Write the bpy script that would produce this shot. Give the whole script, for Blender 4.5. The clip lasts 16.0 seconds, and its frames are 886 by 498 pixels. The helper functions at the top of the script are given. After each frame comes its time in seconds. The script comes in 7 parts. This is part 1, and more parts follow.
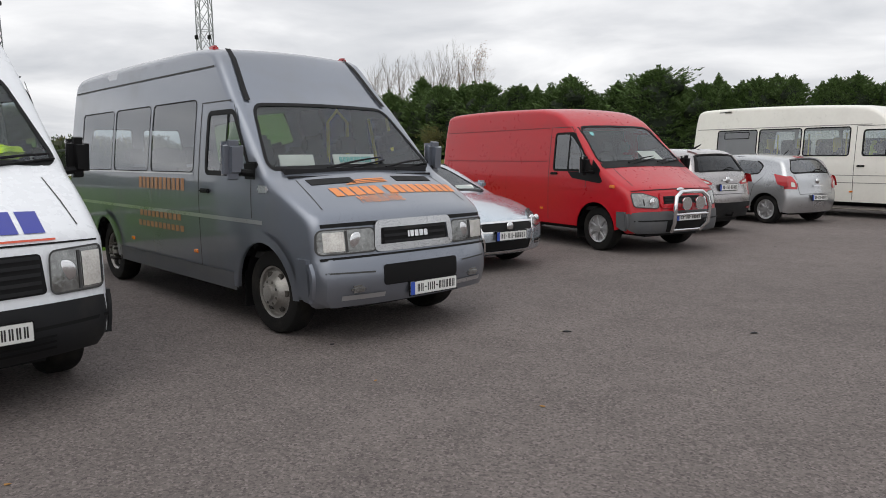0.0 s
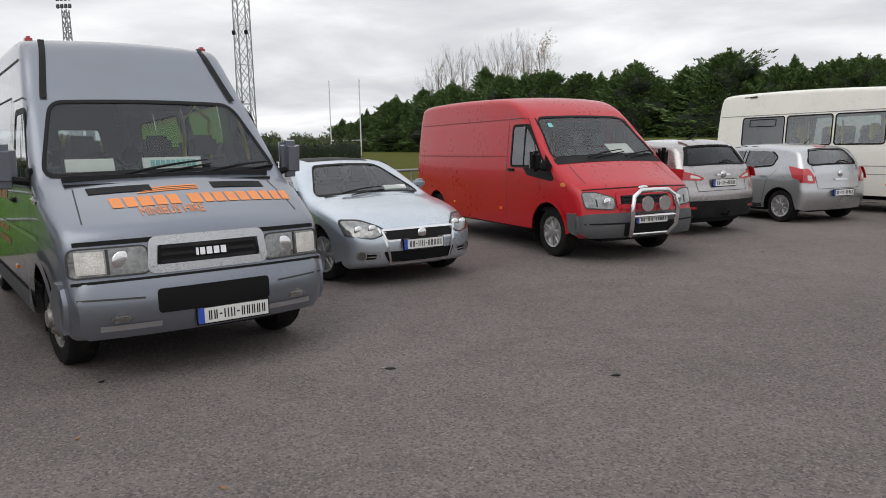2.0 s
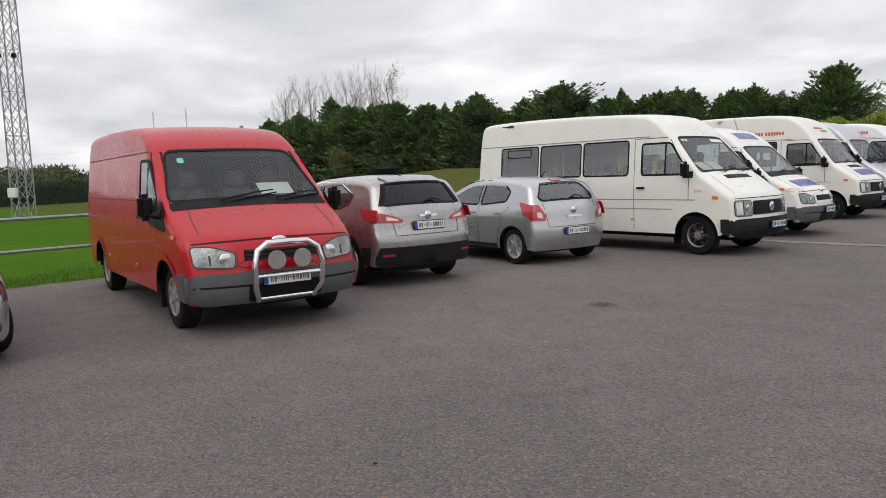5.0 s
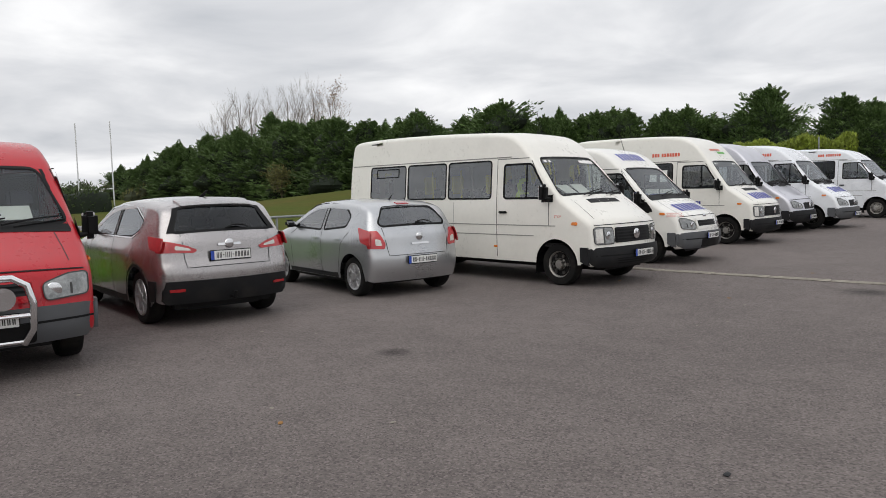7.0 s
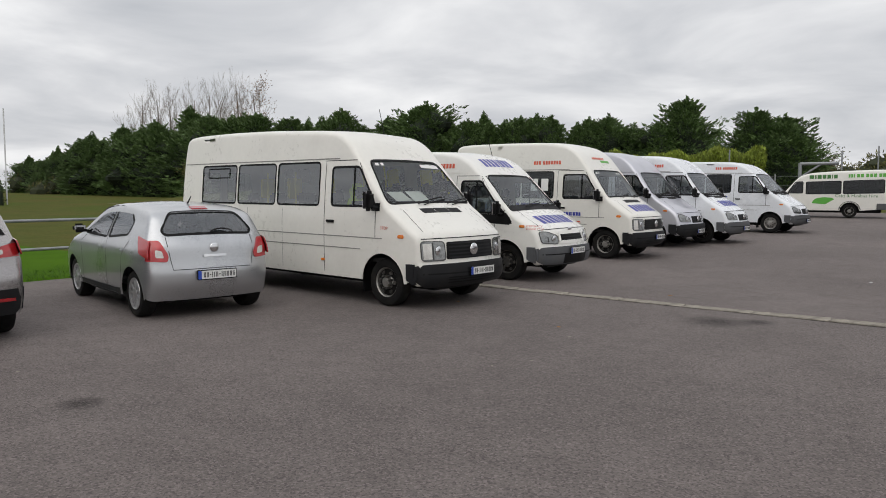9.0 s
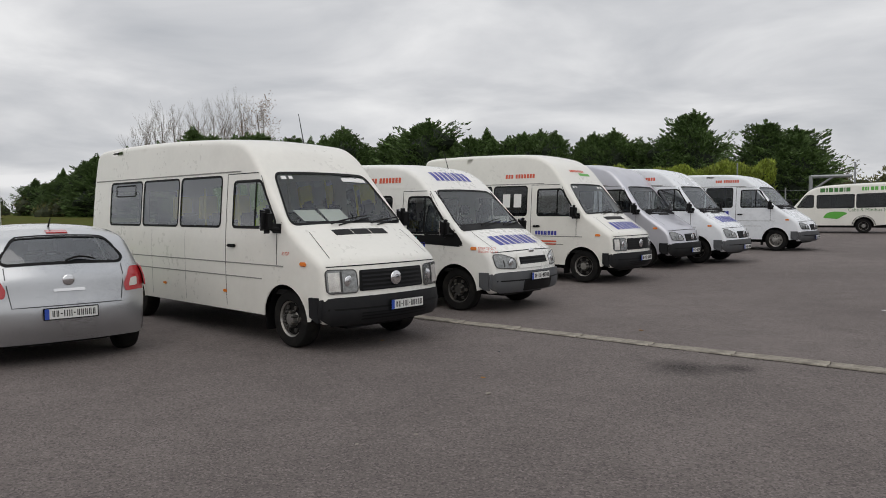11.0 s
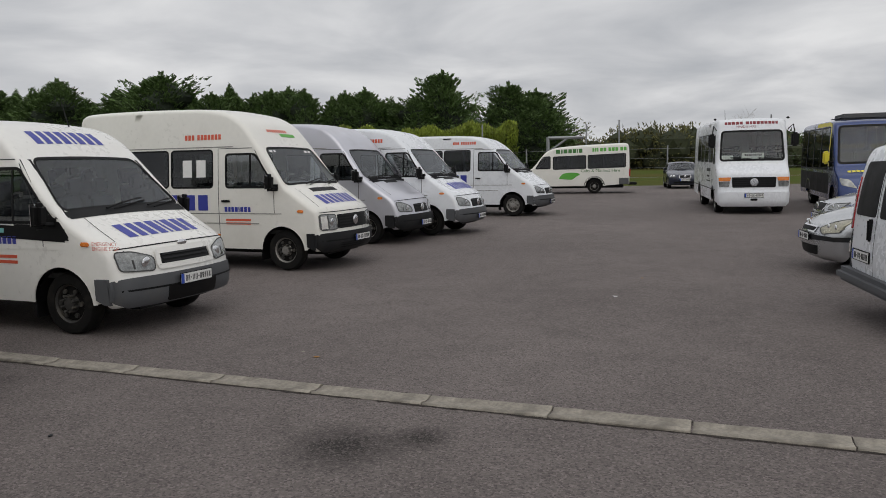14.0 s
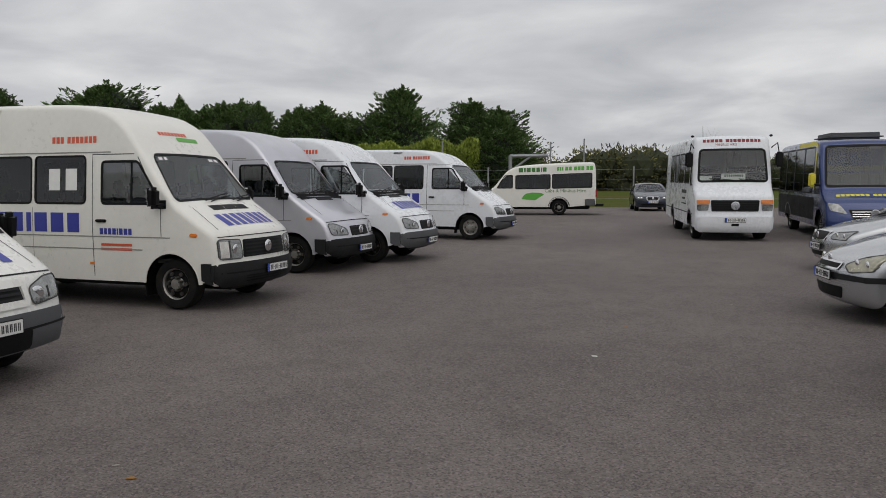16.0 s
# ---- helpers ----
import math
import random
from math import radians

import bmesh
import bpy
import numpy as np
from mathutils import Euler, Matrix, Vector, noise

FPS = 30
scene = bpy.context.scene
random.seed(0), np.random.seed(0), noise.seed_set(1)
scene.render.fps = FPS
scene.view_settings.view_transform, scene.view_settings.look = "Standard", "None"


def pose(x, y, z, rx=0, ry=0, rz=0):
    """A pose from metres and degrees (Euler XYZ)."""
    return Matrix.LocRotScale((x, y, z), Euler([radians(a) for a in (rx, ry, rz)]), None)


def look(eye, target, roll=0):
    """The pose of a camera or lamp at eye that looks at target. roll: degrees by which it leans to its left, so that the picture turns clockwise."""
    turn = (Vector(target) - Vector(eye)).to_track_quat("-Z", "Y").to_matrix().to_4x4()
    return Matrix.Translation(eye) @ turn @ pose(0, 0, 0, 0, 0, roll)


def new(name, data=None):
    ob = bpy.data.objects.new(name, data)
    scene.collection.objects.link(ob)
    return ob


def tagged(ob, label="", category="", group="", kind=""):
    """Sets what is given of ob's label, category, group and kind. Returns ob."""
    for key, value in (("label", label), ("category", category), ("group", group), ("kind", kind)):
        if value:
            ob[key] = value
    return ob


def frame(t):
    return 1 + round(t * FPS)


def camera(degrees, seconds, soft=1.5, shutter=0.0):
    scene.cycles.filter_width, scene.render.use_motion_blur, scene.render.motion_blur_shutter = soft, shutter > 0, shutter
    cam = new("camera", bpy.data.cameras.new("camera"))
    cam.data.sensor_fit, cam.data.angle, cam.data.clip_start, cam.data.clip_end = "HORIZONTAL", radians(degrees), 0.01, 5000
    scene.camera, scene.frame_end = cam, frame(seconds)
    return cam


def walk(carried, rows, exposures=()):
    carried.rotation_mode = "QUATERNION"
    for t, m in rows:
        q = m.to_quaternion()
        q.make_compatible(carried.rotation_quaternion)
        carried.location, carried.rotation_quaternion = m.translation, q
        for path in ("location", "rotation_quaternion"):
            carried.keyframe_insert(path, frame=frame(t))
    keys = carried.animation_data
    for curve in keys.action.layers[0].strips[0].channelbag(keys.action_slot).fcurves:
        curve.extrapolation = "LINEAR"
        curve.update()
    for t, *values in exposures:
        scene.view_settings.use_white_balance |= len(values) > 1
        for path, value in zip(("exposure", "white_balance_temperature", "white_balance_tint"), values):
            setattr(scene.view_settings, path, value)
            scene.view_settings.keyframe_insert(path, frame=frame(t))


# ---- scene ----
cam = camera(62.8, 16.0, soft=0.9)
PATH = [
    (0, (0.098, 0.172, 1.497), (0.099, 2.156, 1.24), -0.4),
    (0.5, (0.539, 0.465, 1.514), (0.425, 2.45, 1.294), -1.6),
    (1, (1.012, 0.725, 1.538), (0.852, 2.7, 1.273), -0.3),
    (1.5, (1.508, 1.001, 1.547), (1.36, 2.981, 1.315), -2.1),
    (2, (2.052, 1.303, 1.545), (1.845, 3.273, 1.266), -1.2),
    (2.5, (2.491, 1.661, 1.57), (2.341, 3.638, 1.308), -2.2),
    (3, (2.948, 2.0, 1.553), (2.793, 3.978, 1.301), -0.5),
    (3.5, (3.466, 2.397, 1.577), (3.402, 4.386, 1.37), -0.8),
    (4, (3.995, 2.74, 1.54), (3.911, 4.726, 1.317), -0.9),
    (4.5, (4.424, 3.103, 1.524), (4.46, 5.093, 1.328), -0.4),
    (4.7, (4.592, 3.253, 1.549), (4.703, 5.24, 1.343), -1.8),
    (6.8, (6.628, 4.371, 1.604), (6.913, 6.344, 1.438), -0.5),
    (7, (6.824, 4.481, 1.603), (7.098, 6.455, 1.439), -1.4),
    (7.5, (7.393, 4.716, 1.636), (7.739, 6.674, 1.421), 1.2),
    (8, (7.814, 4.995, 1.642), (8.248, 6.939, 1.459), 0.8),
    (8.2, (8.018, 5.106, 1.653), (8.479, 7.043, 1.465), 0.5),
    (10.3, (9.782, 6.664, 1.608), (10.18, 8.621, 1.509), -0.8),
    (10.5, (9.917, 6.816, 1.612), (10.34, 8.768, 1.506), -1.7),
    (11, (10.322, 7.117, 1.619), (10.73, 9.072, 1.511), -0.4),
    (11.1, (10.406, 7.15, 1.623), (10.878, 9.09, 1.503), -0.7),
    (11.5, (10.685, 7.417, 1.638), (11.289, 9.322, 1.559), 0.1),
    (12, (11.047, 7.792, 1.651), (11.701, 9.676, 1.506), -0.5),
    (12.5, (11.421, 8.247, 1.668), (12.166, 10.092, 1.469), -0.3),
    (13, (11.833, 8.662, 1.66), (12.678, 10.464, 1.468), -1.6),
    (13.5, (12.222, 9.067, 1.698), (13.136, 10.832, 1.481), 0.4),
    (14, (12.553, 9.562, 1.746), (13.547, 11.283, 1.524), -1.1),
    (14.5, (12.943, 10.025, 1.714), (13.895, 11.773, 1.519), -0.4),
    (15, (13.306, 10.523, 1.74), (14.297, 12.252, 1.576), -1.6),
    (15.5, (13.757, 10.997, 1.716), (14.754, 12.722, 1.549), -0.2),
    (16, (14.138, 11.495, 1.697), (15.222, 13.167, 1.525), -0.2),
]
EXPOSURES = [(0, 0.0), (3, 0.0), (7, -0.06), (9, -0.2), (11, -0.34), (14.5, -0.5), (16, -0.52)]
walk(cam, [(t, look(eye, target, roll)) for t, eye, target, roll in PATH], EXPOSURES)

# ---- world and sun: an even overcast sky ----
world = bpy.data.worlds.new("world")
scene.world = world
world.use_nodes = True
wn, wl = world.node_tree.nodes, world.node_tree.links
wn.clear()


def sky_nodes():
    sky = wn.new("ShaderNodeTexSky")
    sky.sky_type, sky.sun_disc = "NISHITA", False
    sky.sun_elevation, sky.sun_rotation = radians(38), radians(200)
    sky.air_density, sky.dust_density = 1.0, 4.0
    coord = wn.new("ShaderNodeTexCoord")
    split = wn.new("ShaderNodeSeparateXYZ")
    wl.new(coord.outputs["Generated"], split.inputs[0])
    # cloud sheets flatten towards the horizon: divide by height above it
    lift = wn.new("ShaderNodeMath")
    lift.operation = "ADD"
    lift.inputs[1].default_value = 0.16
    wl.new(split.outputs[2], lift.inputs[0])
    safe = wn.new("ShaderNodeMath")
    safe.operation = "MAXIMUM"
    safe.inputs[1].default_value = 0.05
    wl.new(lift.outputs[0], safe.inputs[0])
    flat = wn.new("ShaderNodeVectorMath")
    flat.operation = "DIVIDE"
    comb = wn.new("ShaderNodeCombineXYZ")
    for i in range(3):
        wl.new(safe.outputs[0], comb.inputs[i])
    wl.new(coord.outputs["Generated"], flat.inputs[0])
    wl.new(comb.outputs[0], flat.inputs[1])
    turn = wn.new("ShaderNodeMapping")
    turn.inputs["Scale"].default_value = (1.0, 1.0, 0.0)
    turn.inputs["Rotation"].default_value = (0, 0, radians(35))
    wl.new(flat.outputs[0], turn.inputs[0])
    n1 = wn.new("ShaderNodeTexNoise")
    n1.inputs["Scale"].default_value, n1.inputs["Detail"].default_value = 1.1, 7
    n1.inputs["Roughness"].default_value, n1.inputs["Distortion"].default_value = 0.5, 0.35
    wl.new(turn.outputs[0], n1.inputs["Vector"])
    ramp = wn.new("ShaderNodeValToRGB")
    ramp.color_ramp.elements[0].position, ramp.color_ramp.elements[0].color = 0.30, (0.62, 0.645, 0.69, 1)
    ramp.color_ramp.elements[1].position, ramp.color_ramp.elements[1].color = 0.68, (1.16, 1.16, 1.17, 1)
    e = ramp.color_ramp.elements.new(0.5)
    e.color = (0.87, 0.88, 0.91, 1)
    wl.new(n1.outputs["Fac"], ramp.inputs[0])
    # an overcast sky is brighter overhead
    up = wn.new("ShaderNodeMapRange")
    up.inputs["From Min"].default_value, up.inputs["From Max"].default_value = 0.3, 1.0
    up.inputs["To Min"].default_value, up.inputs["To Max"].default_value = 1.0, ZENITH
    wl.new(split.outputs[2], up.inputs["Value"])
    mul = wn.new("ShaderNodeVectorMath")
    mul.operation = "SCALE"
    wl.new(ramp.outputs[0], mul.inputs[0])
    wl.new(up.outputs[0], mul.inputs["Scale"])
    bg1, bg2 = wn.new("ShaderNodeBackground"), wn.new("ShaderNodeBackground")
    bg1.inputs["Strength"].default_value = 0.06
    bg2.inputs["Strength"].default_value = SKY
    wl.new(sky.outputs[0], bg1.inputs[0])
    wl.new(mul.outputs[0], bg2.inputs[0])
    mix = wn.new("ShaderNodeMixShader")
    mix.inputs[0].default_value = 0.93
    wl.new(bg1.outputs[0], mix.inputs[1])
    wl.new(bg2.outputs[0], mix.inputs[2])
    out = wn.new("ShaderNodeOutputWorld")
    wl.new(mix.outputs[0], out.inputs[0])


SKY, ZENITH = 0.95, 1.45
sky_nodes()
sun_data = bpy.data.lights.new("sun", "SUN")
sun_data.energy, sun_data.angle, sun_data.color = 0.9, radians(65), (1.0, 0.96, 0.9)
sun = new("sun", sun_data)
sun.matrix_world = look((0, 0, 60), (22, 48, 0))



# ---- materials ----
def mat(name, color, rough=0.5, metal=0.0, vary=0.12, scale=6.0, fine=60.0, bump=0.0, coat=0.0, dirt=None, rnd=0.0, obj=True, spec=0.5):
    m = bpy.data.materials.new(name)
    m.use_nodes = True
    nt = m.node_tree
    b = nt.nodes["Principled BSDF"]
    co = nt.nodes.new("ShaderNodeTexCoord")
    src = co.outputs["Object"]
    a, f = nt.nodes.new("ShaderNodeTexNoise"), nt.nodes.new("ShaderNodeTexNoise")
    a.inputs["Scale"].default_value, f.inputs["Scale"].default_value = scale, fine
    a.inputs["Detail"].default_value = f.inputs["Detail"].default_value = 4
    nt.links.new(src, a.inputs["Vector"])
    nt.links.new(src, f.inputs["Vector"])
    add = nt.nodes.new("ShaderNodeMath")
    add.operation = "ADD"
    nt.links.new(a.outputs["Fac"], add.inputs[0])
    nt.links.new(f.outputs["Fac"], add.inputs[1])
    last = add.outputs[0]
    rg = nt.nodes.new("ShaderNodeMapRange")
    rg.inputs["From Min"].default_value, rg.inputs["From Max"].default_value = 0.7, 1.3
    rg.inputs["To Min"].default_value, rg.inputs["To Max"].default_value = 1 - vary, 1 + vary
    nt.links.new(last, rg.inputs["Value"])
    sc = nt.nodes.new("ShaderNodeVectorMath")
    sc.operation = "SCALE"
    sc.inputs[0].default_value = color
    nt.links.new(rg.outputs[0], sc.inputs["Scale"])
    col = sc.outputs[0]
    if rnd:
        geo = nt.nodes.new("ShaderNodeNewGeometry")
        rr = nt.nodes.new("ShaderNodeMapRange")
        rr.inputs["To Min"].default_value, rr.inputs["To Max"].default_value = 1 - rnd, 1 + rnd
        nt.links.new(geo.outputs["Random Per Island"], rr.inputs["Value"])
        s2 = nt.nodes.new("ShaderNodeVectorMath")
        s2.operation = "SCALE"
        nt.links.new(col, s2.inputs[0])
        nt.links.new(rr.outputs[0], s2.inputs["Scale"])
        col = s2.outputs[0]
    if dirt:
        mx = nt.nodes.new("ShaderNodeMix")
        mx.data_type = "RGBA"
        dn = nt.nodes.new("ShaderNodeTexNoise")
        dn.inputs["Scale"].default_value, dn.inputs["Detail"].default_value = dirt[2], 8
        nt.links.new(src, dn.inputs["Vector"])
        dr = nt.nodes.new("ShaderNodeMapRange")
        dr.inputs["From Min"].default_value, dr.inputs["From Max"].default_value = dirt[3], dirt[3] + 0.2
        dr.inputs["To Max"].default_value = dirt[1]
        nt.links.new(dn.outputs["Fac"], dr.inputs["Value"])
        nt.links.new(dr.outputs[0], mx.inputs["Factor"])
        nt.links.new(col, mx.inputs["A"])
        mx.inputs["B"].default_value = (*dirt[0], 1)
        col = mx.outputs["Result"]
    nt.links.new(col, b.inputs["Base Color"])
    ro = nt.nodes.new("ShaderNodeMapRange")
    ro.inputs["From Min"].default_value, ro.inputs["From Max"].default_value = 0.7, 1.3
    ro.inputs["To Min"].default_value, ro.inputs["To Max"].default_value = max(rough - 0.07, 0.02), min(rough + 0.1, 1)
    nt.links.new(last, ro.inputs["Value"])
    nt.links.new(ro.outputs[0], b.inputs["Roughness"])
    b.inputs["Metallic"].default_value = metal
    b.inputs["Specular IOR Level"].default_value = spec
    b.inputs["Coat Weight"].default_value = coat
    b.inputs["Coat Roughness"].default_value = 0.06
    if bump:
        bn = nt.nodes.new("ShaderNodeBump")
        bn.inputs["Strength"].default_value, bn.inputs["Distance"].default_value = bump, 0.01
        nt.links.new(f.outputs["Fac"], bn.inputs["Height"])
        nt.links.new(bn.outputs[0], b.inputs["Normal"])
    return m


def glass(name, tint, gloss=0.02, ior=1.52):
    m = bpy.data.materials.new(name)
    m.use_nodes = True
    nt = m.node_tree
    nt.nodes.clear()
    tr, gl = nt.nodes.new("ShaderNodeBsdfTransparent"), nt.nodes.new("ShaderNodeBsdfGlossy")
    tr.inputs["Color"].default_value = (*tint, 1)
    gl.inputs["Roughness"].default_value = 0.03
    gl.inputs["Color"].default_value = (0.95, 0.97, 1, 1)
    fr = nt.nodes.new("ShaderNodeFresnel")
    fr.inputs["IOR"].default_value = ior
    mx, out = nt.nodes.new("ShaderNodeMixShader"), nt.nodes.new("ShaderNodeOutputMaterial")
    mr = nt.nodes.new("ShaderNodeMath")
    mr.operation = "ADD"
    mr.inputs[1].default_value = gloss
    nt.links.new(fr.outputs[0], mr.inputs[0])
    nt.links.new(mr.outputs[0], mx.inputs[0])
    nt.links.new(tr.outputs[0], mx.inputs[1])
    nt.links.new(gl.outputs[0], mx.inputs[2])
    nt.links.new(mx.outputs[0], out.inputs[0])
    return m


GRIME = (0.16, 0.14, 0.11)
M = dict(
    white=mat("white_paint", (0.78, 0.77, 0.73), 0.3, 0, 0.03, 1.2, 14, 0, 0.4, (GRIME, 0.05, 1.6, 0.5)),
    cream=mat("cream_white_paint", (0.76, 0.745, 0.69), 0.32, 0, 0.03, 1.2, 14, 0, 0.4, (GRIME, 0.06, 1.8, 0.5)),
    coolwhite=mat("cool_white_paint", (0.75, 0.77, 0.80), 0.28, 0, 0.03, 1.2, 14, 0, 0.4, (GRIME, 0.05, 1.6, 0.5)),
    red=mat("red_paint", (0.42, 0.005, 0.013), 0.32, 0, 0.06, 1.2, 14, 0, 0.35, ((0.32, 0.02, 0.02), 0.12, 1.6, 0.5), spec=0.35),
    greyblue=mat("grey_blue_metallic", (0.20, 0.22, 0.26), 0.34, 0.75, 0.04, 1.5, 300, 0, 1.0, (GRIME, 0.2, 1.5, 0.52)),
    silver=mat("silver_metallic", (0.49, 0.50, 0.515), 0.30, 0.8, 0.04, 1.5, 300, 0, 1.0, (GRIME, 0.12, 1.5, 0.55)),
    silverblue=mat("blue_silver_metallic", (0.52, 0.58, 0.64), 0.28, 0.8, 0.04, 1.5, 300, 0, 1.0, (GRIME, 0.1, 1.5, 0.55)),
    silverwarm=mat("warm_silver_metallic", (0.40, 0.38, 0.378), 0.26, 0.85, 0.04, 1.5, 300, 0, 1.0, (GRIME, 0.14, 1.5, 0.55)),
    vansilver=mat("lilac_silver_metallic", (0.57, 0.57, 0.62), 0.35, 0.5, 0.04, 1.5, 300, 0, 0.5, (GRIME, 0.15, 1.5, 0.52)),
    navy=mat("navy_paint", (0.020, 0.042, 0.155), 0.22, 0.2, 0.05, 1.5, 200, 0, 0.7),
    darkblue=mat("dark_blue_paint", (0.02, 0.025, 0.045), 0.25, 0.3, 0.05, 1.5, 200, 0, 0.7),
    plastic=mat("dark_bumper_plastic", (0.011, 0.0115, 0.013), 0.6, 0, 0.2, 5, 220, 0.1, 0, (GRIME, 0.08, 3, 0.5), spec=0.3),
    greyplastic=mat("grey_bumper_plastic", (0.075, 0.078, 0.084), 0.6, 0, 0.15, 5, 220, 0.1, 0, (GRIME, 0.2, 3, 0.5)),
    black=mat("black_trim", (0.005, 0.005, 0.0055), 0.55, 0, 0.2, 5, 100, spec=0.22),
    softseam=mat("pale_groove", (0.24, 0.235, 0.22), 0.8, 0, 0.1, 5, 100),
    redseam=mat("red_groove", (0.20, 0.012, 0.018), 0.6, 0, 0.1, 5, 100),
    # shade within the far crowns put into the colour; their trunks share it
    woodcore=mat("shaded_inside_and_trunk", (0.028, 0.034, 0.013), 0.95, 0, 0.4, 0.6, 4, 0.5),
    seam=mat("dark_seam", (0.05, 0.05, 0.05), 0.8, 0, 0.1, 5, 100),
    rubber=mat("tyre_rubber", (0.009, 0.0088, 0.0086), 0.85, 0, 0.25, 6, 120, 0.25, 0, (GRIME, 0.10, 5, 0.5), spec=0.2),
    steel=mat("dull_wheel_steel", (0.34, 0.33, 0.31), 0.45, 0.7, 0.2, 8, 90, 0.1, 0, (GRIME, 0.5, 6, 0.48)),
    darksteel=mat("grimy_wheel_steel", (0.06, 0.058, 0.055), 0.6, 0.4, 0.25, 8, 90, 0.1, 0, (GRIME, 0.5, 6, 0.45)),
    alloy=mat("silver_alloy", (0.52, 0.52, 0.53), 0.32, 0.8, 0.1, 8, 90, 0, 0.2, (GRIME, 0.3, 6, 0.5)),
    chrome=mat("chrome", (0.75, 0.75, 0.76), 0.12, 1.0, 0.05, 10, 90),
    galv=mat("galvanised_steel", (0.30, 0.31, 0.32), 0.5, 0.6, 0.15, 9, 120, 0.1),
    lamp=mat("headlamp_reflector", (0.24, 0.245, 0.24), 0.16, 0.85, 0.4, 10, 30, 0.12, 1.0),
    lampold=mat("yellowed_headlamp", (0.34, 0.32, 0.24), 0.2, 0.6, 0.25, 9, 22, 0.12, 1.0),
    redlamp=mat("red_tail_lamp", (0.42, 0.02, 0.025), 0.15, 0.1, 0.25, 14, 80, 0.2, 1.0),
    orange=mat("amber_lamp", (0.75, 0.22, 0.03), 0.2, 0, 0.2, 14, 80, 0.2, 1.0),
    clearlamp=mat("clear_lamp", (0.66, 0.64, 0.6), 0.15, 0.4, 0.2, 14, 80, 0.3, 1.0),
    plate=mat("number_plate_white", (0.72, 0.72, 0.70), 0.35, 0, 0.04, 8, 80),
    eublue=mat("plate_blue", (0.03, 0.08, 0.42), 0.4, 0, 0.05, 8, 80),
    ink=mat("black_ink", (0.02, 0.02, 0.02), 0.5, 0, 0.05, 8, 80),
    blueink=mat("blue_lettering", (0.035, 0.045, 0.30), 0.4, 0, 0.06, 8, 80),
    redink=mat("red_lettering", (0.62, 0.10, 0.05), 0.4, 0, 0.06, 8, 80),
    darkredink=mat("dark_red_lettering", (0.22, 0.02, 0.03), 0.4, 0, 0.06, 8, 80),
    orangeink=mat("orange_lettering", (0.72, 0.24, 0.06), 0.4, 0, 0.08, 8, 80),
    fadedorange=mat("faded_orange_lettering", (0.38, 0.19, 0.09), 0.45, 0.1, 0.2, 4, 80),
    greenink=mat("green_lettering", (0.10, 0.38, 0.05), 0.4, 0, 0.08, 8, 80),
    darkgreenink=mat("dark_green_lettering", (0.04, 0.16, 0.03), 0.4, 0, 0.08, 8, 80),
    teal=mat("teal_sticker", (0.20, 0.50, 0.50), 0.5, 0, 0.08, 8, 80),
    yellow=mat("yellow_paint", (0.72, 0.62, 0.05), 0.4, 0, 0.08, 8, 80),
    hivis=mat("hi_vis_cloth", (0.55, 0.75, 0.05), 0.8, 0, 0.15, 20, 200, 0.3),
    cloth=mat("seat_cloth", (0.055, 0.058, 0.068), 0.95, 0, 0.2, 12, 300, 0.3),
    dash=mat("dashboard_plastic", (0.022, 0.022, 0.024), 0.75, 0, 0.15, 6, 200, 0.1, spec=0.2),
    floor=mat("cab_floor", (0.02, 0.02, 0.02), 0.9, 0, 0.2, 6, 200),
    paper=mat("paper", (0.75, 0.75, 0.73), 0.8, 0, 0.05, 9, 120),
    ws=glass("windscreen_glass", (0.76, 0.82, 0.79), 0.0, 1.6),
    side=glass("side_window_glass", (0.62, 0.68, 0.69), 0.09, 1.7),
    dark=glass("dark_window_glass", (0.20, 0.22, 0.22), 0.0),
    bark=mat("bark", (0.12, 0.095, 0.07), 0.9, 0, 0.3, 3, 25, 0.6),
    palebark=mat("pale_bark", (0.22, 0.19, 0.16), 0.9, 0, 0.3, 3, 25, 0.6),
    conifer=mat("conifer_foliage", (0.088, 0.146, 0.040), 0.7, 0, 0.35, 0.5, 3, 0, 0, None, 0.45),
    # near-black: the shade inside conifers and hedges put into the colour
    conifer_core=mat("conifer_shade_core", (0.010, 0.018, 0.007), 0.9, 0, 0.4, 1.0, 6, 0.5),
    limefoliage=mat("yellow_green_foliage", (0.21, 0.265, 0.032), 0.7, 0, 0.3, 0.5, 3, 0, 0, None, 0.4),
    leafmix=mat("autumn_foliage", (0.115, 0.112, 0.034), 0.75, 0, 0.35, 0.35, 3, 0, 0, None, 0.5),
    leafgreen=mat("green_foliage", (0.055, 0.085, 0.025), 0.75, 0, 0.35, 0.35, 3, 0, 0, None, 0.5),
    leafrust=mat("rust_leaves", (0.22, 0.11, 0.03), 0.8, 0, 0.3, 0.5, 3, 0, 0, None, 0.4),
    concrete=mat("drain_concrete", (0.27, 0.245, 0.205), 0.85, 0, 0.3, 3, 45, 0.6, 0, ((0.10, 0.088, 0.075), 0.6, 5, 0.47)),
    earth=mat("dark_grit", (0.035, 0.028, 0.023), 0.95, 0, 0.5, 8, 110, 0.8),
    blade=mat("grass_blade", (0.052, 0.118, 0.010), 0.8, 0, 0.2, 1, 6, 0, 0, None, 0.4),
    tower=mat("far_concrete", (0.30, 0.34, 0.38), 0.8, 0, 0.1, 0.05, 0.5),
    board=mat("board_white", (0.7, 0.7, 0.72), 0.6, 0, 0.05, 2, 40),
)


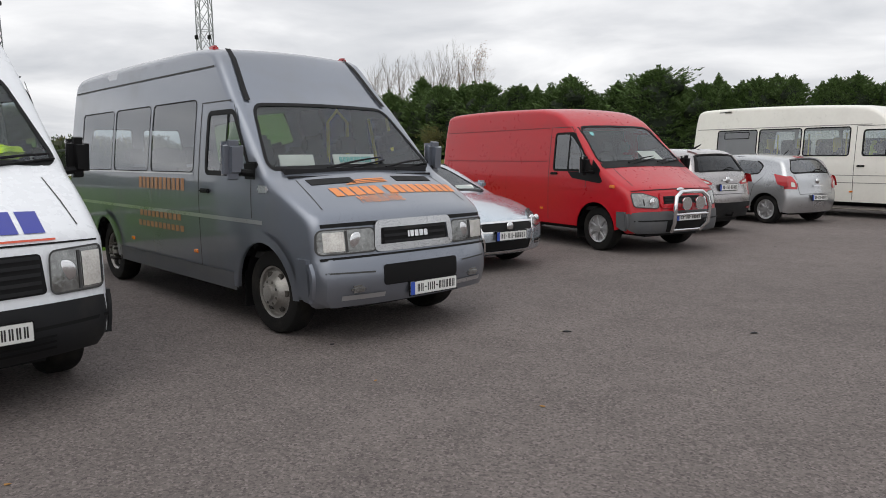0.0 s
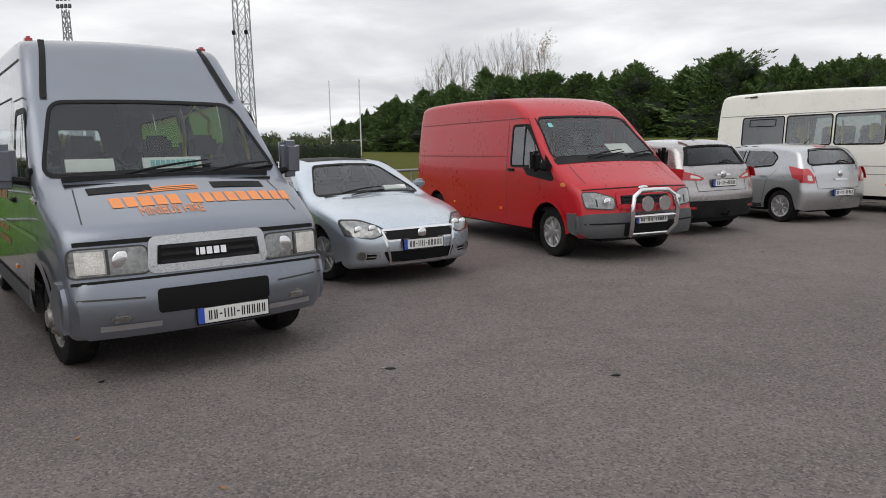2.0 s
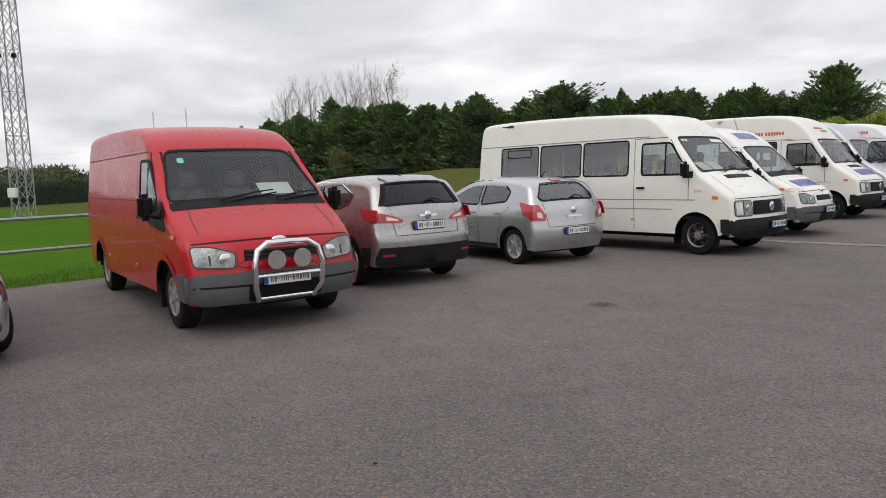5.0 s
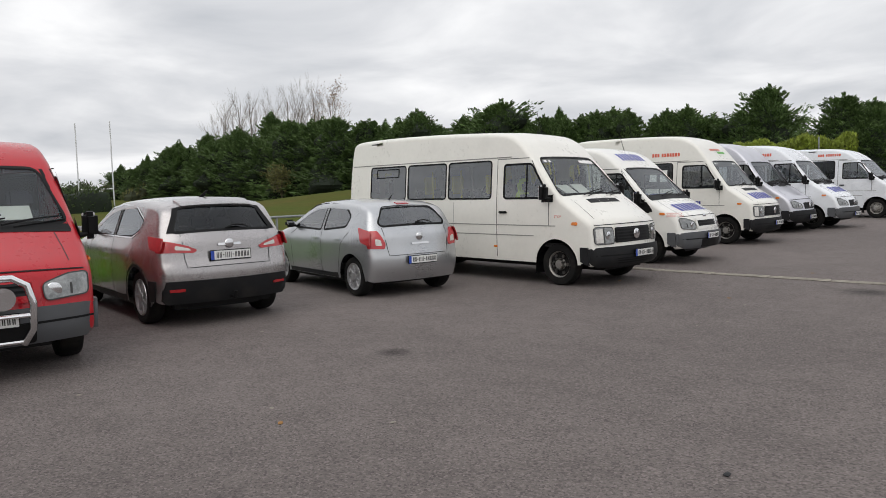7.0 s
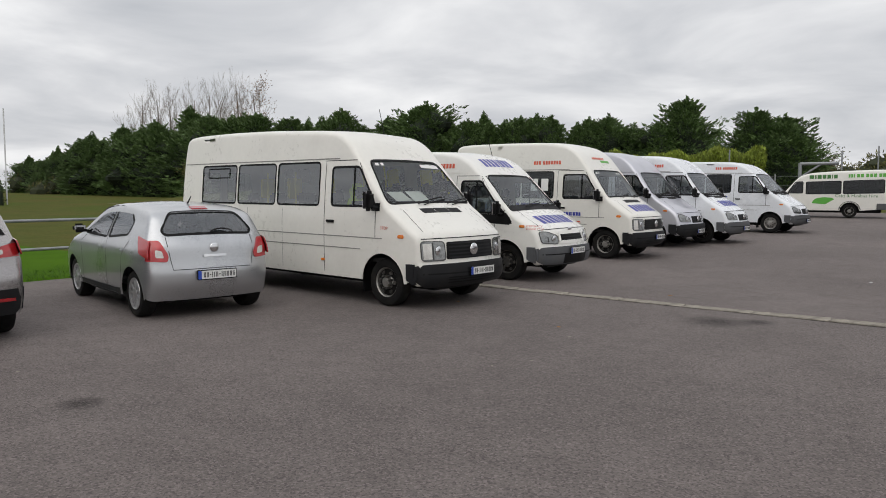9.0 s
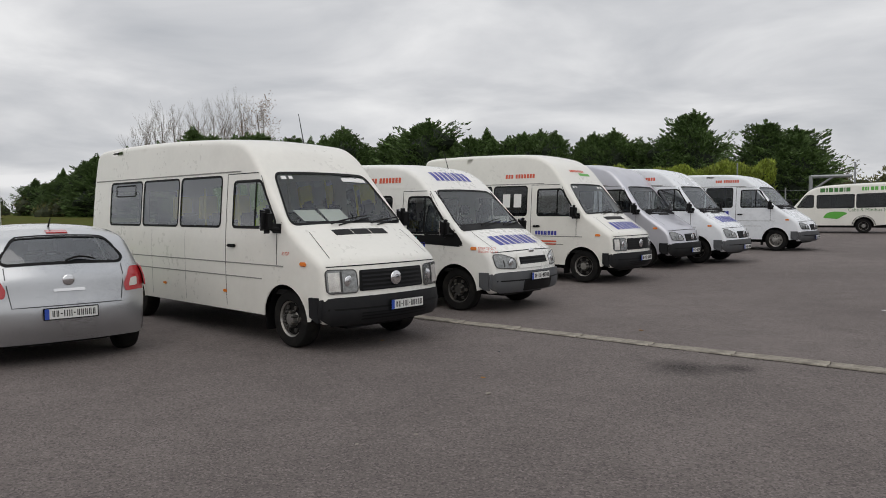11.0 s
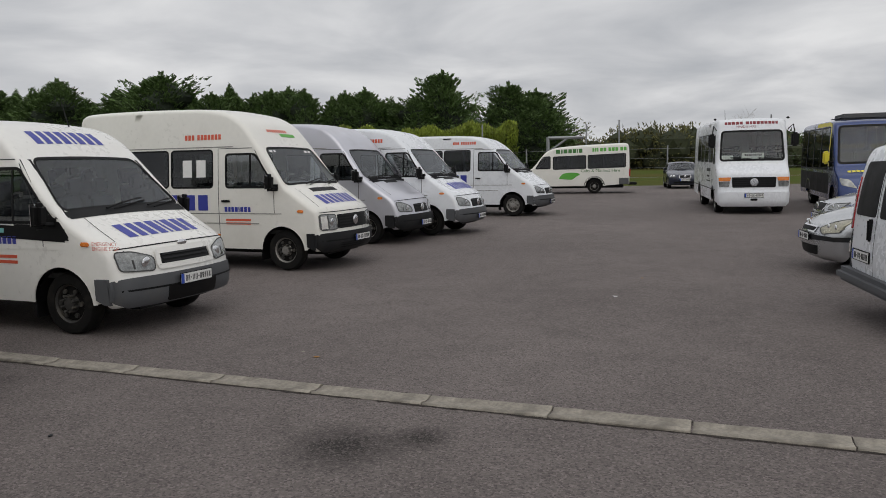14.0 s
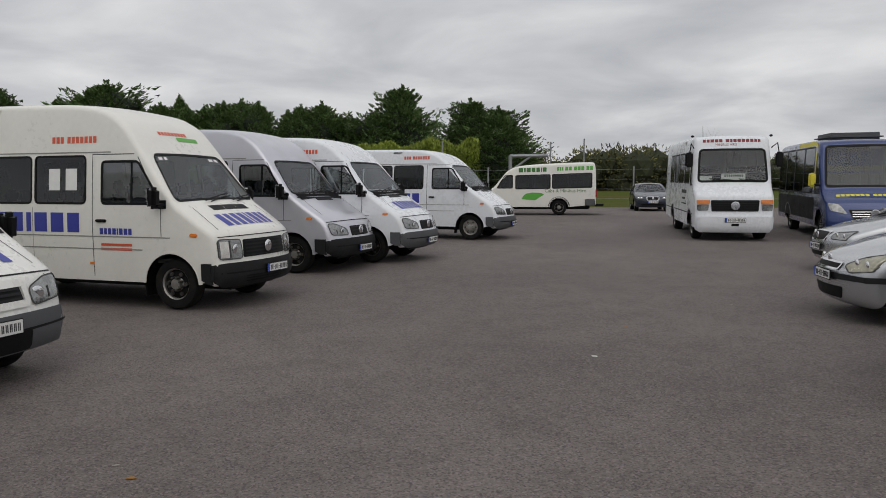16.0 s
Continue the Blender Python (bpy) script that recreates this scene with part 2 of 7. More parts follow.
def ground_mat(name, base, second, coarse, grain, bump, patch=(), rough=0.9, speck=0.0, spec=0.25):
    m = bpy.data.materials.new(name)
    m.use_nodes = True
    nt = m.node_tree
    b = nt.nodes["Principled BSDF"]
    co = nt.nodes.new("ShaderNodeTexCoord")

    def tex(sc, det=6, r=0.6):
        n = nt.nodes.new("ShaderNodeTexNoise")
        n.inputs["Scale"].default_value, n.inputs["Detail"].default_value, n.inputs["Roughness"].default_value = sc, det, r
        nt.links.new(co.outputs["Object"], n.inputs["Vector"])
        return n.outputs["Fac"]

    def rng(v, a, c, lo, hi):
        n = nt.nodes.new("ShaderNodeMapRange")
        for k, x in (("From Min", a), ("From Max", c), ("To Min", lo), ("To Max", hi)):
            n.inputs[k].default_value = x
        nt.links.new(v, n.inputs["Value"])
        return n.outputs[0]

    def mix(f, a, c):
        n = nt.nodes.new("ShaderNodeMix")
        n.data_type = "RGBA"
        nt.links.new(f, n.inputs["Factor"])
        for k, v in (("A", a), ("B", c)):
            if isinstance(v, tuple):
                n.inputs[k].default_value = (*v, 1)
            else:
                nt.links.new(v, n.inputs[k])
        return n.outputs["Result"]

    big, mid, fine = tex(coarse, 5), tex(coarse * 9, 5), tex(grain, 3, 0.8)
    col = mix(rng(big, 0.38, 0.62, 0, 1), base, second)
    col = mix(rng(mid, 0.42, 0.68, 0, 0.45), col, tuple(c * 0.72 for c in base))
    col = mix(rng(fine, 0.32, 0.52, 0.45, 0), col, tuple(c * 0.4 for c in base))
    if speck:
        vor = nt.nodes.new("ShaderNodeTexVoronoi")
        vor.inputs["Scale"].default_value = speck
        nt.links.new(co.outputs["Object"], vor.inputs["Vector"])
        sep = nt.nodes.new("ShaderNodeSeparateColor")
        nt.links.new(vor.outputs["Color"], sep.inputs[0])
        col = mix(rng(sep.outputs[0], 0.62, 1.0, 0, 0.42), col, tuple(min(1, c * 2.2) for c in base))
        col = mix(rng(sep.outputs[1], 0.52, 1.0, 0, 0.66), col, tuple(c * 0.35 for c in base))
    for px, py, r in patch:
        d = nt.nodes.new("ShaderNodeVectorMath")
        d.operation = "DISTANCE"
        nt.links.new(co.outputs["Object"], d.inputs[0])
        d.inputs[1].default_value = (px, py, 0)
        ad = nt.nodes.new("ShaderNodeMath")
        ad.operation = "MULTIPLY_ADD"
        nt.links.new(tex(11.0, 8, 0.9), ad.inputs[0])
        ad.inputs[1].default_value = 1.6 * r
        nt.links.new(d.outputs["Value"], ad.inputs[2])
        loose = nt.nodes.new("ShaderNodeMath")
        loose.operation = "MULTIPLY"
        nt.links.new(rng(ad.outputs[0], r * 0.95, r * 1.65, 1, 0), loose.inputs[0])
        nt.links.new(rng(sep.outputs[2], 0.2, 0.5, 0.5, 1.0), loose.inputs[1])
        col = mix(loose.outputs[0], col, tuple(c * 0.22 for c in base))
    nt.links.new(col, b.inputs["Base Color"])
    b.inputs["Roughness"].default_value = rough
    b.inputs["Specular IOR Level"].default_value = spec
    bn = nt.nodes.new("ShaderNodeBump")
    bn.inputs["Strength"].default_value, bn.inputs["Distance"].default_value = bump, 0.012
    nt.links.new(fine, bn.inputs["Height"])
    nt.links.new(bn.outputs[0], b.inputs["Normal"])
    return m


M["asphalt"] = ground_mat("asphalt", (0.157, 0.135, 0.128), (0.206, 0.178, 0.168), 0.22, 85, 0.9,
                          ((14.2, 13.75, 0.55), (14.7, 13.6, 0.3), (7.3, 11.6, 0.25)), 0.85, 75)
M["grass"] = ground_mat("pitch_grass", (0.054, 0.124, 0.007), (0.070, 0.145, 0.009), 0.12, 30, 0.8, rough=1.0, spec=0.03)
M["field"] = ground_mat("rough_field", (0.076, 0.100, 0.022), (0.105, 0.092, 0.030), 0.09, 8, 0.8, rough=1.0, spec=0.03)


# ---- ground: one sheet, the yard falling gently to its drain ----
def gz(x, y):
    d = 0.0135 * (0.7 * x + 0.714 * y - 23.5)
    return min(max(d, 0.0), 0.4)


def obj(name, bm, material, parent=None, label="", smooth=True, shadow=True):
    me = bpy.data.meshes.new(name)
    bm.normal_update()
    bm.to_mesh(me)
    bm.free()
    if smooth:
        me.shade_smooth()
        me.set_sharp_from_angle(angle=radians(38))
    for m in material if isinstance(material, (list, tuple)) else [material]:
        me.materials.append(m)
    ob = new(name, me)
    if parent:
        ob.parent = parent
    if label:
        tagged(ob, label)
    ob.visible_shadow = shadow
    return ob


def part(name, bm, material, parent, label="", smooth=True, shadow=True):
    return obj(name, bm, material, parent, label, smooth, shadow)


def sheet(xs, ys, zf, keep=None):
    bm = bmesh.new()
    g = [[bm.verts.new((x, y, zf(x, y))) for y in ys] for x in xs]
    for i in range(len(xs) - 1):
        for j in range(len(ys) - 1):
            bm.faces.new((g[i][j], g[i + 1][j], g[i + 1][j + 1], g[i][j + 1]))
    return bm


# edge between yard and grass: through (-5.8, 11.3) and (-0.2, 15.9)
EX, EY, EA = -3.2, 13.55, math.atan2(4.55, 5.6)


def edge(u, v):
    """Point u metres along the yard's grass edge and v metres behind it."""
    c, s = math.cos(EA), math.sin(EA)
    return EX + u * c - v * s, EY + u * s + v * c


def steps(*spans):
    out = []
    for a, b, n in spans:
        out += [a + (b - a) * i / n for i in range(n)]
    return out + [spans[-1][1]]


xs = steps((-2500, -200, 6), (-200, -40, 8), (-40, 80, 60), (80, 250, 8), (250, 2500, 6))
ground = obj("ground", sheet(xs, xs, lambda x, y: gz(x, y) if abs(x) < 120 and abs(y) < 120 else 0.4 if .7 * x + .714 * y > 60 else 0.0), M["asphalt"])
tagged(ground, "worn dark grey asphalt of the parking yard", "ground", kind="structure")


def strip_sheet(name, pts_u, pts_v, dz, m, label):
    bm = bmesh.new()
    g = []
    for u in pts_u:
        row = []
        for v in pts_v:
            x, y = edge(u, v)
            row.append(bm.verts.new((x, y, gz(x, y) + dz(u, v))))
        g.append(row)
    for i in range(len(g) - 1):
        for j in range(len(pts_v) - 1):
            bm.faces.new((g[i][j], g[i + 1][j], g[i + 1][j + 1], g[i][j + 1]))
    return tagged(obj(name, bm, m), label, "grass", kind="structure")


def jag(u, v):
    return 0.03 + 0.02 * noise.noise((u * 1.3, v, 0)) if v > 0.01 else -0.02


strip_sheet("pitch", steps((-140, -20, 12), (-20, 34, 108)), [0, 0.12, 0.4, 1, 2, 4, 8, 14, 22, 32, 46], jag, M["grass"], "bright green mown grass of the playing pitch")
strip_sheet("field", steps((-900, -140, 8), (-140, 34, 20), (34, 110, 8)), [46, 60, 80, 120, 300, 1200], lambda u, v: 0.03 + min(max(v - 60, 0) * 0.012, 1.2), M["field"], "rough pale field beyond the pitch")
strip_sheet("rough_grass", steps((13, 34, 42)), [5.5, 6, 8, 12, 18, 30, 46], lambda u, v: 0.075 + 0.02 * noise.noise((u, v, 1)) if v > 5.7 and u > 13.2 else -0.02, M["field"], "olive rough grass beside the pitch")
strip_sheet("bank", steps((34, 110, 30)), [-4, -3, 0, 4, 10, 18, 46], lambda u, v: 0.03 + 0.25 * max(v, 0) ** 0.5 * min(max((u - 34) / 22, 0), 1) if v > -3.5 else -0.02, M["field"], "rough grass strip in front of the hedge")


# ---- mesh tools ----
def box(bm, x0, x1, y0, y1, z0, z1, bev=0.0, m=None):
    x0, x1, y0, y1, z0, z1 = min(x0, x1), max(x0, x1), min(y0, y1), max(y0, y1), min(z0, z1), max(z0, z1)
    vs = bmesh.ops.create_cube(bm, size=1)["verts"]
    for v in vs:
        v.co = Vector(((x0 + x1) / 2 + v.co.x * (x1 - x0), (y0 + y1) / 2 + v.co.y * (y1 - y0), (z0 + z1) / 2 + v.co.z * (z1 - z0)))
    if bev:
        es = list({e for v in vs for e in v.link_edges})
        r = bmesh.ops.bevel(bm, geom=es, offset=bev, segments=2, affect="EDGES")
        vs = list({v for f in r["faces"] for v in f.verts} | {v for v in vs if v.is_valid})
    if m:
        bmesh.ops.transform(bm, matrix=m, verts=vs)
    return vs


def boxed(*a, **k):
    bm = bmesh.new()
    box(bm, *a, **k)
    return bm


def tube(bm, pts, r, n=8, close=False, r1=None):
    rings = []
    pts = [Vector(p) for p in pts]
    for i, p in enumerate(pts):
        d = (pts[min(i + 1, len(pts) - 1)] - pts[max(i - 1, 0)]).normalized()
        a = d.orthogonal().normalized()
        if rings:
            a = (prev - d * prev.dot(d)).normalized()
        prev = a
        b = d.cross(a)
        rr = r if r1 is None else r + (r1 - r) * i / max(len(pts) - 1, 1)
        rings.append([bm.verts.new(p + (a * math.cos(2 * math.pi * k / n) + b * math.sin(2 * math.pi * k / n)) * rr) for k in range(n)])
    for i in range(len(rings) - 1):
        for k in range(n):
            bm.faces.new((rings[i][k], rings[i][(k + 1) % n], rings[i + 1][(k + 1) % n], rings[i + 1][k]))
    if n > 2:
        bm.faces.new(rings[0][::-1])
        bm.faces.new(rings[-1])


def tubed(pts, r, n=8, r1=None):
    bm = bmesh.new()
    tube(bm, pts, r, n, r1=r1)
    return bm


def lathe(bm, prof, y0, side, n=36, cx=0.0, cz=0.0):
    """Turns (radius, outward) pairs round the y axis."""
    rings = [[bm.verts.new((cx + r * math.cos(2 * math.pi * k / n), y0 + side * o, cz + r * math.sin(2 * math.pi * k / n))) for k in range(n)] for r, o in prof]
    for i in range(len(rings) - 1):
        for k in range(n):
            q = (rings[i][k], rings[i][(k + 1) % n], rings[i + 1][(k + 1) % n], rings[i + 1][k])
            bm.faces.new(q if side > 0 else q[::-1])
    bm.faces.new(rings[-1] if side > 0 else rings[-1][::-1])


def inside(p, poly):
    x, y = p
    c = False
    for i in range(len(poly)):
        (x0, y0), (x1, y1) = poly[i - 1], poly[i]
        if (y0 > y) != (y1 > y) and x < (x1 - x0) * (y - y0) / (y1 - y0) + x0:
            c = not c
    return c


def dense(poly, step=0.1):
    out = []
    for i in range(len(poly)):
        a, b = poly[i], poly[(i + 1) % len(poly)]
        n = max(1, int(math.hypot(b[0] - a[0], b[1] - a[1]) / step))
        out += [(a[0] + (b[0] - a[0]) * k / n, a[1] + (b[1] - a[1]) * k / n) for k in range(n)]
    return out


def rounded(poly, r=0.06, n=4):
    out = []
    for i in range(len(poly)):
        p, a, b = Vector(poly[i]), Vector(poly[i - 1]), Vector(poly[(i + 1) % len(poly)])
        da, db = a - p, b - p
        k = min(r, da.length * 0.45, db.length * 0.45)
        s, e = p + da.normalized() * k, p + db.normalized() * k
        for j in range(n + 1):
            t = j / n
            out.append(tuple((1 - t) ** 2 * s + 2 * t * (1 - t) * p + t * t * e))
    return out


def rect(x0, x1, z0, z1, r=0.0):
    p = [(x0, z0), (x1, z0), (x1, z1), (x0, z1)]
    return rounded(p, r) if r else p


from mathutils.geometry import delaunay_2d_cdt


def fill(outline, holes=(), gx=0.12, gy=0.12, grid=None):
    """Triangles of an outline with holes: points and index triples."""
    pts, edges = [], []

    def loop(poly):
        k = len(pts)
        pts.extend(Vector(p) for p in poly)
        edges.extend((k + i, k + (i + 1) % len(poly)) for i in range(len(poly)))

    loop(outline)
    for h in holes:
        loop(h)
    lox, hix = min(p[0] for p in outline), max(p[0] for p in outline)
    loy, hiy = min(p[1] for p in outline), max(p[1] for p in outline)
    gxs, gys = grid if grid else ([lox + gx * (i + 0.5) for i in range(int((hix - lox) / gx))], [loy + gy * (i + 0.5) for i in range(int((hiy - loy) / gy))])
    for x in gxs:
        for y in gys:
            if inside((x, y), outline):
                pts.append(Vector((x, y)))
    v, _, f, *_ = delaunay_2d_cdt(pts, edges, [], 0, 1e-5)
    tris = []
    for t in f:
        c = (sum(v[i].x for i in t) / len(t), sum(v[i].y for i in t) / len(t))
        if inside(c, outline) and not any(inside(c, h) for h in holes):
            tris.append(t)
    return v, tris


def chaikin(p, n=2):
    for _ in range(n):
        q = [p[0]]
        for a, b in zip(p, p[1:]):
            q += [(a[0] * 0.8 + b[0] * 0.2, a[1] * 0.8 + b[1] * 0.2), (a[0] * 0.2 + b[0] * 0.8, a[1] * 0.2 + b[1] * 0.8)]
        p = q + [p[-1]]
    return p


class Shell:
    """A vehicle's skin: a side profile wrapped across its width. Origin on the ground below the front axle; x ahead, y to its left."""

    def __init__(self, prof, w0, wb, wheel_r, belt=1.0, tumble=0.1, tpow=1.5, bow_f=0.12, bow_r=0.05, round_r=0.09, crown=0.03, taper_f=0.06, taper_r=0.03, sill=0.35, arch=0.06, tuck=0.04):
        self.prof = chaikin(prof)
        self.w0, self.wb, self.wr, self.belt, self.tumble, self.tpow = w0, wb, wheel_r, belt, tumble, tpow
        self.bow_f, self.bow_r, self.rr, self.crown, self.sill, self.arch, self.tuck = bow_f, bow_r, round_r, crown, sill, arch, tuck
        self.taper_f, self.taper_r = taper_f, taper_r
        self.xf, self.xr = max(p[0] for p in prof), min(p[0] for p in prof)
        self.top = max(p[1] for p in prof)
        self.cum = [0.0]
        for a, b in zip(self.prof, self.prof[1:]):
            self.cum.append(self.cum[-1] + math.hypot(b[0] - a[0], b[1] - a[1]))
        self.len = self.cum[-1]
        self.samples = [(s, self.pt(s)) for s in (self.len * i / 700 for i in range(701))]
        self.itop = max(range(701), key=lambda i: self.samples[i][1][1] - 0.02 * abs(self.samples[i][1][0] - (self.xf + self.xr) / 2))

    def pt(self, s):
        s = min(max(s, 0), self.len)
        lo, hi = 0, len(self.cum) - 1
        while hi - lo > 1:
            m = (lo + hi) // 2
            lo, hi = (m, hi) if self.cum[m] <= s else (lo, m)
        k = (s - self.cum[lo]) / max(self.cum[hi] - self.cum[lo], 1e-9)
        a, b = self.prof[lo], self.prof[hi]
        return a[0] + (b[0] - a[0]) * k, a[1] + (b[1] - a[1]) * k

    def nrm(self, s):
        a, b = self.pt(s - 0.05), self.pt(s + 0.05)
        d = math.hypot(b[0] - a[0], b[1] - a[1]) or 1
        return (b[1] - a[1]) / d, -(b[0] - a[0]) / d

    def half(self, x, z):
        w = self.w0
        if z > self.belt:
            w -= self.tumble * ((z - self.belt) / (self.top - self.belt)) ** self.tpow
        else:
            w -= self.tuck * ((self.belt - z) / self.belt) ** 3
        t = (x + 0.1) / (self.xf + 0.1)
        if t > 0:
            w -= self.taper_f * min(t, 1.2) ** 2
        t = (-self.wb + 0.2 - x) / max(-self.wb + 0.2 - self.xr, 0.1)
        if t > 0:
            w -= self.taper_r * min(t, 1.2) ** 2
        return w

    def bow(self, x):
        t = (x - 0.0) / self.xf
        b = self.bow_f * min(max(t, 0), 1) ** 1.0
        t = (-self.wb - 0.2 - x) / max(-self.wb - 0.2 - self.xr, 0.1)
        return b - self.bow_r * min(max(t, 0), 1)

    def edge(self, s):
        x, z = self.pt(s)
        n = self.nrm(s)
        return x - n[0] * self.rr - self.bow(x), z - n[1] * self.rr - self.crown * max(n[1], 0)

    def wrap(self, s, q, off=0.0):
        x, z = self.pt(s)
        n = self.nrm(s)
        ex, ez = self.edge(s)
        w = self.half(ex, ez)
        a = max(-1, min(1, q / self.w0))
        y = a * w
        e = w - abs(y)
        ins = self.rr - math.sqrt(max(self.rr ** 2 - (self.rr - e) ** 2, 0)) if e < self.rr else 0.0
        ins -= off
        return Vector((x - n[0] * ins - self.bow(x) * abs(a) ** 2.2, y, z - n[1] * ins - self.crown * max(n[1], 0) * a * a))

    def flank(self, x, z, side, off=0.0):
        return Vector((x, side * (self.half(x, z) + off), z))

    def s_front(self, z):
        lo, hi = 0, self.itop
        best = min(range(lo, hi), key=lambda i: abs(self.samples[i][1][1] - z))
        return self.samples[best][0]

    def s_rear(self, z):
        return self.samples[min(range(self.itop, 701), key=lambda i: abs(self.samples[i][1][1] - z))][0]

    def s_top(self, x):
        lo = min(range(701), key=lambda i: abs(self.samples[i][1][0] - x) + (0 if self.samples[i][1][1] > self.belt else 9))
        return self.samples[lo][0]

    def mapper(self, face):
        """face: F front (q, z), R rear (q, z), T top (x, q), +1 / -1 the left / right side (x, z)."""
        if face == "F":
            return lambda a, b, o=0.0: self.wrap(self.s_f(b), a, o)
        if face == "R":
            return lambda a, b, o=0.0: self.wrap(self.s_r(b), a, o)
        if face == "T":
            return lambda a, b, o=0.0: self.wrap(self.s_t(a), b, o)
        return lambda a, b, o=0.0: self.flank(a, b, face, o)

    def _interp(self, rng, key, val):
        best = None
        for i in rng:
            v0, v1 = self.samples[i][1][key], self.samples[i + 1][1][key]
            if min(v0, v1) <= val <= max(v0, v1) and v0 != v1:
                return self.samples[i][0] + (self.samples[i + 1][0] - self.samples[i][0]) * (val - v0) / (v1 - v0)
        return None

    def s_f(self, z):
        r = self._interp(range(0, self.itop), 1, z)
        return self.s_front(z) if r is None else r

    def s_r(self, z):
        r = self._interp(range(699, self.itop - 1, -1), 1, z)
        return self.s_rear(z) if r is None else r

    def s_t(self, x):
        for i in range(0, 700):
            a, b = self.samples[i][1], self.samples[i + 1][1]
            if a[1] > self.belt * 0.55 and b[0] <= x <= a[0]:
                return self.samples[i][0]
        return self.s_top(x)


def skin(sh, outline, face, off=0.0, lip=0.0, holes=(), step=0.1, bm=None):
    """A patch of the skin, raised by off, with a lip back to the skin."""
    bm = bm or bmesh.new()
    f = sh.mapper(face)
    o = dense(outline, step)
    hs = [dense(h, step) for h in holes]
    v, tris = fill(o, hs, step, step)
    vs = [bm.verts.new(f(p.x, p.y, off)) for p in v]
    for t in tris:
        q = [vs[i] for i in t]
        bm.faces.new(q)
    if lip:
        loops = [o] + hs
        for lp in loops:
            a = [bm.verts.new(f(x, y, off)) for x, y in lp]
            b = [bm.verts.new(f(x, y, off - lip)) for x, y in lp]
            for i in range(len(lp)):
                j = (i + 1) % len(lp)
                bm.faces.new((a[i], a[j], b[j], b[i]))
    bmesh.ops.remove_doubles(bm, verts=bm.verts, dist=0.0004)
    bmesh.ops.recalc_face_normals(bm, faces=bm.faces)
    if not lip:
        outward(bm, f, o)
    return bm


def outward(bm, f, o):
    """Turns an open patch's faces to the outside of the skin."""
    bm.normal_update()
    x, y = sum(p[0] for p in o) / len(o), sum(p[1] for p in o) / len(o)
    d = f(x, y, 0.05) - f(x, y, 0.0)
    bad = [q for q in bm.faces if q.normal.dot(d) < 0]
    if bad:
        bmesh.ops.reverse_faces(bm, faces=bad)


def corner(bm, sh, z0, z1, off, rear=False, n=6):
    """Closes a raised bumper round the corner between front (or rear) and flanks."""
    for side in (1, -1):
        rows = []
        for i in range(n + 1):
            z = z0 + (z1 - z0) * i / n
            st = sh.s_r(z) if rear else sh.s_f(z)
            a = sh.wrap(st, side * sh.w0, off)
            ex, ez = sh.edge(st)
            b = sh.flank(ex, ez, side, off)
            m = Vector(((a.x + b.x) / 2 + (0.3 * off * (-1 if rear else 1)), (a.y + b.y) / 2 + side * 0.3 * off, (a.z + b.z) / 2))
            rows.append([bm.verts.new(p) for p in (a, m, b)])
        for i in range(n):
            for k in range(2):
                bm.faces.new((rows[i][k], rows[i][k + 1], rows[i + 1][k + 1], rows[i + 1][k]))


def line(sh, pts, face, width=0.012, off=0.002, closed=False, bm=None, step=0.1):
    """A narrow band along points of the skin."""
    bm = bm or bmesh.new()
    f = sh.mapper(face)
    ps = dense(pts, step)
    if not closed:
        k = max(i for i, p in enumerate(ps) if math.hypot(p[0] - pts[-1][0], p[1] - pts[-1][1]) < 1e-6) if tuple(pts[-1]) in [tuple(p) for p in ps] else len(ps) - 1
        ps = ps[:k + 1]
    n = len(ps)
    rows = []
    for i, p in enumerate(ps):
        a = ps[i - 1] if (i or closed) else p
        b = ps[(i + 1) % n] if (i < n - 1 or closed) else p
        d = Vector((b[0] - a[0], b[1] - a[1]))
        d = d.normalized() if d.length else Vector((1, 0))
        m = Vector((-d.y, d.x)) * width / 2
        rows.append((bm.verts.new(f(p[0] + m.x, p[1] + m.y, off)), bm.verts.new(f(p[0] - m.x, p[1] - m.y, off))))
    for i in range(n if closed else n - 1):
        j = (i + 1) % n
        bm.faces.new((rows[i][0], rows[j][0], rows[j][1], rows[i][1]))
    bmesh.ops.recalc_face_normals(bm, faces=bm.faces)
    return bm


def word_blocks(sh, face, x0, z0, widths, h, m, parent, name, label, gap=0.02, slant=0.0, flipx=1, rise=0.0, off=0.004, curve=0.0):
    """A word that is not to be spelt: one block a letter, in the lettering's colour. x runs as the word is read."""
    x, first = 0.0, None
    for w in widths:
        if w > 0:
            def P(u, v):
                return (x0 + flipx * (u + slant * v), z0 + v + rise * u)
            a, b = x + w * 0.04, x + w * 0.96
            poly = [P(a, 0), P(b, 0), P(b, h), P(a, h)]
            ob = part("letter_block" if first else name, skin(sh, poly, face, off, 0, (), 0.07), m, first or parent, "" if first else label)
            first = first or ob
        x += abs(w) + gap
    return first


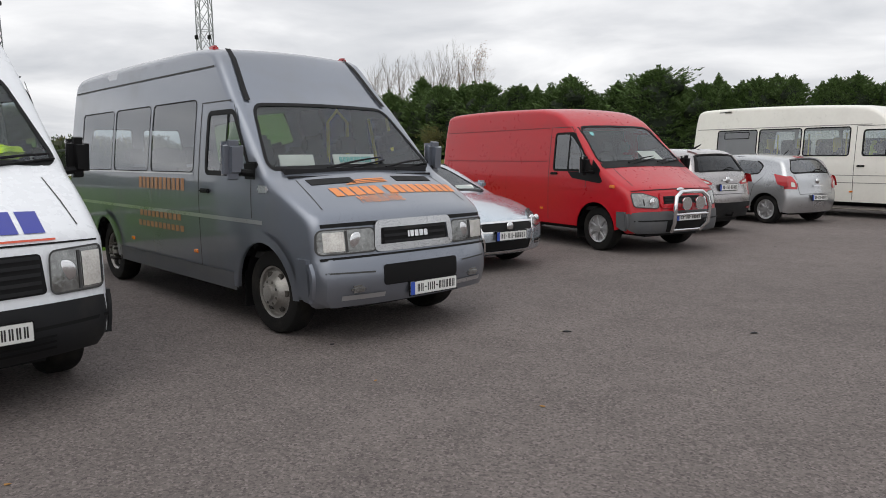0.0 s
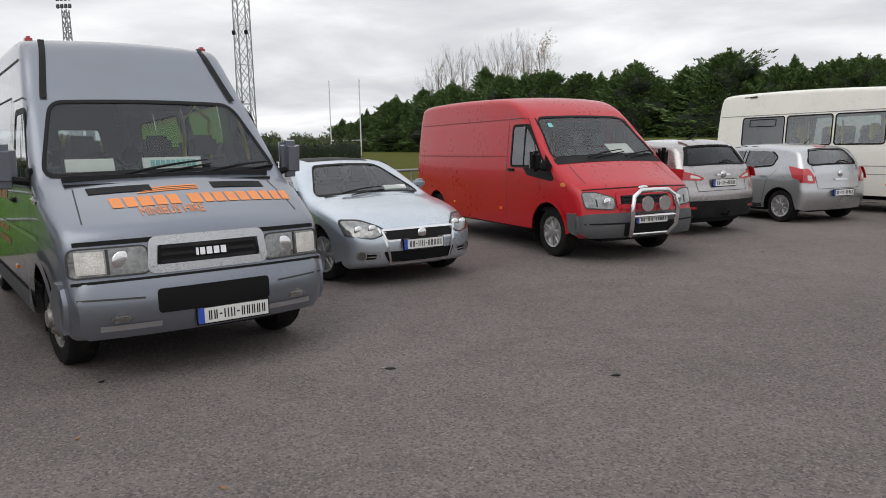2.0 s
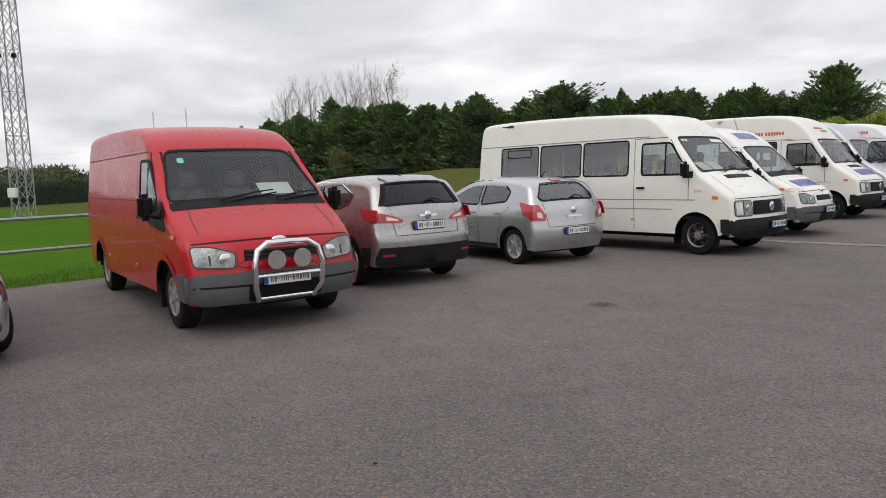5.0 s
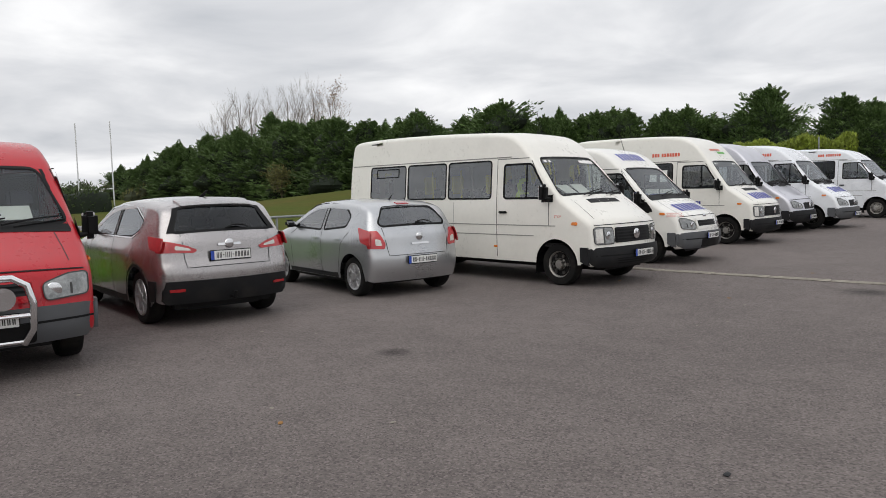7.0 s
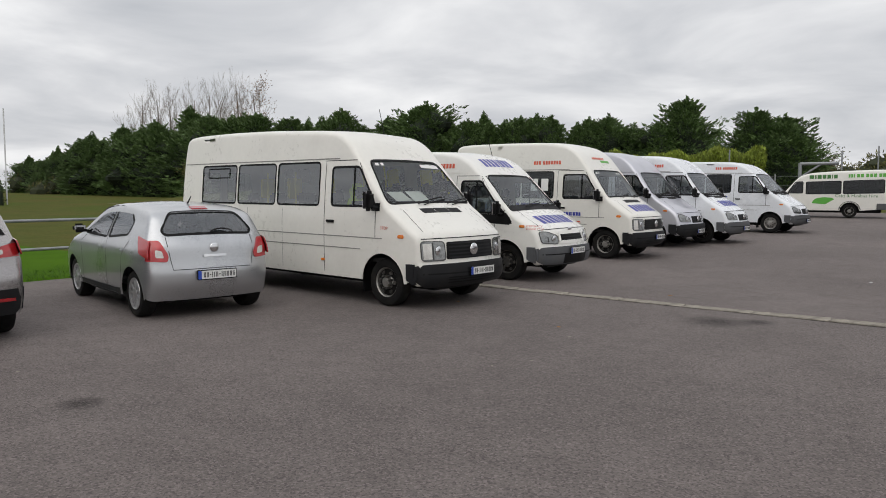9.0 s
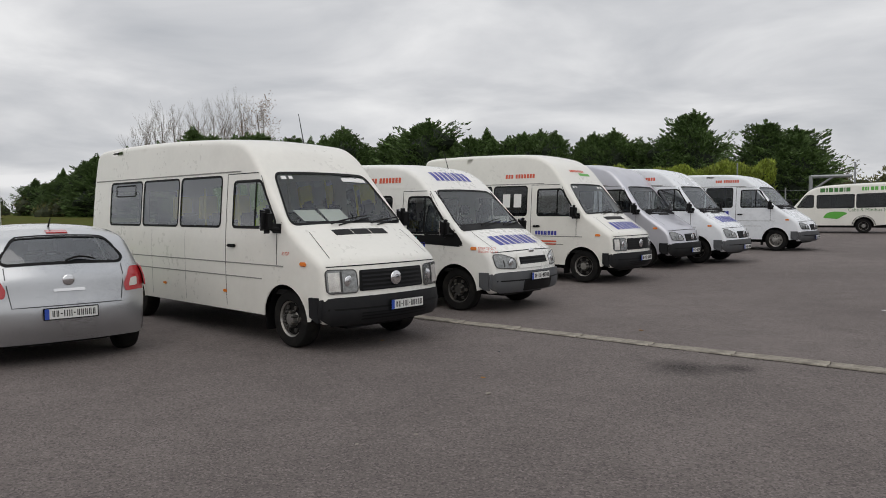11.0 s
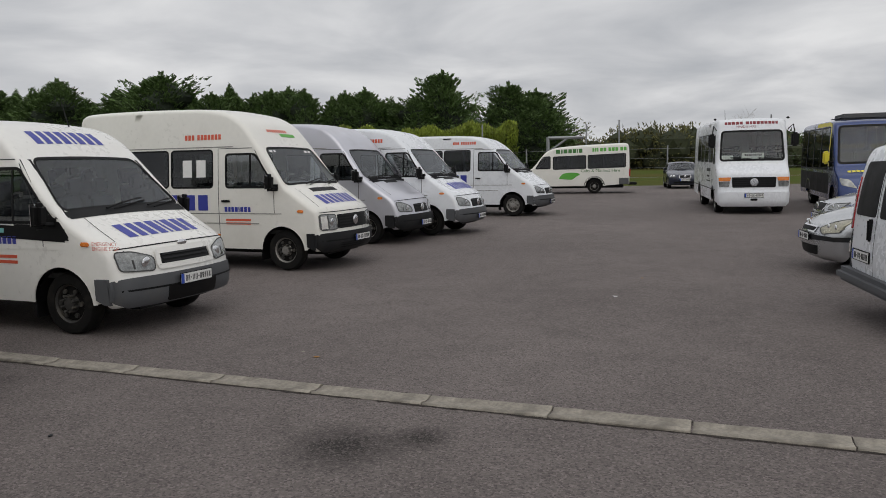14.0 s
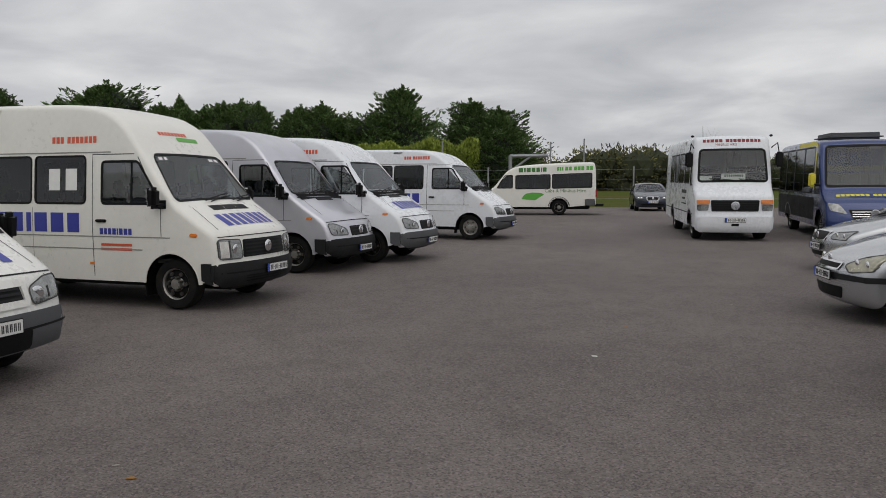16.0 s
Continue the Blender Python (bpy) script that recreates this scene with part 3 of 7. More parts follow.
def word(sh, face, text, x0, z0, size, m, parent, name, label, flipx=1, rise=0.0, off=0.004, slant=0.0):
    cu = bpy.data.curves.new("text", "FONT")
    cu.body, cu.size = text, size
    cu.resolution_u = 2
    tmp = bpy.data.objects.new("text", cu)
    scene.collection.objects.link(tmp)
    dg = bpy.context.evaluated_depsgraph_get()
    me = bpy.data.meshes.new_from_object(tmp.evaluated_get(dg))
    bpy.data.objects.remove(tmp)
    bm = bmesh.new()
    bm.from_mesh(me)
    f = sh.mapper(face)
    for v in bm.verts:
        v.co = f(x0 + flipx * (v.co.x + slant * v.co.y), z0 + v.co.y + rise * v.co.x, off)
    return part(name, bm, m, parent, label, smooth=False)


def number_plate(parent, x, y, z, rx=0, back=False, yaw=0.0):
    """A plate facing ahead (or back) at (x, y, z): 520 x 112 mm with a blue band and bars for its characters."""
    rot = pose(x, y, z, 0, 0, (180 if back else 0) + yaw) @ pose(0, 0, 0, 0, rx, 0)
    bm = boxed(-0.012, 0.004, -0.26, 0.26, -0.056, 0.056, 0.004, m=rot)
    p = part("number_plate", bm, M["plate"], parent, "white number plate with a blue band")
    part("band", boxed(0.002, 0.007, -0.258, -0.215, -0.054, 0.054, m=rot), M["eublue"], p)
    bm = bmesh.new()
    xx = -0.185
    for w in (0.024, 0.024, -0.02, 0.034, 0.03, -0.02, 0.024, 0.024, 0.024, 0.024, 0.024):
        if w < 0:
            box(bm, 0.002, 0.006, xx, xx - w, -0.006, 0.006, m=rot)
        else:
            box(bm, 0.002, 0.006, xx, xx + 0.009, -0.033, 0.033, m=rot)
            box(bm, 0.002, 0.006, xx + w - 0.009, xx + w, -0.033, 0.033, m=rot)
        xx += abs(w) + 0.0145
    part("characters", bm, M["ink"], p)
    part("rim", boxed(-0.014, 0.0, -0.268, 0.268, -0.064, 0.064, 0.004, m=rot), M["black"], p)


def wheel(parent, x, y, side, r, width=0.2, style="steel", turn=0.0, rim_m=None, ratio=0.62):
    """Tyre with tread shoulders and a dished rim; side +1 left, -1 right."""
    rr = r * ratio
    bm = bmesh.new()
    lathe(bm, [(rr * 0.9, -width), (r * 0.93, -width), (r * 0.99, -width + 0.03), (r, -width * 0.6), (r, -width * 0.35), (r * 0.985, -0.03), (r * 0.94, -0.005), (r * 0.85, 0.004), (rr * 1.04, -0.004), (rr, -0.02), (rr * 0.95, -0.06)], 0, side)
    m = pose(x, y, r, 0, 0, turn)
    bmesh.ops.transform(bm, matrix=m, verts=bm.verts)
    w = part("wheel", bm, M["rubber"], parent, "black rubber tyre")
    bm = bmesh.new()
    if style == "dished":
        lathe(bm, [(rr * 1.0, -0.012), (rr * 0.93, -0.02), (rr * 0.9, -0.05), (rr * 0.78, -0.05), (rr * 0.55, 0.0), (rr * 0.5, 0.03), (rr * 0.3, 0.035), (rr * 0.28, 0.06), (rr * 0.1, 0.065)], 0, side, 30)
    elif style == "deep":
        lathe(bm, [(rr * 1.0, -0.012), (rr * 0.92, -0.03), (rr * 0.9, -0.08), (rr * 0.6, -0.09), (rr * 0.45, -0.06), (rr * 0.35, -0.05), (rr * 0.33, 0.0), (rr * 0.12, 0.005)], 0, side, 30)
    else:
        lathe(bm, [(rr * 1.0, -0.012), (rr * 0.93, -0.018), (rr * 0.88, -0.07), (rr * 0.3, -0.075), (rr * 0.05, -0.075)], 0, side, 30)
    bmesh.ops.transform(bm, matrix=m, verts=bm.verts)
    rim = part("rim", bm, rim_m or M["steel" if style in ("dished", "deep", "steel") else "black"], w)
    bm = bmesh.new()
    if style == "alloy":
        for k in range(7):
            a = 2 * math.pi * k / 7
            rot = pose(0, 0, 0, 0, math.degrees(a), 0)
            box(bm, rr * 0.12, rr * 0.97, side * -0.035, side * -0.008, -rr * 0.085, rr * 0.085, 0.006, rot)
        lathe(bm, [(rr * 1.0, -0.012), (rr * 0.98, 0.0), (rr * 0.9, -0.006), (rr * 0.89, -0.04)], 0, side, 30)
        lathe(bm, [(rr * 0.28, -0.04), (rr * 0.27, -0.004), (rr * 0.05, 0.0)], 0, side, 14)
        name, mm = "spokes", M["alloy"]
    elif style == "trim":
        for k in range(9):
            a = 2 * math.pi * k / 9
            rot = pose(0, 0, 0, 0, math.degrees(a), 0)
            box(bm, rr * 0.15, rr * 0.94, side * -0.04, side * -0.012, -rr * 0.07, rr * 0.07, 0.006, rot)
        lathe(bm, [(rr * 1.0, -0.012), (rr * 0.98, -0.002), (rr * 0.86, -0.012), (rr * 0.85, -0.04)], 0, side, 30)
        lathe(bm, [(rr * 0.32, -0.04), (rr * 0.3, -0.006), (rr * 0.05, 0.0)], 0, side, 14)
        name, mm = "spokes", M["alloy"]
    else:
        for k in range(8):
            a = 2 * math.pi * (k + 0.5) / 8
            q = (rr * 0.42 * math.cos(a), rr * 0.42 * math.sin(a))
            lathe(bm, [(0.018, -0.05), (0.016, 0.03), (0.008, 0.036)], 0, side, 6, q[0], q[1])
        for k in range(6):
            a = 2 * math.pi * k / 6
            q = (rr * 0.70 * math.cos(a), rr * 0.70 * math.sin(a))
            lathe(bm, [(0.028, -0.045), (0.027, -0.02), (0.005, -0.022)], 0, side, 8, q[0], q[1])
        name, mm = "wheel_nuts", M["darksteel"]
    bmesh.ops.transform(bm, matrix=m, verts=bm.verts)
    part(name, bm, mm, w)


def seat(parent, x, y, z, w=0.46, h=0.62, m=None):
    bm = bmesh.new()
    box(bm, x - 0.06, x + 0.42, y - w / 2, y + w / 2, z, z + 0.14, 0.04)
    box(bm, x - 0.12, x + 0.02, y - w / 2, y + w / 2, z + 0.1, z + 0.1 + h, 0.05, None)
    box(bm, x - 0.10, x + 0.0, y - w * 0.28, y + w * 0.28, z + 0.14 + h, z + 0.32 + h, 0.04)
    return part("seat", bm, m or M["cloth"], parent, "dark cloth seat")


def outline_side(sh, ss):
    """The flank's outline: over the top along the wrap's edge, back along the sill and round the arches."""
    top = [sh.edge(s) for s in ss]
    r = sh.wr + sh.arch
    bot = []
    x_end = top[-1][0]
    for ax in (-sh.wb, 0.0):
        h = sh.sill - sh.wr
        if h < r:
            a0 = math.acos(max(-1, min(1, -math.sqrt(max(r * r - h * h, 0)) / r)))
            x0 = math.sqrt(max(r * r - h * h, 0))
            t0, t1 = math.atan2(h, -x0), math.atan2(h, x0)
            if t0 < 0:
                t0 += 2 * math.pi
            arc = [(ax + r * math.cos(t0 + (t1 - t0) * k / 16), sh.wr + r * math.sin(t0 + (t1 - t0) * k / 16)) for k in range(17)]
            bot += arc
    bot = [p for p in bot if p[0] > x_end + 0.05 and p[0] < top[0][0] - 0.03]
    # straight runs
    full = []
    prev = top[-1]
    for p in bot + [top[0]]:
        n = max(1, int(math.hypot(p[0] - prev[0], p[1] - prev[1]) / 0.15))
        full += [(prev[0] + (p[0] - prev[0]) * k / n, prev[1] + (p[1] - prev[1]) * k / n) for k in range(1, n)]
        full.append(p)
        prev = p
    return top, full[:-1]


def body_shell(root, sh, paint, label, front_holes=(), rear_holes=(), side_holes_l=(), side_holes_r=(), arch_m=None):
    """Skin of the whole vehicle with real openings; glass is set in later. Holes: lists of outlines."""
    ss = [sh.len * i / 130 for i in range(131)]
    q = sh.w0
    qs = [-q, -q + 0.006, -q + 0.025, -q + 0.055, -q + 0.1]
    qs = qs + [-q + 0.1 + (2 * q - 0.2) * i / 12 for i in range(1, 12)] + [-v for v in qs[::-1]]
    o = [(s, -q) for s in ss] + [(ss[-1], v) for v in qs[1:-1]] + [(s, q) for s in ss[::-1]] + [(ss[0], v) for v in qs[-2:0:-1]]
    hs = [[(sh.s_f(z), y) for y, z in dense(h, 0.08)] for h in front_holes] + [[(sh.s_r(z), y) for y, z in dense(h, 0.08)] for h in rear_holes]
    bm = bmesh.new()
    v, tris = fill(o, hs, grid=(ss[1:-1], qs[1:-1]))
    vs = [bm.verts.new(sh.wrap(p.x, p.y)) for p in v]
    for t in tris:
        bm.faces.new([vs[i] for i in t])
    top, bot = outline_side(sh, ss)
    for side, holes in ((1, side_holes_l), (-1, side_holes_r)):
        v, tris = fill(top + bot, [dense(h, 0.08) for h in holes], 0.13, 0.11)
        vs = [bm.verts.new(sh.flank(p.x, p.y, side)) for p in v]
        for t in tris:
            bm.faces.new([vs[i] for i in t])
    bmesh.ops.remove_doubles(bm, verts=bm.verts, dist=0.002)
    bmesh.ops.recalc_face_normals(bm, faces=bm.faces)
    body = part("body", bm, paint, root, label)
    # wheel wells and underside
    r = sh.wr + sh.arch
    for ax in (0.0, -sh.wb):
        for side in (1, -1):
            bm = bmesh.new()
            w1 = sh.w0 - sh.tuck - 0.02
            rows = []
            for k in range(15):
                a = math.pi * k / 14
                c = (ax + r * 1.01 * math.cos(a), max(sh.wr * 0.8, sh.wr + r * 1.01 * math.sin(a)))
                rows.append((bm.verts.new((c[0], side * w1, c[1])), bm.verts.new((c[0], side * (w1 - 0.34), c[1]))))
            for k in range(14):
                bm.faces.new((rows[k][0], rows[k + 1][0], rows[k + 1][1], rows[k][1]))
            bm.faces.new([x[1] for x in rows])
            part("wheel_well", bm, M["black"], root)
    part("underbody", boxed(sh.xr + 0.3, sh.xf - 0.25, -sh.w0 + 0.40, sh.w0 - 0.40, 0.19 if sh.sill < 0.3 else 0.25, sh.sill + 0.12, 0.03), M["black"], root)
    for s in (1, -1):
        bm = bmesh.new()
        box(bm, -sh.wb + r + 0.05, -r - 0.05, s * (sh.w0 - 0.40), s * (sh.w0 - (0.10 if sh.sill < 0.3 else 0.20)), 0.20 if sh.sill < 0.3 else 0.31, sh.sill + 0.04, 0.02)
        box(bm, sh.xr + 0.3, -sh.wb - r - 0.04, s * (sh.w0 - 0.5), s * (sh.w0 - 0.26), sh.sill * 0.8, sh.sill + 0.06, 0.02)
        part("chassis_rail", bm, M["black"], root)
    for ax in (0.0, -sh.wb):
        part("axle", tubed([(ax, -sh.w0 + 0.25, sh.wr), (ax, sh.w0 - 0.25, sh.wr)], 0.06, 8), M["black"], root)
    return body


def pane(root, sh, poly, face, m, name="window", seal=0.03, smooth=True):
    p = part(name, skin(sh, poly, face, -0.003, 0, (), 0.1), m, root, "", smooth, False)
    if seal:
        part("seal", line(sh, poly, face, seal, 0.003, True), M["black"], p)
    return p


def arch_lip(root, sh, m, width=0.05, off=0.012):
    r = sh.wr + sh.arch + width / 2
    for ax in (0.0, -sh.wb):
        for side in (1, -1):
            z0 = max(sh.sill, 0.0) - sh.wr
            t0, t1 = math.pi - math.asin(max(-1, z0 / r)), math.asin(max(-1, z0 / r))
            pts = [(ax + r * math.cos(t0 + (t1 - t0) * k / 20), sh.wr + r * math.sin(t0 + (t1 - t0) * k / 20)) for k in range(21)]
            bm = line(sh, pts, side, width, off, False, None, 5)
            part("arch_lip", bm, m, root)


def mirror(root, x, y, z, side, m, h=0.36, w=0.2, arm=0.12, label="", stalk=True):
    bm = bmesh.new()
    ya, yb = y + side * arm, y + side * (arm + w)
    vs = box(bm, x - 0.06, x + 0.07, ya, yb, z - h / 2, z + h / 2, min(0.05, h * 0.3))
    for v in vs:
        # the shell narrows towards its front and its foot
        k = (v.co.x - x + 0.06) / 0.13
        v.co.y += (((ya + yb) / 2) - v.co.y) * 0.22 * k
        v.co.z += (z - v.co.z) * 0.22 * k
        v.co.x -= 0.03 * (0.5 - (v.co.z - z) / h)
    mi = part("door_mirror", bm, m, root, label)
    part("mirror_glass", boxed(x - 0.072, x - 0.062, y + side * (arm + 0.02), y + side * (arm + w - 0.02), z - h / 2 + 0.05, z + h / 2 - 0.03, 0.004), M["chrome"], mi)
    if not stalk:
        part("arm", tubed([(x, y - side * 0.10, z - h * 0.3), (x, y + side * (arm + 0.06), z - h * 0.25)], 0.026, 8, 0.02), M["black"], mi)
    if stalk:
        part("arm", tubed([(x + 0.03, y - side * 0.05, z - h * 0.34), (x + 0.01, y + side * (arm + 0.05), z - h * 0.28)], 0.035, 8, 0.025), M["black"], mi)
        part("corner_trim", boxed(x - 0.12, x + 0.08, y - side * 0.03, y + side * 0.012, z - h * 0.5, z - h * 0.05, 0.015), M["black"], mi)


def wiper(root, sh, q0, z0, q1, z1):
    f = sh.mapper("F")
    pts = [f(q0 + (q1 - q0) * k / 8, z0 + (z1 - z0) * k / 8, 0.028 + 0.012 * math.sin(math.pi * k / 8)) for k in range(9)]
    w = part("wiper", tubed(pts, 0.012, 6, 0.007), M["black"], root)
    pts = [f(q0 + (q1 - q0) * k / 8 + 0.03, z0 + (z1 - z0) * k / 8 - 0.02, 0.012) for k in range(1, 9)]
    part("blade", tubed(pts, 0.008, 5), M["black"], w)


# ---- vans and minibuses ----
KIND = dict(
    lt=dict(prof=[(0.74, 0.33), (0.86, 0.35), (0.90, 0.44), (0.90, 0.58), (0.87, 0.66), (0.86, 0.80), (0.83, 1.0), (0.78, 1.07), (0.47, 1.245), (0.19, 1.40), (0.05, 1.465), (-0.57, 2.09), (-0.80, 2.30), (-1.12, 2.47), (-1.6, 2.55), (-3.0, 2.58), (-4.3, 2.57), (-4.50, 2.50), (-4.57, 2.2), (-4.62, 1.2), (-4.64, 0.6), (-4.58, 0.36)],
            w0=0.965, wb=3.55, r=0.345, belt=1.1, tumble=0.13, ws=(1.475, 0.90, 2.10, 0.775), belt_z=1.42, head_z=1.99, door=(-0.16, -0.52, -1.12), seam=(-0.12, -1.28)),
    sp=dict(prof=[(0.78, 0.32), (0.92, 0.34), (0.98, 0.44), (0.98, 0.56), (0.94, 0.66), (0.90, 0.80), (0.82, 0.95), (0.66, 1.08), (0.30, 1.27), (0.08, 1.40), (-0.04, 1.47), (-0.60, 2.08), (-0.82, 2.28), (-1.12, 2.46), (-1.6, 2.55), (-3.0, 2.58), (-4.3, 2.57), (-4.50, 2.50), (-4.57, 2.2), (-4.62, 1.2), (-4.64, 0.6), (-4.58, 0.36)],
            w0=0.965, wb=3.55, r=0.345, belt=1.1, tumble=0.13, ws=(1.48, 0.89, 2.08, 0.765), belt_z=1.42, head_z=1.99, door=(-0.18, -0.54, -1.12), seam=(-0.14, -1.28)),
    tr=dict(prof=[(0.74, 0.31), (0.88, 0.33), (0.93, 0.42), (0.93, 0.56), (0.90, 0.64), (0.87, 0.78), (0.80, 0.95), (0.68, 1.03), (0.38, 1.17), (0.12, 1.30), (0.0, 1.37), (-0.62, 1.92), (-0.82, 2.08), (-1.10, 2.22), (-1.5, 2.29), (-3.0, 2.33), (-4.4, 2.32), (-4.60, 2.26), (-4.66, 2.0), (-4.70, 1.2), (-4.72, 0.6), (-4.66, 0.36)],
            w0=0.985, wb=3.70, r=0.345, belt=1.05, tumble=0.13, ws=(1.38, 0.91, 1.95, 0.80), belt_z=1.24, head_z=1.83, door=(-0.12, -0.56, -1.02), seam=(-0.2, -1.14)),
    iv=dict(prof=[(0.7, 0.3), (0.82, 0.33), (0.87, 0.46), (0.87, 0.62), (0.82, 0.7), (0.81, 0.82), (0.79, 0.98), (0.74, 1.06), (0.44, 1.205), (0.12, 1.335), (0.0, 1.385), (-0.55, 1.975), (-0.64, 2.05), (-0.98, 2.42), (-1.10, 2.52), (-1.5, 2.56), (-3.0, 2.57), (-5.0, 2.56), (-5.22, 2.475), (-5.28, 2.137), (-5.3, 1.186), (-5.32, 0.6), (-5.26, 0.42)],
            w0=0.97, wb=3.85, r=0.36, belt=1.15, tumble=0.17, ws=(1.405, 0.90, 1.968, 0.78), belt_z=1.35, head_z=1.89, door=(-0.22, -0.56, -1.05), seam=(-0.16, -1.2)),
)


def stand(name, label, category, fx, fy, heading, half, wx=0.0, side=-1, group="parked vehicles"):
    """A root on the ground such that the outer foot of a wheel (wx ahead of the front axle, on that side) stands at fx, fy."""
    root = new(name)
    h = radians(heading)
    ox = fx - wx * math.cos(h) + side * half * math.sin(h)
    oy = fy - wx * math.sin(h) - side * half * math.cos(h)
    z0, z1 = gz(ox, oy), gz(ox - 3.6 * math.cos(h), oy - 3.6 * math.sin(h))
    root.matrix_world = Matrix.Translation((ox, oy, z0)) @ Matrix.Rotation(h, 4, "Z") @ Matrix.Rotation(math.atan2(z1 - z0, 3.6), 4, "Y")
    tagged(root, label, category, group)
    return root


def van(kind, name, label, fx, fy, heading, paint, windows, left_windows=None, bumper="plastic", rims="deep", rim_m=None, tint="side", seats=True, blank=False, front="", body_label="", category="minibus", width=0.0, turn=0.0, roof_dz=0.0, stretch=0.0, dwb=0.0, wx=0.0, side=-1):
    k = dict(KIND[kind])
    k["wb"] += dwb
    k["prof"] = [(x - stretch if x < -1.15 else x, z) for x, z in k["prof"]]
    if roof_dz:
        k["prof"] = [(x, z + roof_dz * min(max((z - 1.45) / 0.9, 0), 1)) for x, z in k["prof"]]
    w0 = k["w0"]
    root = stand(name, label, category, fx, fy, heading, w0 - 0.08, wx, side)
    sh = Shell(k["prof"], w0, k["wb"], k["r"], k["belt"], k["tumble"], 1.3, 0.13 if kind == "iv" else 0.20, 0.03, 0.08, 0.035, 0.08, 0.02, 0.36, 0.07)
    zb, wbm, zt, wtm = k["ws"]
    screen = rounded([(-wbm, zb), (wbm, zb), (wtm, zt), (-wtm, zt)], 0.1)
    xa, xb, xc = k["door"]
    bz, hz = k["belt_z"], k["head_z"]
    door_win = rounded([(xc, bz), (xa, bz), (xa - 0.02, bz + 0.08), (xb, hz), (xc, hz)], 0.06)
    ht = hz + (0.02 if kind == "tr" else 0.08 if kind != "iv" else 0.14)
    panes = [rounded([(a, bz), (b, bz), (b, ht), (a, ht)], 0.07) for b, a in windows]
    lpanes = panes if left_windows is None else [rounded([(a, bz), (b, bz), (b, hz + 0.02), (a, hz + 0.02)], 0.07) for b, a in left_windows]
    back = [rounded([(s * 0.08, bz), (s * 0.72, bz), (s * 0.66, hz), (s * 0.08, hz)], 0.06) for s in (1, -1)]
    body_shell(root, sh, paint, body_label, [screen], back if not blank else [], [door_win] + lpanes, [door_win] + panes)
    ws = pane(root, sh, screen, "F", M["ws"], "windscreen", 0.03)
    for s, lst in ((1, lpanes), (-1, panes)):
        pane(root, sh, door_win, s, M["side"], "door_window", 0.035 if kind != "iv" else 0.045)
        part("window_bar", line(sh, [(xb - 0.10, bz), (xb - 0.10, hz)], s, 0.03, 0.002), M["black"], root, "black bar in the door window")
        for p in lst:
            pane(root, sh, p, s, M[tint], "side_window", 0.03 if kind != "iv" else 0.012)
        if kind == "iv" and lst:
            part("chrome_strip", line(sh, [(windows[-1][1], bz - 0.012), (windows[0][0], bz - 0.012)], s, 0.016, 0.007), M["silver"], root, "bright strip under the windows")
    if not blank:
        for p in back:
            pane(root, sh, p, "R", M[tint], "rear_window", 0.035)
    # seams, gutter and rubbing strips
    s0, s1 = k["seam"]
    g = 2.12 if kind != "tr" else 1.99
    if kind == "iv":
        g = 2.32
    for s in (1, -1):
        part("door_seam", line(sh, [(s1, 0.42), (s1, hz + 0.1), (xb - 0.06, hz + 0.1)], s, 0.012), M["seam"], root)
        part("door_seam", line(sh, [(s0 - 0.02, 0.98), (s0 - 0.02, bz - 0.04), (xb - 0.0, hz + 0.06)], s, 0.012), M["seam"], root)
        part("door_handle", boxed(s1 + 0.06, s1 + 0.24, s * (sh.half(s1 + 0.1, 1.2) - 0.01), s * (sh.half(s1 + 0.1, 1.2) + 0.03), 1.165, 1.205, 0.012), M["black"], root, "black door handle")
        bm = line(sh, [(sh.xr + 0.2, g), (xb - 0.45, g)], s, 0.016, 0.006)
        part("gutter", bm, M["softseam"] if kind in ("lt", "sp") else M["seam"] if kind == "iv" else paint, root)
        for zz in ((0.97, 0.80) if kind in ("lt", "sp") else (0.95,)):
            bm = line(sh, [(sh.xr + 0.12, zz), (0.0 if zz > 0.82 else -0.45, zz)], s, 0.014 if kind != "iv" else 0.035, 0.005)
            part("rubbing_strip", bm, M["softseam"] if kind in ("lt", "sp") else M["silver"] if kind == "iv" else paint, root)
        for xx in (-2.35, -3.35):
            part("panel_seam", line(sh, [(xx, 0.42), (xx, bz - 0.06)], s, 0.008), M["softseam"] if not blank else M["redseam"], root)
    arch_lip(root, sh, paint, 0.06 if kind != "iv" else 0.08, 0.012 if kind != "iv" else 0.03)
    for s in (1, -1):
        if kind == "tr":
            front_edge = [sh.edge(sh.s_f(bz + 0.10 + (zt - bz - 0.12) * i / 5)) for i in range(6)]
            part("side_pillar", skin(sh, front_edge + [(xb + 0.005, hz + 0.005), (xa - 0.005, bz + 0.09), (xa + 0.01, bz - 0.01)], s, 0.0045), M["black"], root, "black pillar beside the windscreen")
            part("mirror_sail", skin(sh, rounded([(-0.66, bz - 0.02), (-0.54, 1.12), (0.10, 1.05), (0.16, 1.08), (0.02, bz + 0.02), (-0.10, bz - 0.02)], 0.03), s, 0.005), M["black"], root, "black plastic trim below the door window")
        part("bonnet_seam", line(sh, [(s * 0.80, zb - 0.45 if kind == "tr" else 1.10), (s * 0.74, zb - 0.09)], "F", 0.01), M["seam"], root)
    # front face
    bp = M[bumper] if isinstance(bumper, str) else bumper
    btop = 0.64 if kind != "iv" else 0.70
    q = w0
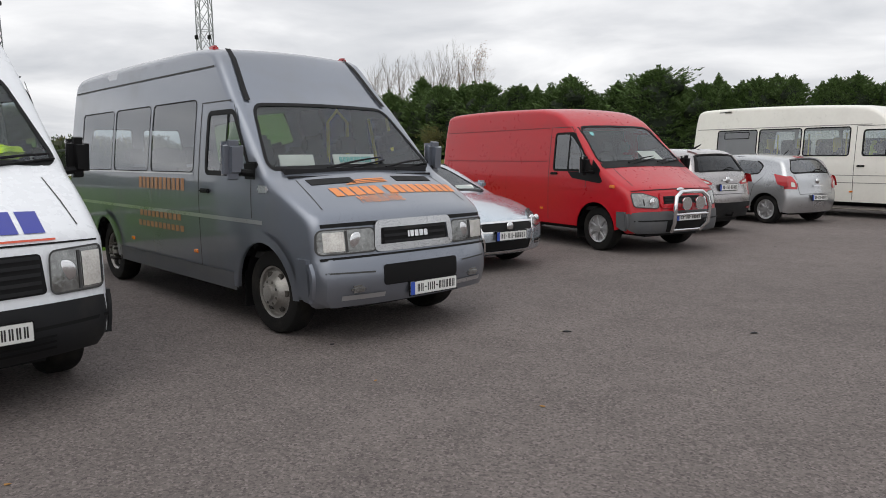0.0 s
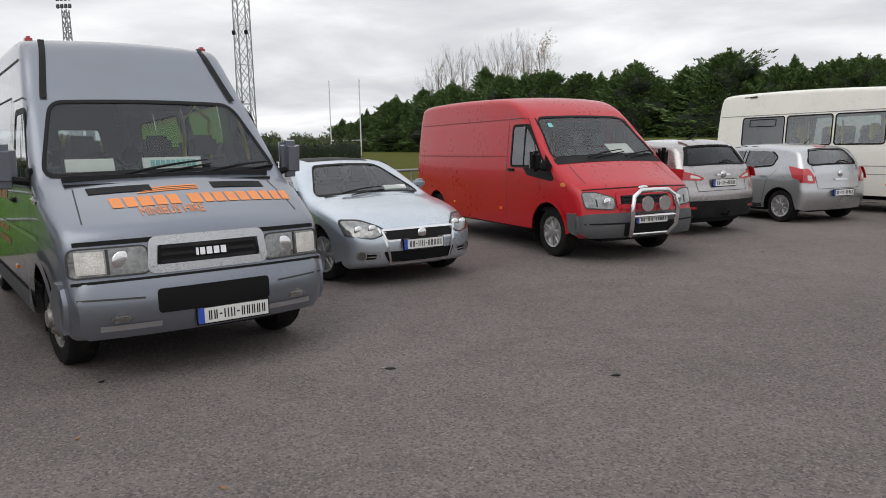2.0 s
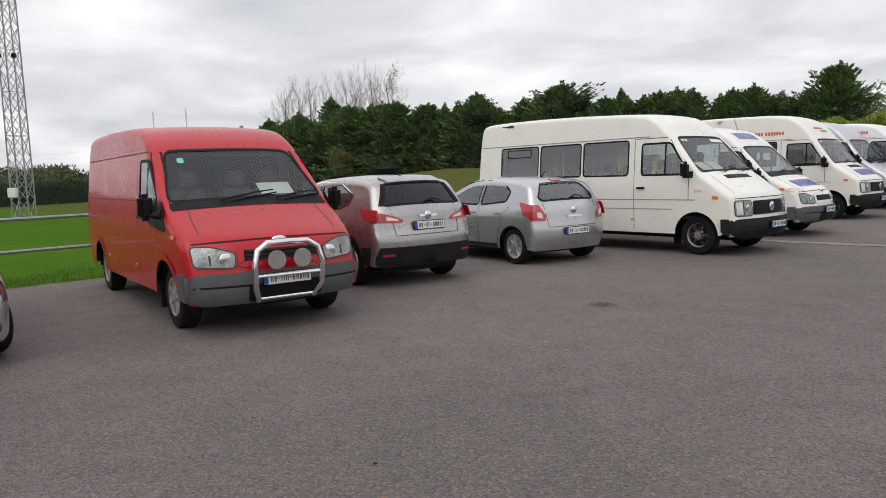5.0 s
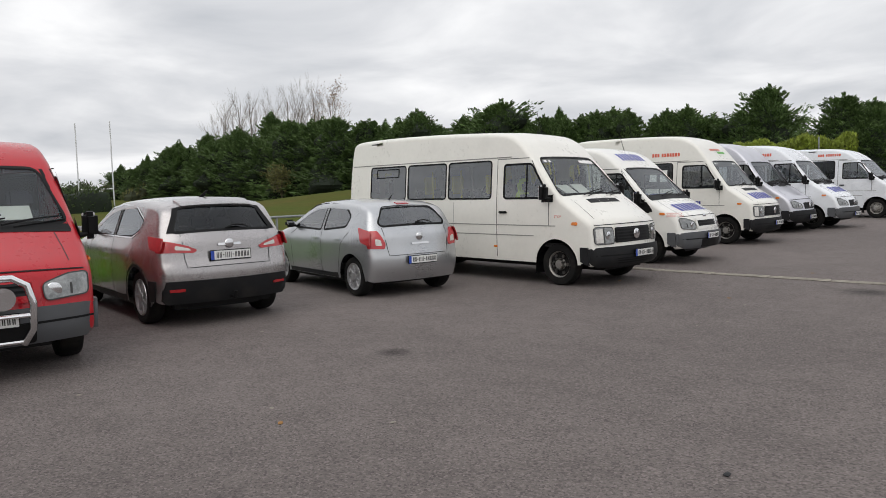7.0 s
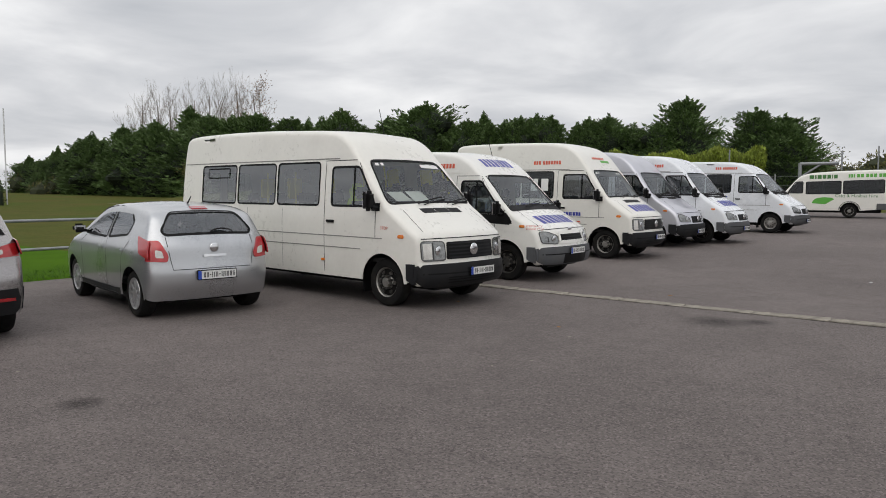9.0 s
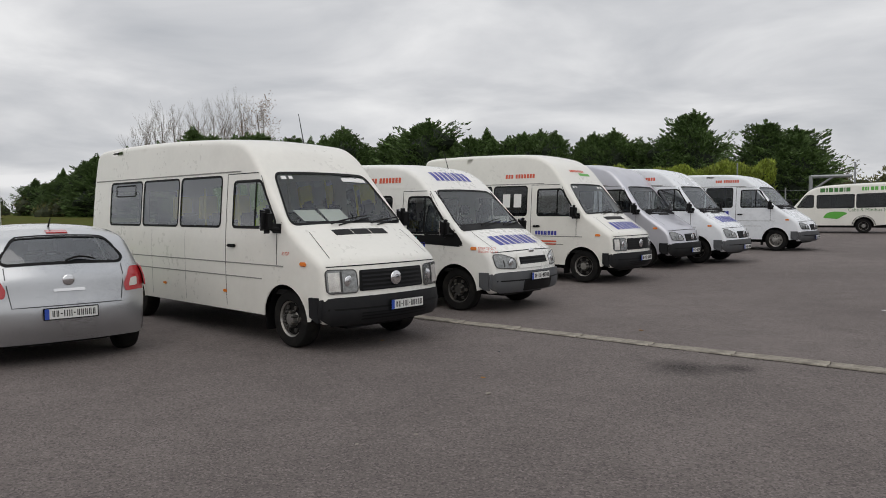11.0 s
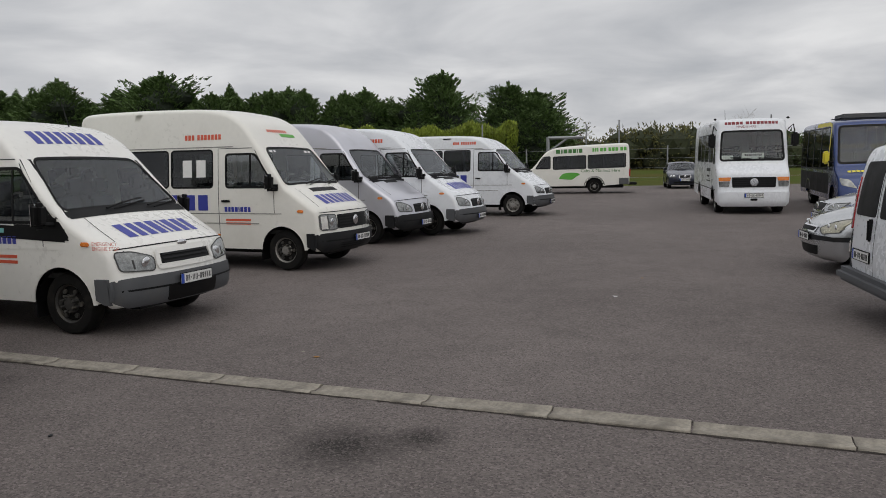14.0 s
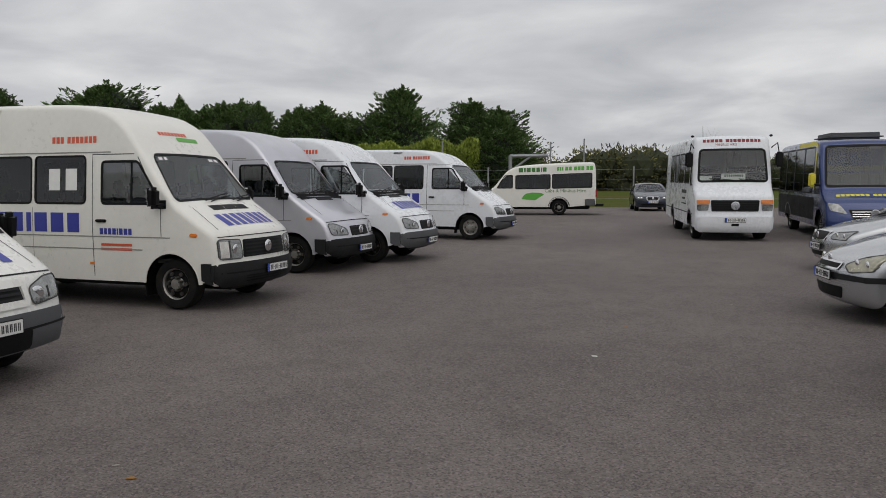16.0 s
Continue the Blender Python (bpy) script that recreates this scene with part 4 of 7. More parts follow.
    bm = skin(sh, [(-q, 0.345), (q, 0.345), (q, btop), (-q, btop)], "F", 0.035, 0.05)
    for s in (1, -1):
        xr = sh.wr + sh.arch + 0.03
        skin(sh, [(xr + 0.03, 0.42), (xr + 0.12, 0.37), (sh.edge(sh.s_f(0.36))[0], 0.36), (sh.edge(sh.s_f(btop))[0], btop), (xr + 0.03, btop)], s, 0.035, 0.05, bm=bm)
    corner(bm, sh, 0.36, btop, 0.035)
    b = part("bumper", bm, bp, root, "dark plastic bumper" if bp in (M["plastic"], M["greyplastic"]) else "painted bumper")
    part("bumper_groove", line(sh, [(-q * 0.97, btop - (0.13 if kind != "iv" else -0.004)), (q * 0.97, btop - (0.13 if kind != "iv" else -0.004))], "F", 0.02, 0.037), M["black"], b)
    if kind == "lt":
        hl = lambda s: [(s * 0.92, 0.69), (s * 0.55, 0.69), (s * 0.56, 0.945), (s * 0.92, 0.96)]
        gr = (0.51, 0.70, 0.94)
    elif kind == "iv":
        hl = lambda s: [(s * 0.95, 0.74), (s * 0.43, 0.74), (s * 0.44, 0.93), (s * 0.94, 0.93)]
        gr = (0.36, 0.78, 0.93)
    elif kind == "tr":
        hl = lambda s: [(s * 0.92, 0.72), (s * 0.52, 0.69), (s * 0.50, 0.84), (s * 0.74, 0.92), (s * 0.93, 0.93)]
        gr = (0.40, 0.74, 0.87)
    else:
        hl = lambda s: [(s * 0.90, 0.72), (s * 0.46, 0.70), (s * 0.48, 0.82), (s * 0.74, 0.92), (s * 0.91, 0.93)]
        gr = (0.34, 0.68, 0.86)
    for s in (1, -1):
        h = part("headlight", skin(sh, rounded(hl(s), 0.05), "F", 0.012, 0.02, (), 0.06), M["lamp"], root, "clear glass headlight")
        part("rim", line(sh, rounded(hl(s), 0.05), "F", 0.012, 0.014, True), M["seam"], h)
        f = sh.mapper("F")
        split = 0.75 if kind == "lt" else 0.70 if kind == "iv" else 0.76
        part("divider", line(sh, [(s * split, hl(s)[0][1] + 0.01), (s * split, hl(s)[2][1] - 0.01)], "F", 0.02, 0.016), M["seam"], h)
        if kind in ("lt", "iv"):
            part("indicator", skin(sh, rect(min(s * (split + 0.02), s * 0.90), max(s * (split + 0.02), s * 0.90), hl(s)[0][1] + 0.02, hl(s)[2][1] - 0.02), "F", 0.016, 0, (), 0.06), M["clearlamp"], h)
        bm = bmesh.new()
        c = f(s * (split + 0.55) / 2 if kind == "lt" else s * 0.60, (hl(s)[0][1] + hl(s)[2][1]) / 2, 0.004)
        bmesh.ops.create_uvsphere(bm, u_segments=16, v_segments=8, radius=0.07, matrix=Matrix.Translation(c) @ Matrix.Diagonal((0.16, 1, 1, 1)))
        part("bulb_bowl", bm, M["chrome"], h)
        # wrap-round part of the lamp on the flank and its repeater
        rp = boxed(0.30, 0.42, s * (sh.half(0.36, 1.0) - 0.005), s * (sh.half(0.36, 1.0) + 0.018), 0.985, 1.035, 0.012) if kind != "iv" else boxed(-0.05, 0.12, s * (sh.half(0.0, 1.2) - 0.005), s * (sh.half(0.0, 1.2) + 0.025), 1.2, 1.26, 0.02)
        part("side_repeater", rp, M["orange"] if kind != "iv" else M["chrome"], root, "amber side lamp" if kind != "iv" else "bright side lamp")
        for xx in (-1.35, -3.0):
            part("side_marker", boxed(xx, xx + 0.08, s * (sh.half(xx, 0.6) - 0.005), s * (sh.half(xx, 0.6) + 0.014), 0.58, 0.615, 0.006), M["orange"], root, "amber side marker")
    zs = max(p[1] for p in hl(1)) + 0.035
    part("shut_line", line(sh, [(-0.90, zs), (0.90, zs)], "F", 0.012 if kind != "iv" else 0.032, 0.003), M["black"], root)
    gw, gz0, gz1 = gr
    gp = rounded([(-gw - 0.02, gz0), (gw + 0.02, gz0), (gw, gz1), (-gw, gz1)], 0.03)
    gril = part("grille", skin(sh, gp, "F", 0.006, 0.01, (), 0.08), M["black"], root, "black slatted grille")
    bm = bmesh.new()
    n = 5 if kind in ("lt",) else 3
    for i in range(n):
        z = gz0 + (gz1 - gz0) * (i + 0.5) / n
        line(sh, [(-gw * 0.97, z), (gw * 0.97, z)], "F", 0.022, 0.02, bm=bm)
    part("slats", bm, M["plastic"], gril)
    if kind == "lt":
        for zz in (0.40, 0.43, 0.46):
            part("intake_slat", line(sh, [(-0.55, zz), (0.55, zz)], "F", 0.012, 0.04), M["black"], b)
        for a, c in ((-0.70, -0.62), (-0.58, -0.52), (0.46, 0.56), (0.60, 0.68)):
            part("screen_sticker", skin(sh, rect(a, c, zt - 0.075, zt - 0.035), "F", -0.001), M["paper"], root, "small sticker at the top of the windscreen")
    if kind == "iv":
        for s in (1, -1):
            e = sh.wrap(sh.s_t(-1.25), s * 0.86)
            part("marker_lamp", boxed(e.x - 0.05, e.x + 0.05, e.y - 0.03, e.y + 0.03, e.z - 0.03, e.z + 0.03, 0.015), M["redlamp"], root, "small red marker lamp at the roof corner")
        part("bumper_crease", line(sh, [(-0.93, 0.60), (-0.5, 0.585)], "F", 0.012, 0.038), M["seam"], b)
        part("bumper_crease", line(sh, [(0.5, 0.585), (0.93, 0.60)], "F", 0.012, 0.038), M["seam"], b)
        part("valance", skin(sh, [(-0.62, 0.315), (0.62, 0.315), (0.70, 0.36), (-0.70, 0.36)], "F", 0.02, 0.02), M["black"], b, "black lip under the bumper")
    if kind == "iv" or kind == "tr":
        part("surround", line(sh, rounded([(-gw - 0.06, gz0 - 0.02), (gw + 0.06, gz0 - 0.02), (gw + 0.04, gz1 + 0.02), (-gw - 0.04, gz1 + 0.02)], 0.03), "F", 0.06, 0.018, True), M["silver"] if kind == "iv" else paint, gril)
        zl = 0.535 if kind == "iv" else 0.42
        part("air_intake", skin(sh, rounded([(-0.42, zl - 0.06), (0.42, zl - 0.06), (0.42, zl + 0.09), (-0.42, zl + 0.09)], 0.03), "F", 0.04, 0.01, (), 0.08), M["black"], b)
    f = sh.mapper("F")
    if front == "round":
        c = f(0, (gz0 + gz1) / 2, 0.03)
        bm = bmesh.new()
        bmesh.ops.create_uvsphere(bm, u_segments=20, v_segments=8, radius=0.085, matrix=Matrix.Translation(c) @ Matrix.Diagonal((0.2, 1, 1, 1)))
        part("badge", bm, M["chrome"], gril, "round chrome badge")
    elif front == "oval":
        c = f(0, gz1 + 0.075, 0.012)
        bm = bmesh.new()
        bmesh.ops.create_uvsphere(bm, u_segments=20, v_segments=8, radius=0.08, matrix=Matrix.Translation(c) @ Matrix.Diagonal((0.2, 1, 0.42, 1)))
        part("badge", bm, M["chrome"], root, "small oval chrome badge")
    pz = {"lt": 0.52, "sp": 0.45, "tr": 0.56, "iv": 0.41}[kind]
    pp = f(0.12 if kind in ("lt", "iv") else 0.0, pz, 0.05)
    number_plate(root, pp.x + 0.012, pp.y, pz)
    # bonnet vents at the foot of the windscreen
    if kind in ("lt", "sp", "iv"):
        spans = [(-0.42, -0.15), (-0.13, 0.14), (0.16, 0.42)] if kind == "lt" else [(-0.30, 0.30)] if kind == "sp" else [(-0.66, -0.22), (0.24, 0.66)]
        z0v, z1v = (zb - 0.145, zb - 0.085) if kind != "iv" else (zb - 0.135, zb - 0.095)
        for a, c in spans:
            part("bonnet_vent", skin(sh, [(a, z0v), (c, z0v), (c, z1v), (a, z1v)], "F", 0.005, 0.006, (), 0.08), M["black"], root, "black bonnet vent")
    if kind == "tr":
        part("cowl", skin(sh, [(-0.90, zb - 0.085), (0.90, zb - 0.085), (0.90, zb - 0.01), (-0.90, zb - 0.01)], "F", 0.004, 0.0, (), 0.08), M["black"], root, "black cowl under the windscreen")
        for s in (1, -1):
            part("screen_pillar", line(sh, [(s * 0.965, zb - 0.06), (s * 0.885, zt)], "F", 0.13, 0.005), M["black"], root, "black screen pillar")
    wiper(root, sh, -0.35, zb - 0.035, 0.32, zb + 0.06)
    wiper(root, sh, 0.30, zb - 0.035, 0.86, zb + 0.05)
    # mirrors, wheels
    mm = M["greyblue"] if kind == "iv" else M["black"]
    for s in (1, -1):
        y = s * sh.half(xa - 0.1, bz + 0.05)
        mirror(root, xa + 0.04, y, bz + (0.08 if kind != "iv" else 0.12), s, mm, 0.32 if kind != "iv" else 0.36, 0.17 if kind != "iv" else 0.20, 0.06, "boxy door mirror")
        for ax in (0.0, -k["wb"]):
            wheel(root, ax, s * (w0 - 0.075), s, k["r"], 0.21, rims if ax == 0 or rims != "dished" else "deep", turn if ax == 0 else 0, rim_m)
        part("mudflap", boxed(-0.47, -0.455, s * (w0 - 0.30), s * (w0 - 0.06), 0.17, 0.5, 0.004), M["black"], root)
        # rear lamps
        part("tail_lamp", skin(sh, rect(s * 0.86 - 0.05, s * 0.86 + 0.05, 0.85, 1.25, 0.02), "R", 0.012, 0.015, (), 0.06), M["redlamp"], root, "red tail lamp")
    part("rear_bumper", boxed(sh.xr - 0.03, sh.xr + 0.12, -w0 + 0.06, w0 - 0.06, 0.38, 0.58, 0.04), bp, root)
    # inside
    part("cab_floor", boxed(sh.xr + 0.15, 0.05, -w0 + 0.1, w0 - 0.1, 0.62, 0.68), M["floor"], root)
    part("dashboard", boxed(-0.22, 0.12, -w0 + 0.13, w0 - 0.13, 1.05, bz + 0.04, 0.06), M["dash"], root, "dark dashboard")
    bm = bmesh.new()
    pts = [Vector((-0.42 + 0.05 * math.sin(a), -0.42 + 0.20 * math.cos(a), 1.34 + 0.19 * math.sin(a))) for a in (2 * math.pi * i / 20 for i in range(21))]
    tube(bm, pts, 0.016, 6)
    tube(bm, [(-0.42, -0.42, 1.34), (-0.2, -0.42, 1.2)], 0.025, 6)
    part("steering_wheel", bm, M["black"], root)
    for y in (-0.42, 0.20, 0.62):
        seat(root, -0.98, y, 0.78, 0.46, 0.6)
    if seats:
        for x in (-1.95, -2.75, -3.55):
            for y in (-0.66, -0.2, 0.6):
                if x - 0.2 > sh.xr:
                    seat(root, x, y, 0.72, 0.42, 0.56)
    if blank:
        part("bulkhead", boxed(-1.32, -1.28, -w0 + 0.13, w0 - 0.13, 0.68, 2.0 if kind != "tr" else 1.9), M["dash"], root)
    return root, sh


def crumpled(x0, x1, y0, y1, z0, z1, seed):
    """A heap of folded cloth filling a box."""
    bm = bmesh.new()
    bmesh.ops.create_icosphere(bm, subdivisions=4, radius=1.0)
    for v in bm.verts:
        k = 0.82 + 0.34 * noise.noise(v.co * 2.1 + Vector((seed, 0, 0))) + 0.14 * noise.noise(v.co * 5.5 + Vector((0, seed, 0)))
        v.co = Vector(((x0 + x1) / 2 + v.co.x * k * (x1 - x0) / 2, (y0 + y1) / 2 + v.co.y * k * (y1 - y0) / 2, (z0 + z1) / 2 + v.co.z * k * (z1 - z0) / 2))
    return bm


def grab_rail(root, pts):
    part("grab_rail", tubed(pts, 0.018, 8), M["yellow"], root, "yellow grab rail")


def papers(root, sh, spots):
    """Sheets lying behind the foot of the windscreen: (q, x, length, depth, lean)."""
    for q, x, a, b, lean in spots:
        part("paper_sheet", boxed(-b / 2, b / 2, -a / 2, a / 2, -0.002, 0.002, m=pose(x, q, sh.s_z + 0.06, 0, lean, 4)), M["paper"], root, "white paper sheet behind the windscreen")


def aerial(root, sh, x, q, h=0.5):
    p = sh.wrap(sh.s_t(x), q)
    part("aerial", tubed([p - Vector((0, 0, 0.02)), p + Vector((-0.12, 0, h))], 0.008, 6, 0.004), M["black"], root)


LETTERS = (0.13, 0.11, 0.12, 0.13, 0.05, 0.13, 0.13, 0.12)


def fleet_words(root, sh, k, bonnet=True, roof=False, door=True, flank=True):
    """The fleet's name in blue, a block a letter: on the bonnet, over the windscreen, on the door and the flank."""
    if bonnet:
        z0 = {"lt": 1.17, "sp": 1.15, "tr": 1.10}[k]
        word_blocks(sh, "F", -0.57, z0 - 0.04, [w * 0.98 for w in LETTERS], 0.145 if k != "tr" else 0.13, M["blueink"], root, "fleet_name", "bold blue fleet name", 0.035, 0.0, 1, 0.0)
    if roof:
        word_blocks(sh, "F", -0.56, 2.12, [w * 0.9 for w in LETTERS], 0.15, M["blueink"], root, "fleet_name", "bold blue fleet name", 0.035)
    if door:
        word_blocks(sh, -1, -1.16, 1.0, [w * 0.5 for w in LETTERS], 0.085, M["blueink"], root, "fleet_name", "small blue fleet name", 0.012)
        bm = bmesh.new()
        for zz in (0.86, 0.80):
            line(sh, [(-1.14, zz), (-0.62, zz)], -1, 0.035, 0.004, bm=bm)
        part("contact_lines", bm, M["redink"], root, "red contact lines on the door")
    if flank:
        word_blocks(sh, -1, -3.6, 1.02, [w * 1.9 for w in LETTERS], 0.27, M["blueink"], root, "fleet_name", "large blue fleet name", 0.05)
        word_blocks(sh, -1, -2.0, 2.25 if k != "tr" else 2.08, [0.06, 0.06, 0.06, -0.03, 0.06, 0.06, 0.06, 0.06, 0.06, 0.06, 0.06], 0.09, M["redink"], root, "contact_number", "red contact number", 0.015)


Shell.s_z = 1.47

WIN3 = [(-1.40, -2.30), (-2.37, -3.25), (-3.32, -4.12)]
WIN4 = [(-1.32, -2.38), (-2.45, -3.5), (-3.57, -4.72)]

# white minibus beside the start of the walk
r, sh = van("lt", "white_minibus", "white minibus with blue lettering on its bonnet", -3.79, 3.94, -43, M["coolwhite"], WIN3, front="", roof_dz=0.1)
word_blocks(sh, "F", -0.62, 1.06, [w * 1.15 for w in LETTERS], 0.12, M["blueink"], r, "fleet_name", "bold blue fleet name", 0.02)
part("web_line", line(sh, [(0.05, 1.02), (0.62, 1.02)], "F", 0.012, 0.004), M["redink"], r, "thin red line of small lettering")
grab_rail(r, [(-0.75, 0.55, 1.2), (-0.75, 0.55, 1.95)])
part("hi_vis_vest", crumpled(-0.28, 0.0, 0.2, 0.78, 1.46, 1.60, 3), M["hivis"], r, "crumpled yellow hi-vis vest on the dashboard")

# grey-blue minibus
r, sh = van("iv", "grey_minibus", "grey-blue metallic minibus with orange lettering on its bonnet", -1.33, 6.20, -47.4, M["greyblue"], WIN4, bumper=M["greyblue"], rims="dished", tint="side", turn=4)
word_blocks(sh, "F", -0.56, 1.175, [0.085, 0.085, 0.1, 0.085, 0.085, -0.04, 0.1, 0.07, 0.085, 0.085, 0.085, 0.085, 0.08, 0.07, 0.07], 0.062, M["orangeink"], r, "owner_name", "bold orange lettering with a red edge", 0.012)
word(sh, "F", "MINIBUS HIRE", -0.40, 1.118, 0.075, M["orangeink"], r, "lettering", "orange lettering", off=0.005)
bm = bmesh.new()
for i, zz in enumerate((1.258, 1.270, 1.282)):
    line(sh, [(-0.34 + 0.05 * i, zz), (-0.12, zz + 0.008), (0.12, zz + 0.012)], "F", 0.007, 0.004, bm=bm)
part("swoosh", bm, M["orangeink"], r, "orange swoosh lines")
word_blocks(sh, "F", -0.11, 0.83, [0.02, 0.04, 0.045, 0.045, 0.045], 0.05, M["chrome"], r, "maker_badge", "chrome maker's badge", 0.008, off=0.03)
for zz, a, n, w in ((1.17, -2.7, 11, 0.12), (0.87, -2.7, 10, 0.09), (0.76, -2.75, 11, 0.06)):
    word_blocks(sh, -1, a, zz, [0.085] * n, w, M["fadedorange"], r, "side_lettering", "faded orange lettering on the flank", 0.025)
for s in (1, -1):
    part("screen_pillar_strip", line(sh, [(s * 0.82, 2.0), (s * 0.77, 2.51)], "F", 0.055, 0.014), M["black"], r, "black strip up the roof fairing")
f = sh.mapper("F")
for q, a, m, lb in ((-0.55, 0.34, "paper", "printed card behind the windscreen"), (0.06, 0.46, "paper", "route board behind the windscreen")):
    part("card", boxed(-0.006, 0.006, -a / 2, a / 2, -0.05, 0.05, m=pose(-0.12, q, 1.46, 0, -20, 0)), M[m], r, lb)
bm = bmesh.new()
for i in range(9):
    box(bm, -0.008, 0.01, -0.17 + i * 0.04, -0.14 + i * 0.04, -0.026, 0.026, m=pose(-0.115, 0.06, 1.46, 0, -20, 0))
part("route_name", bm, M["teal"], r)
grab_rail(r, [(-1.2, 0.5, 0.9), (-1.2, 0.5, 1.85), (-1.2, 0.62, 1.98), (-1.2, 0.75, 1.85), (-1.2, 0.75, 0.9)])
for s in (1, -1):
    c = f(s * 0.66, 0.46, 0.045)
    part("fog_lamp", boxed(c.x - 0.02, c.x + 0.012, c.y - 0.07, c.y + 0.07, 0.435, 0.495, 0.02), M["lamp"], r, "small fog lamp")
    part("bumper_slot", line(sh, [(s * 0.40, 0.41), (s * 0.80, 0.41)], "F", 0.035, 0.04), M["silver"], r)
part("sill_skirt", line(sh, [(-3.35, 0.40), (-0.5, 0.40)], -1, 0.16, 0.014), M["greyplastic"], r, "dark sill skirt")
part("roof_hatch", boxed(-2.6, -2.0, -0.3, 0.3, 2.53, 2.60, 0.03), M["greyblue"], r)

# red van
r, sh = van("tr", "red_van", "red panel van with a chrome bull bar and two spot lamps", 2.52, 11.42, -59.5, M["red"], [], bumper="greyplastic", rims="alloy", seats=False, blank=True, front="oval", category="van")
bm = bmesh.new()
for s in (1, -1):
    tube(bm, [(0.92, s * 0.30, 0.34), (1.03, s * 0.36, 0.48), (1.05, s * 0.37, 0.70), (1.03, s * 0.33, 0.86), (1.02, s * 0.22, 0.93), (1.02, 0, 0.935)], 0.032, 10)
tube(bm, [(1.04, -0.36, 0.60), (1.04, 0.36, 0.60)], 0.02, 8)
tube(bm, [(0.94, -0.31, 0.36), (0.94, 0.31, 0.36)], 0.02, 8)
bar = part("bull_bar", bm, M["chrome"], r, "chrome bull bar")
for s in (1, -1):
    bm = bmesh.new()
    lathe(bm, [(0.05, -0.09), (0.085, -0.05), (0.098, -0.01), (0.098, 0.0)], 0, 1, 20)
    bmesh.ops.transform(bm, matrix=pose(1.07, s * 0.14, 0.76, 0, 0, -90), verts=bm.verts)
    sp = part("spot_lamp", bm, M["chrome"], bar, "round chrome spot lamp")
for s in (-1, 1):
    part("panel_swage", line(sh, [(-4.5, 1.38), (-1.2, 1.38)], s, 0.014, 0.004), M["redseam"], r)
    part("panel_swage", line(sh, [(-4.5, 1.93), (-1.2, 1.93)], s, 0.014, 0.004), M["redseam"], r)
    part("pillar_trim", skin(sh, [(-0.10, 1.22), (0.05, 1.12), (0.10, 1.26), (-0.08, 1.42)], s, 0.004), M["black"], r)
part("paper_sheet", boxed(-0.12, 0.12, -0.2, 0.2, 0, 0.004, m=pose(-0.22, 0.40, 1.47, 0, 34, 0)), M["paper"], r, "folded paper behind the windscreen")
part("sticker", skin(sh, rounded(rect(-0.68, -0.60, 1.80, 1.86), 0.02), "F", 0.004), M["teal"], r, "small round windscreen sticker")

# white minibus with yellow rails
r, sh = van("lt", "white_minibus", "cream-white minibus with a black grille and papers on its dashboard", 10.29, 15.82, -54.8, M["cream"], [(-1.42, -2.50), (-2.57, -3.66), (-3.73, -4.85)], front="round", rims="deep", stretch=1.05, dwb=0.48, roof_dz=0.1)
Shell.s_z = 1.50
papers(r, sh, ((-0.46, -0.16, 0.34, 0.25, 32), (-0.08, -0.15, 0.36, 0.25, 36)))
for x in (-1.7, -2.6, -3.4):
    grab_rail(r, [(x, -0.5, 1.3), (x, -0.5, 1.95)])
    part("hi_vis_cover", boxed(x - 0.36, x - 0.3, -0.42, -0.12, 1.5, 1.85, 0.02), M["yellow"], r, "yellow seat headrest cover")
part("hi_vis_vest", crumpled(-1.16, -1.06, -0.64, -0.28, 1.2, 1.78, 6), M["hivis"], r, "hi-vis vest over the driver's seat")
aerial(r, sh, -1.25, 0.3, 0.42)
part("vent_window", line(sh, rounded(rect(-4.65, -3.95, 1.86, 2.02), 0.03), -1, 0.02, 0.004, True), M["black"], r)
word(sh, -1, "STOP", -0.03, 1.1, 0.06, M["redink"], r, "lettering", "tiny red stop lettering")
part("sticker", skin(sh, rect(0.3, 0.72, 2.0, 2.05), "F", 0.004), M["paper"], r, "white sticker along the top of the windscreen")

# white van-based minibus with blue fleet name
r, sh = van("tr", "white_minibus", "white minibus with a grey bumper and blue fleet name", 12.92, 18.40, -51, M["white"], [(-1.4, -2.3), (-2.5, -3.4), (-3.55, -4.4)], bumper="greyplastic", rims="deep", rim_m=M["darksteel"], tint="dark", front="oval", roof_dz=0.15)
fleet_words(r, sh, "tr", True, True, True, True)
for s in (-1, 1):
    part("pillar_trim", skin(sh, [(-0.10, 1.05), (0.16, 1.05), (0.0, 1.24), (-0.10, 1.24)], s, 0.006), M["black"], r)
    part("window_surround", line(sh, [(-1.06, 1.15), (0.1, 1.10)], s, 0.14, 0.004), M["black"], r, "black panel under the door window")
word(sh, -1, "EMERGENCY", 0.45, 1.0, 0.055, M["redink"], r, "lettering", "tiny red lettering", off=0.006)
word(sh, -1, "ENGINE STOP", 0.45, 0.95, 0.055, M["redink"], r, "lettering", "tiny red lettering", off=0.006)
part("sticker", skin(sh, rect(-1.05, -0.80, 1.125, 1.175), -1, 0.004), M["teal"], r, "teal sticker")
aerial(r, sh, -1.2, 0.4, 0.35)

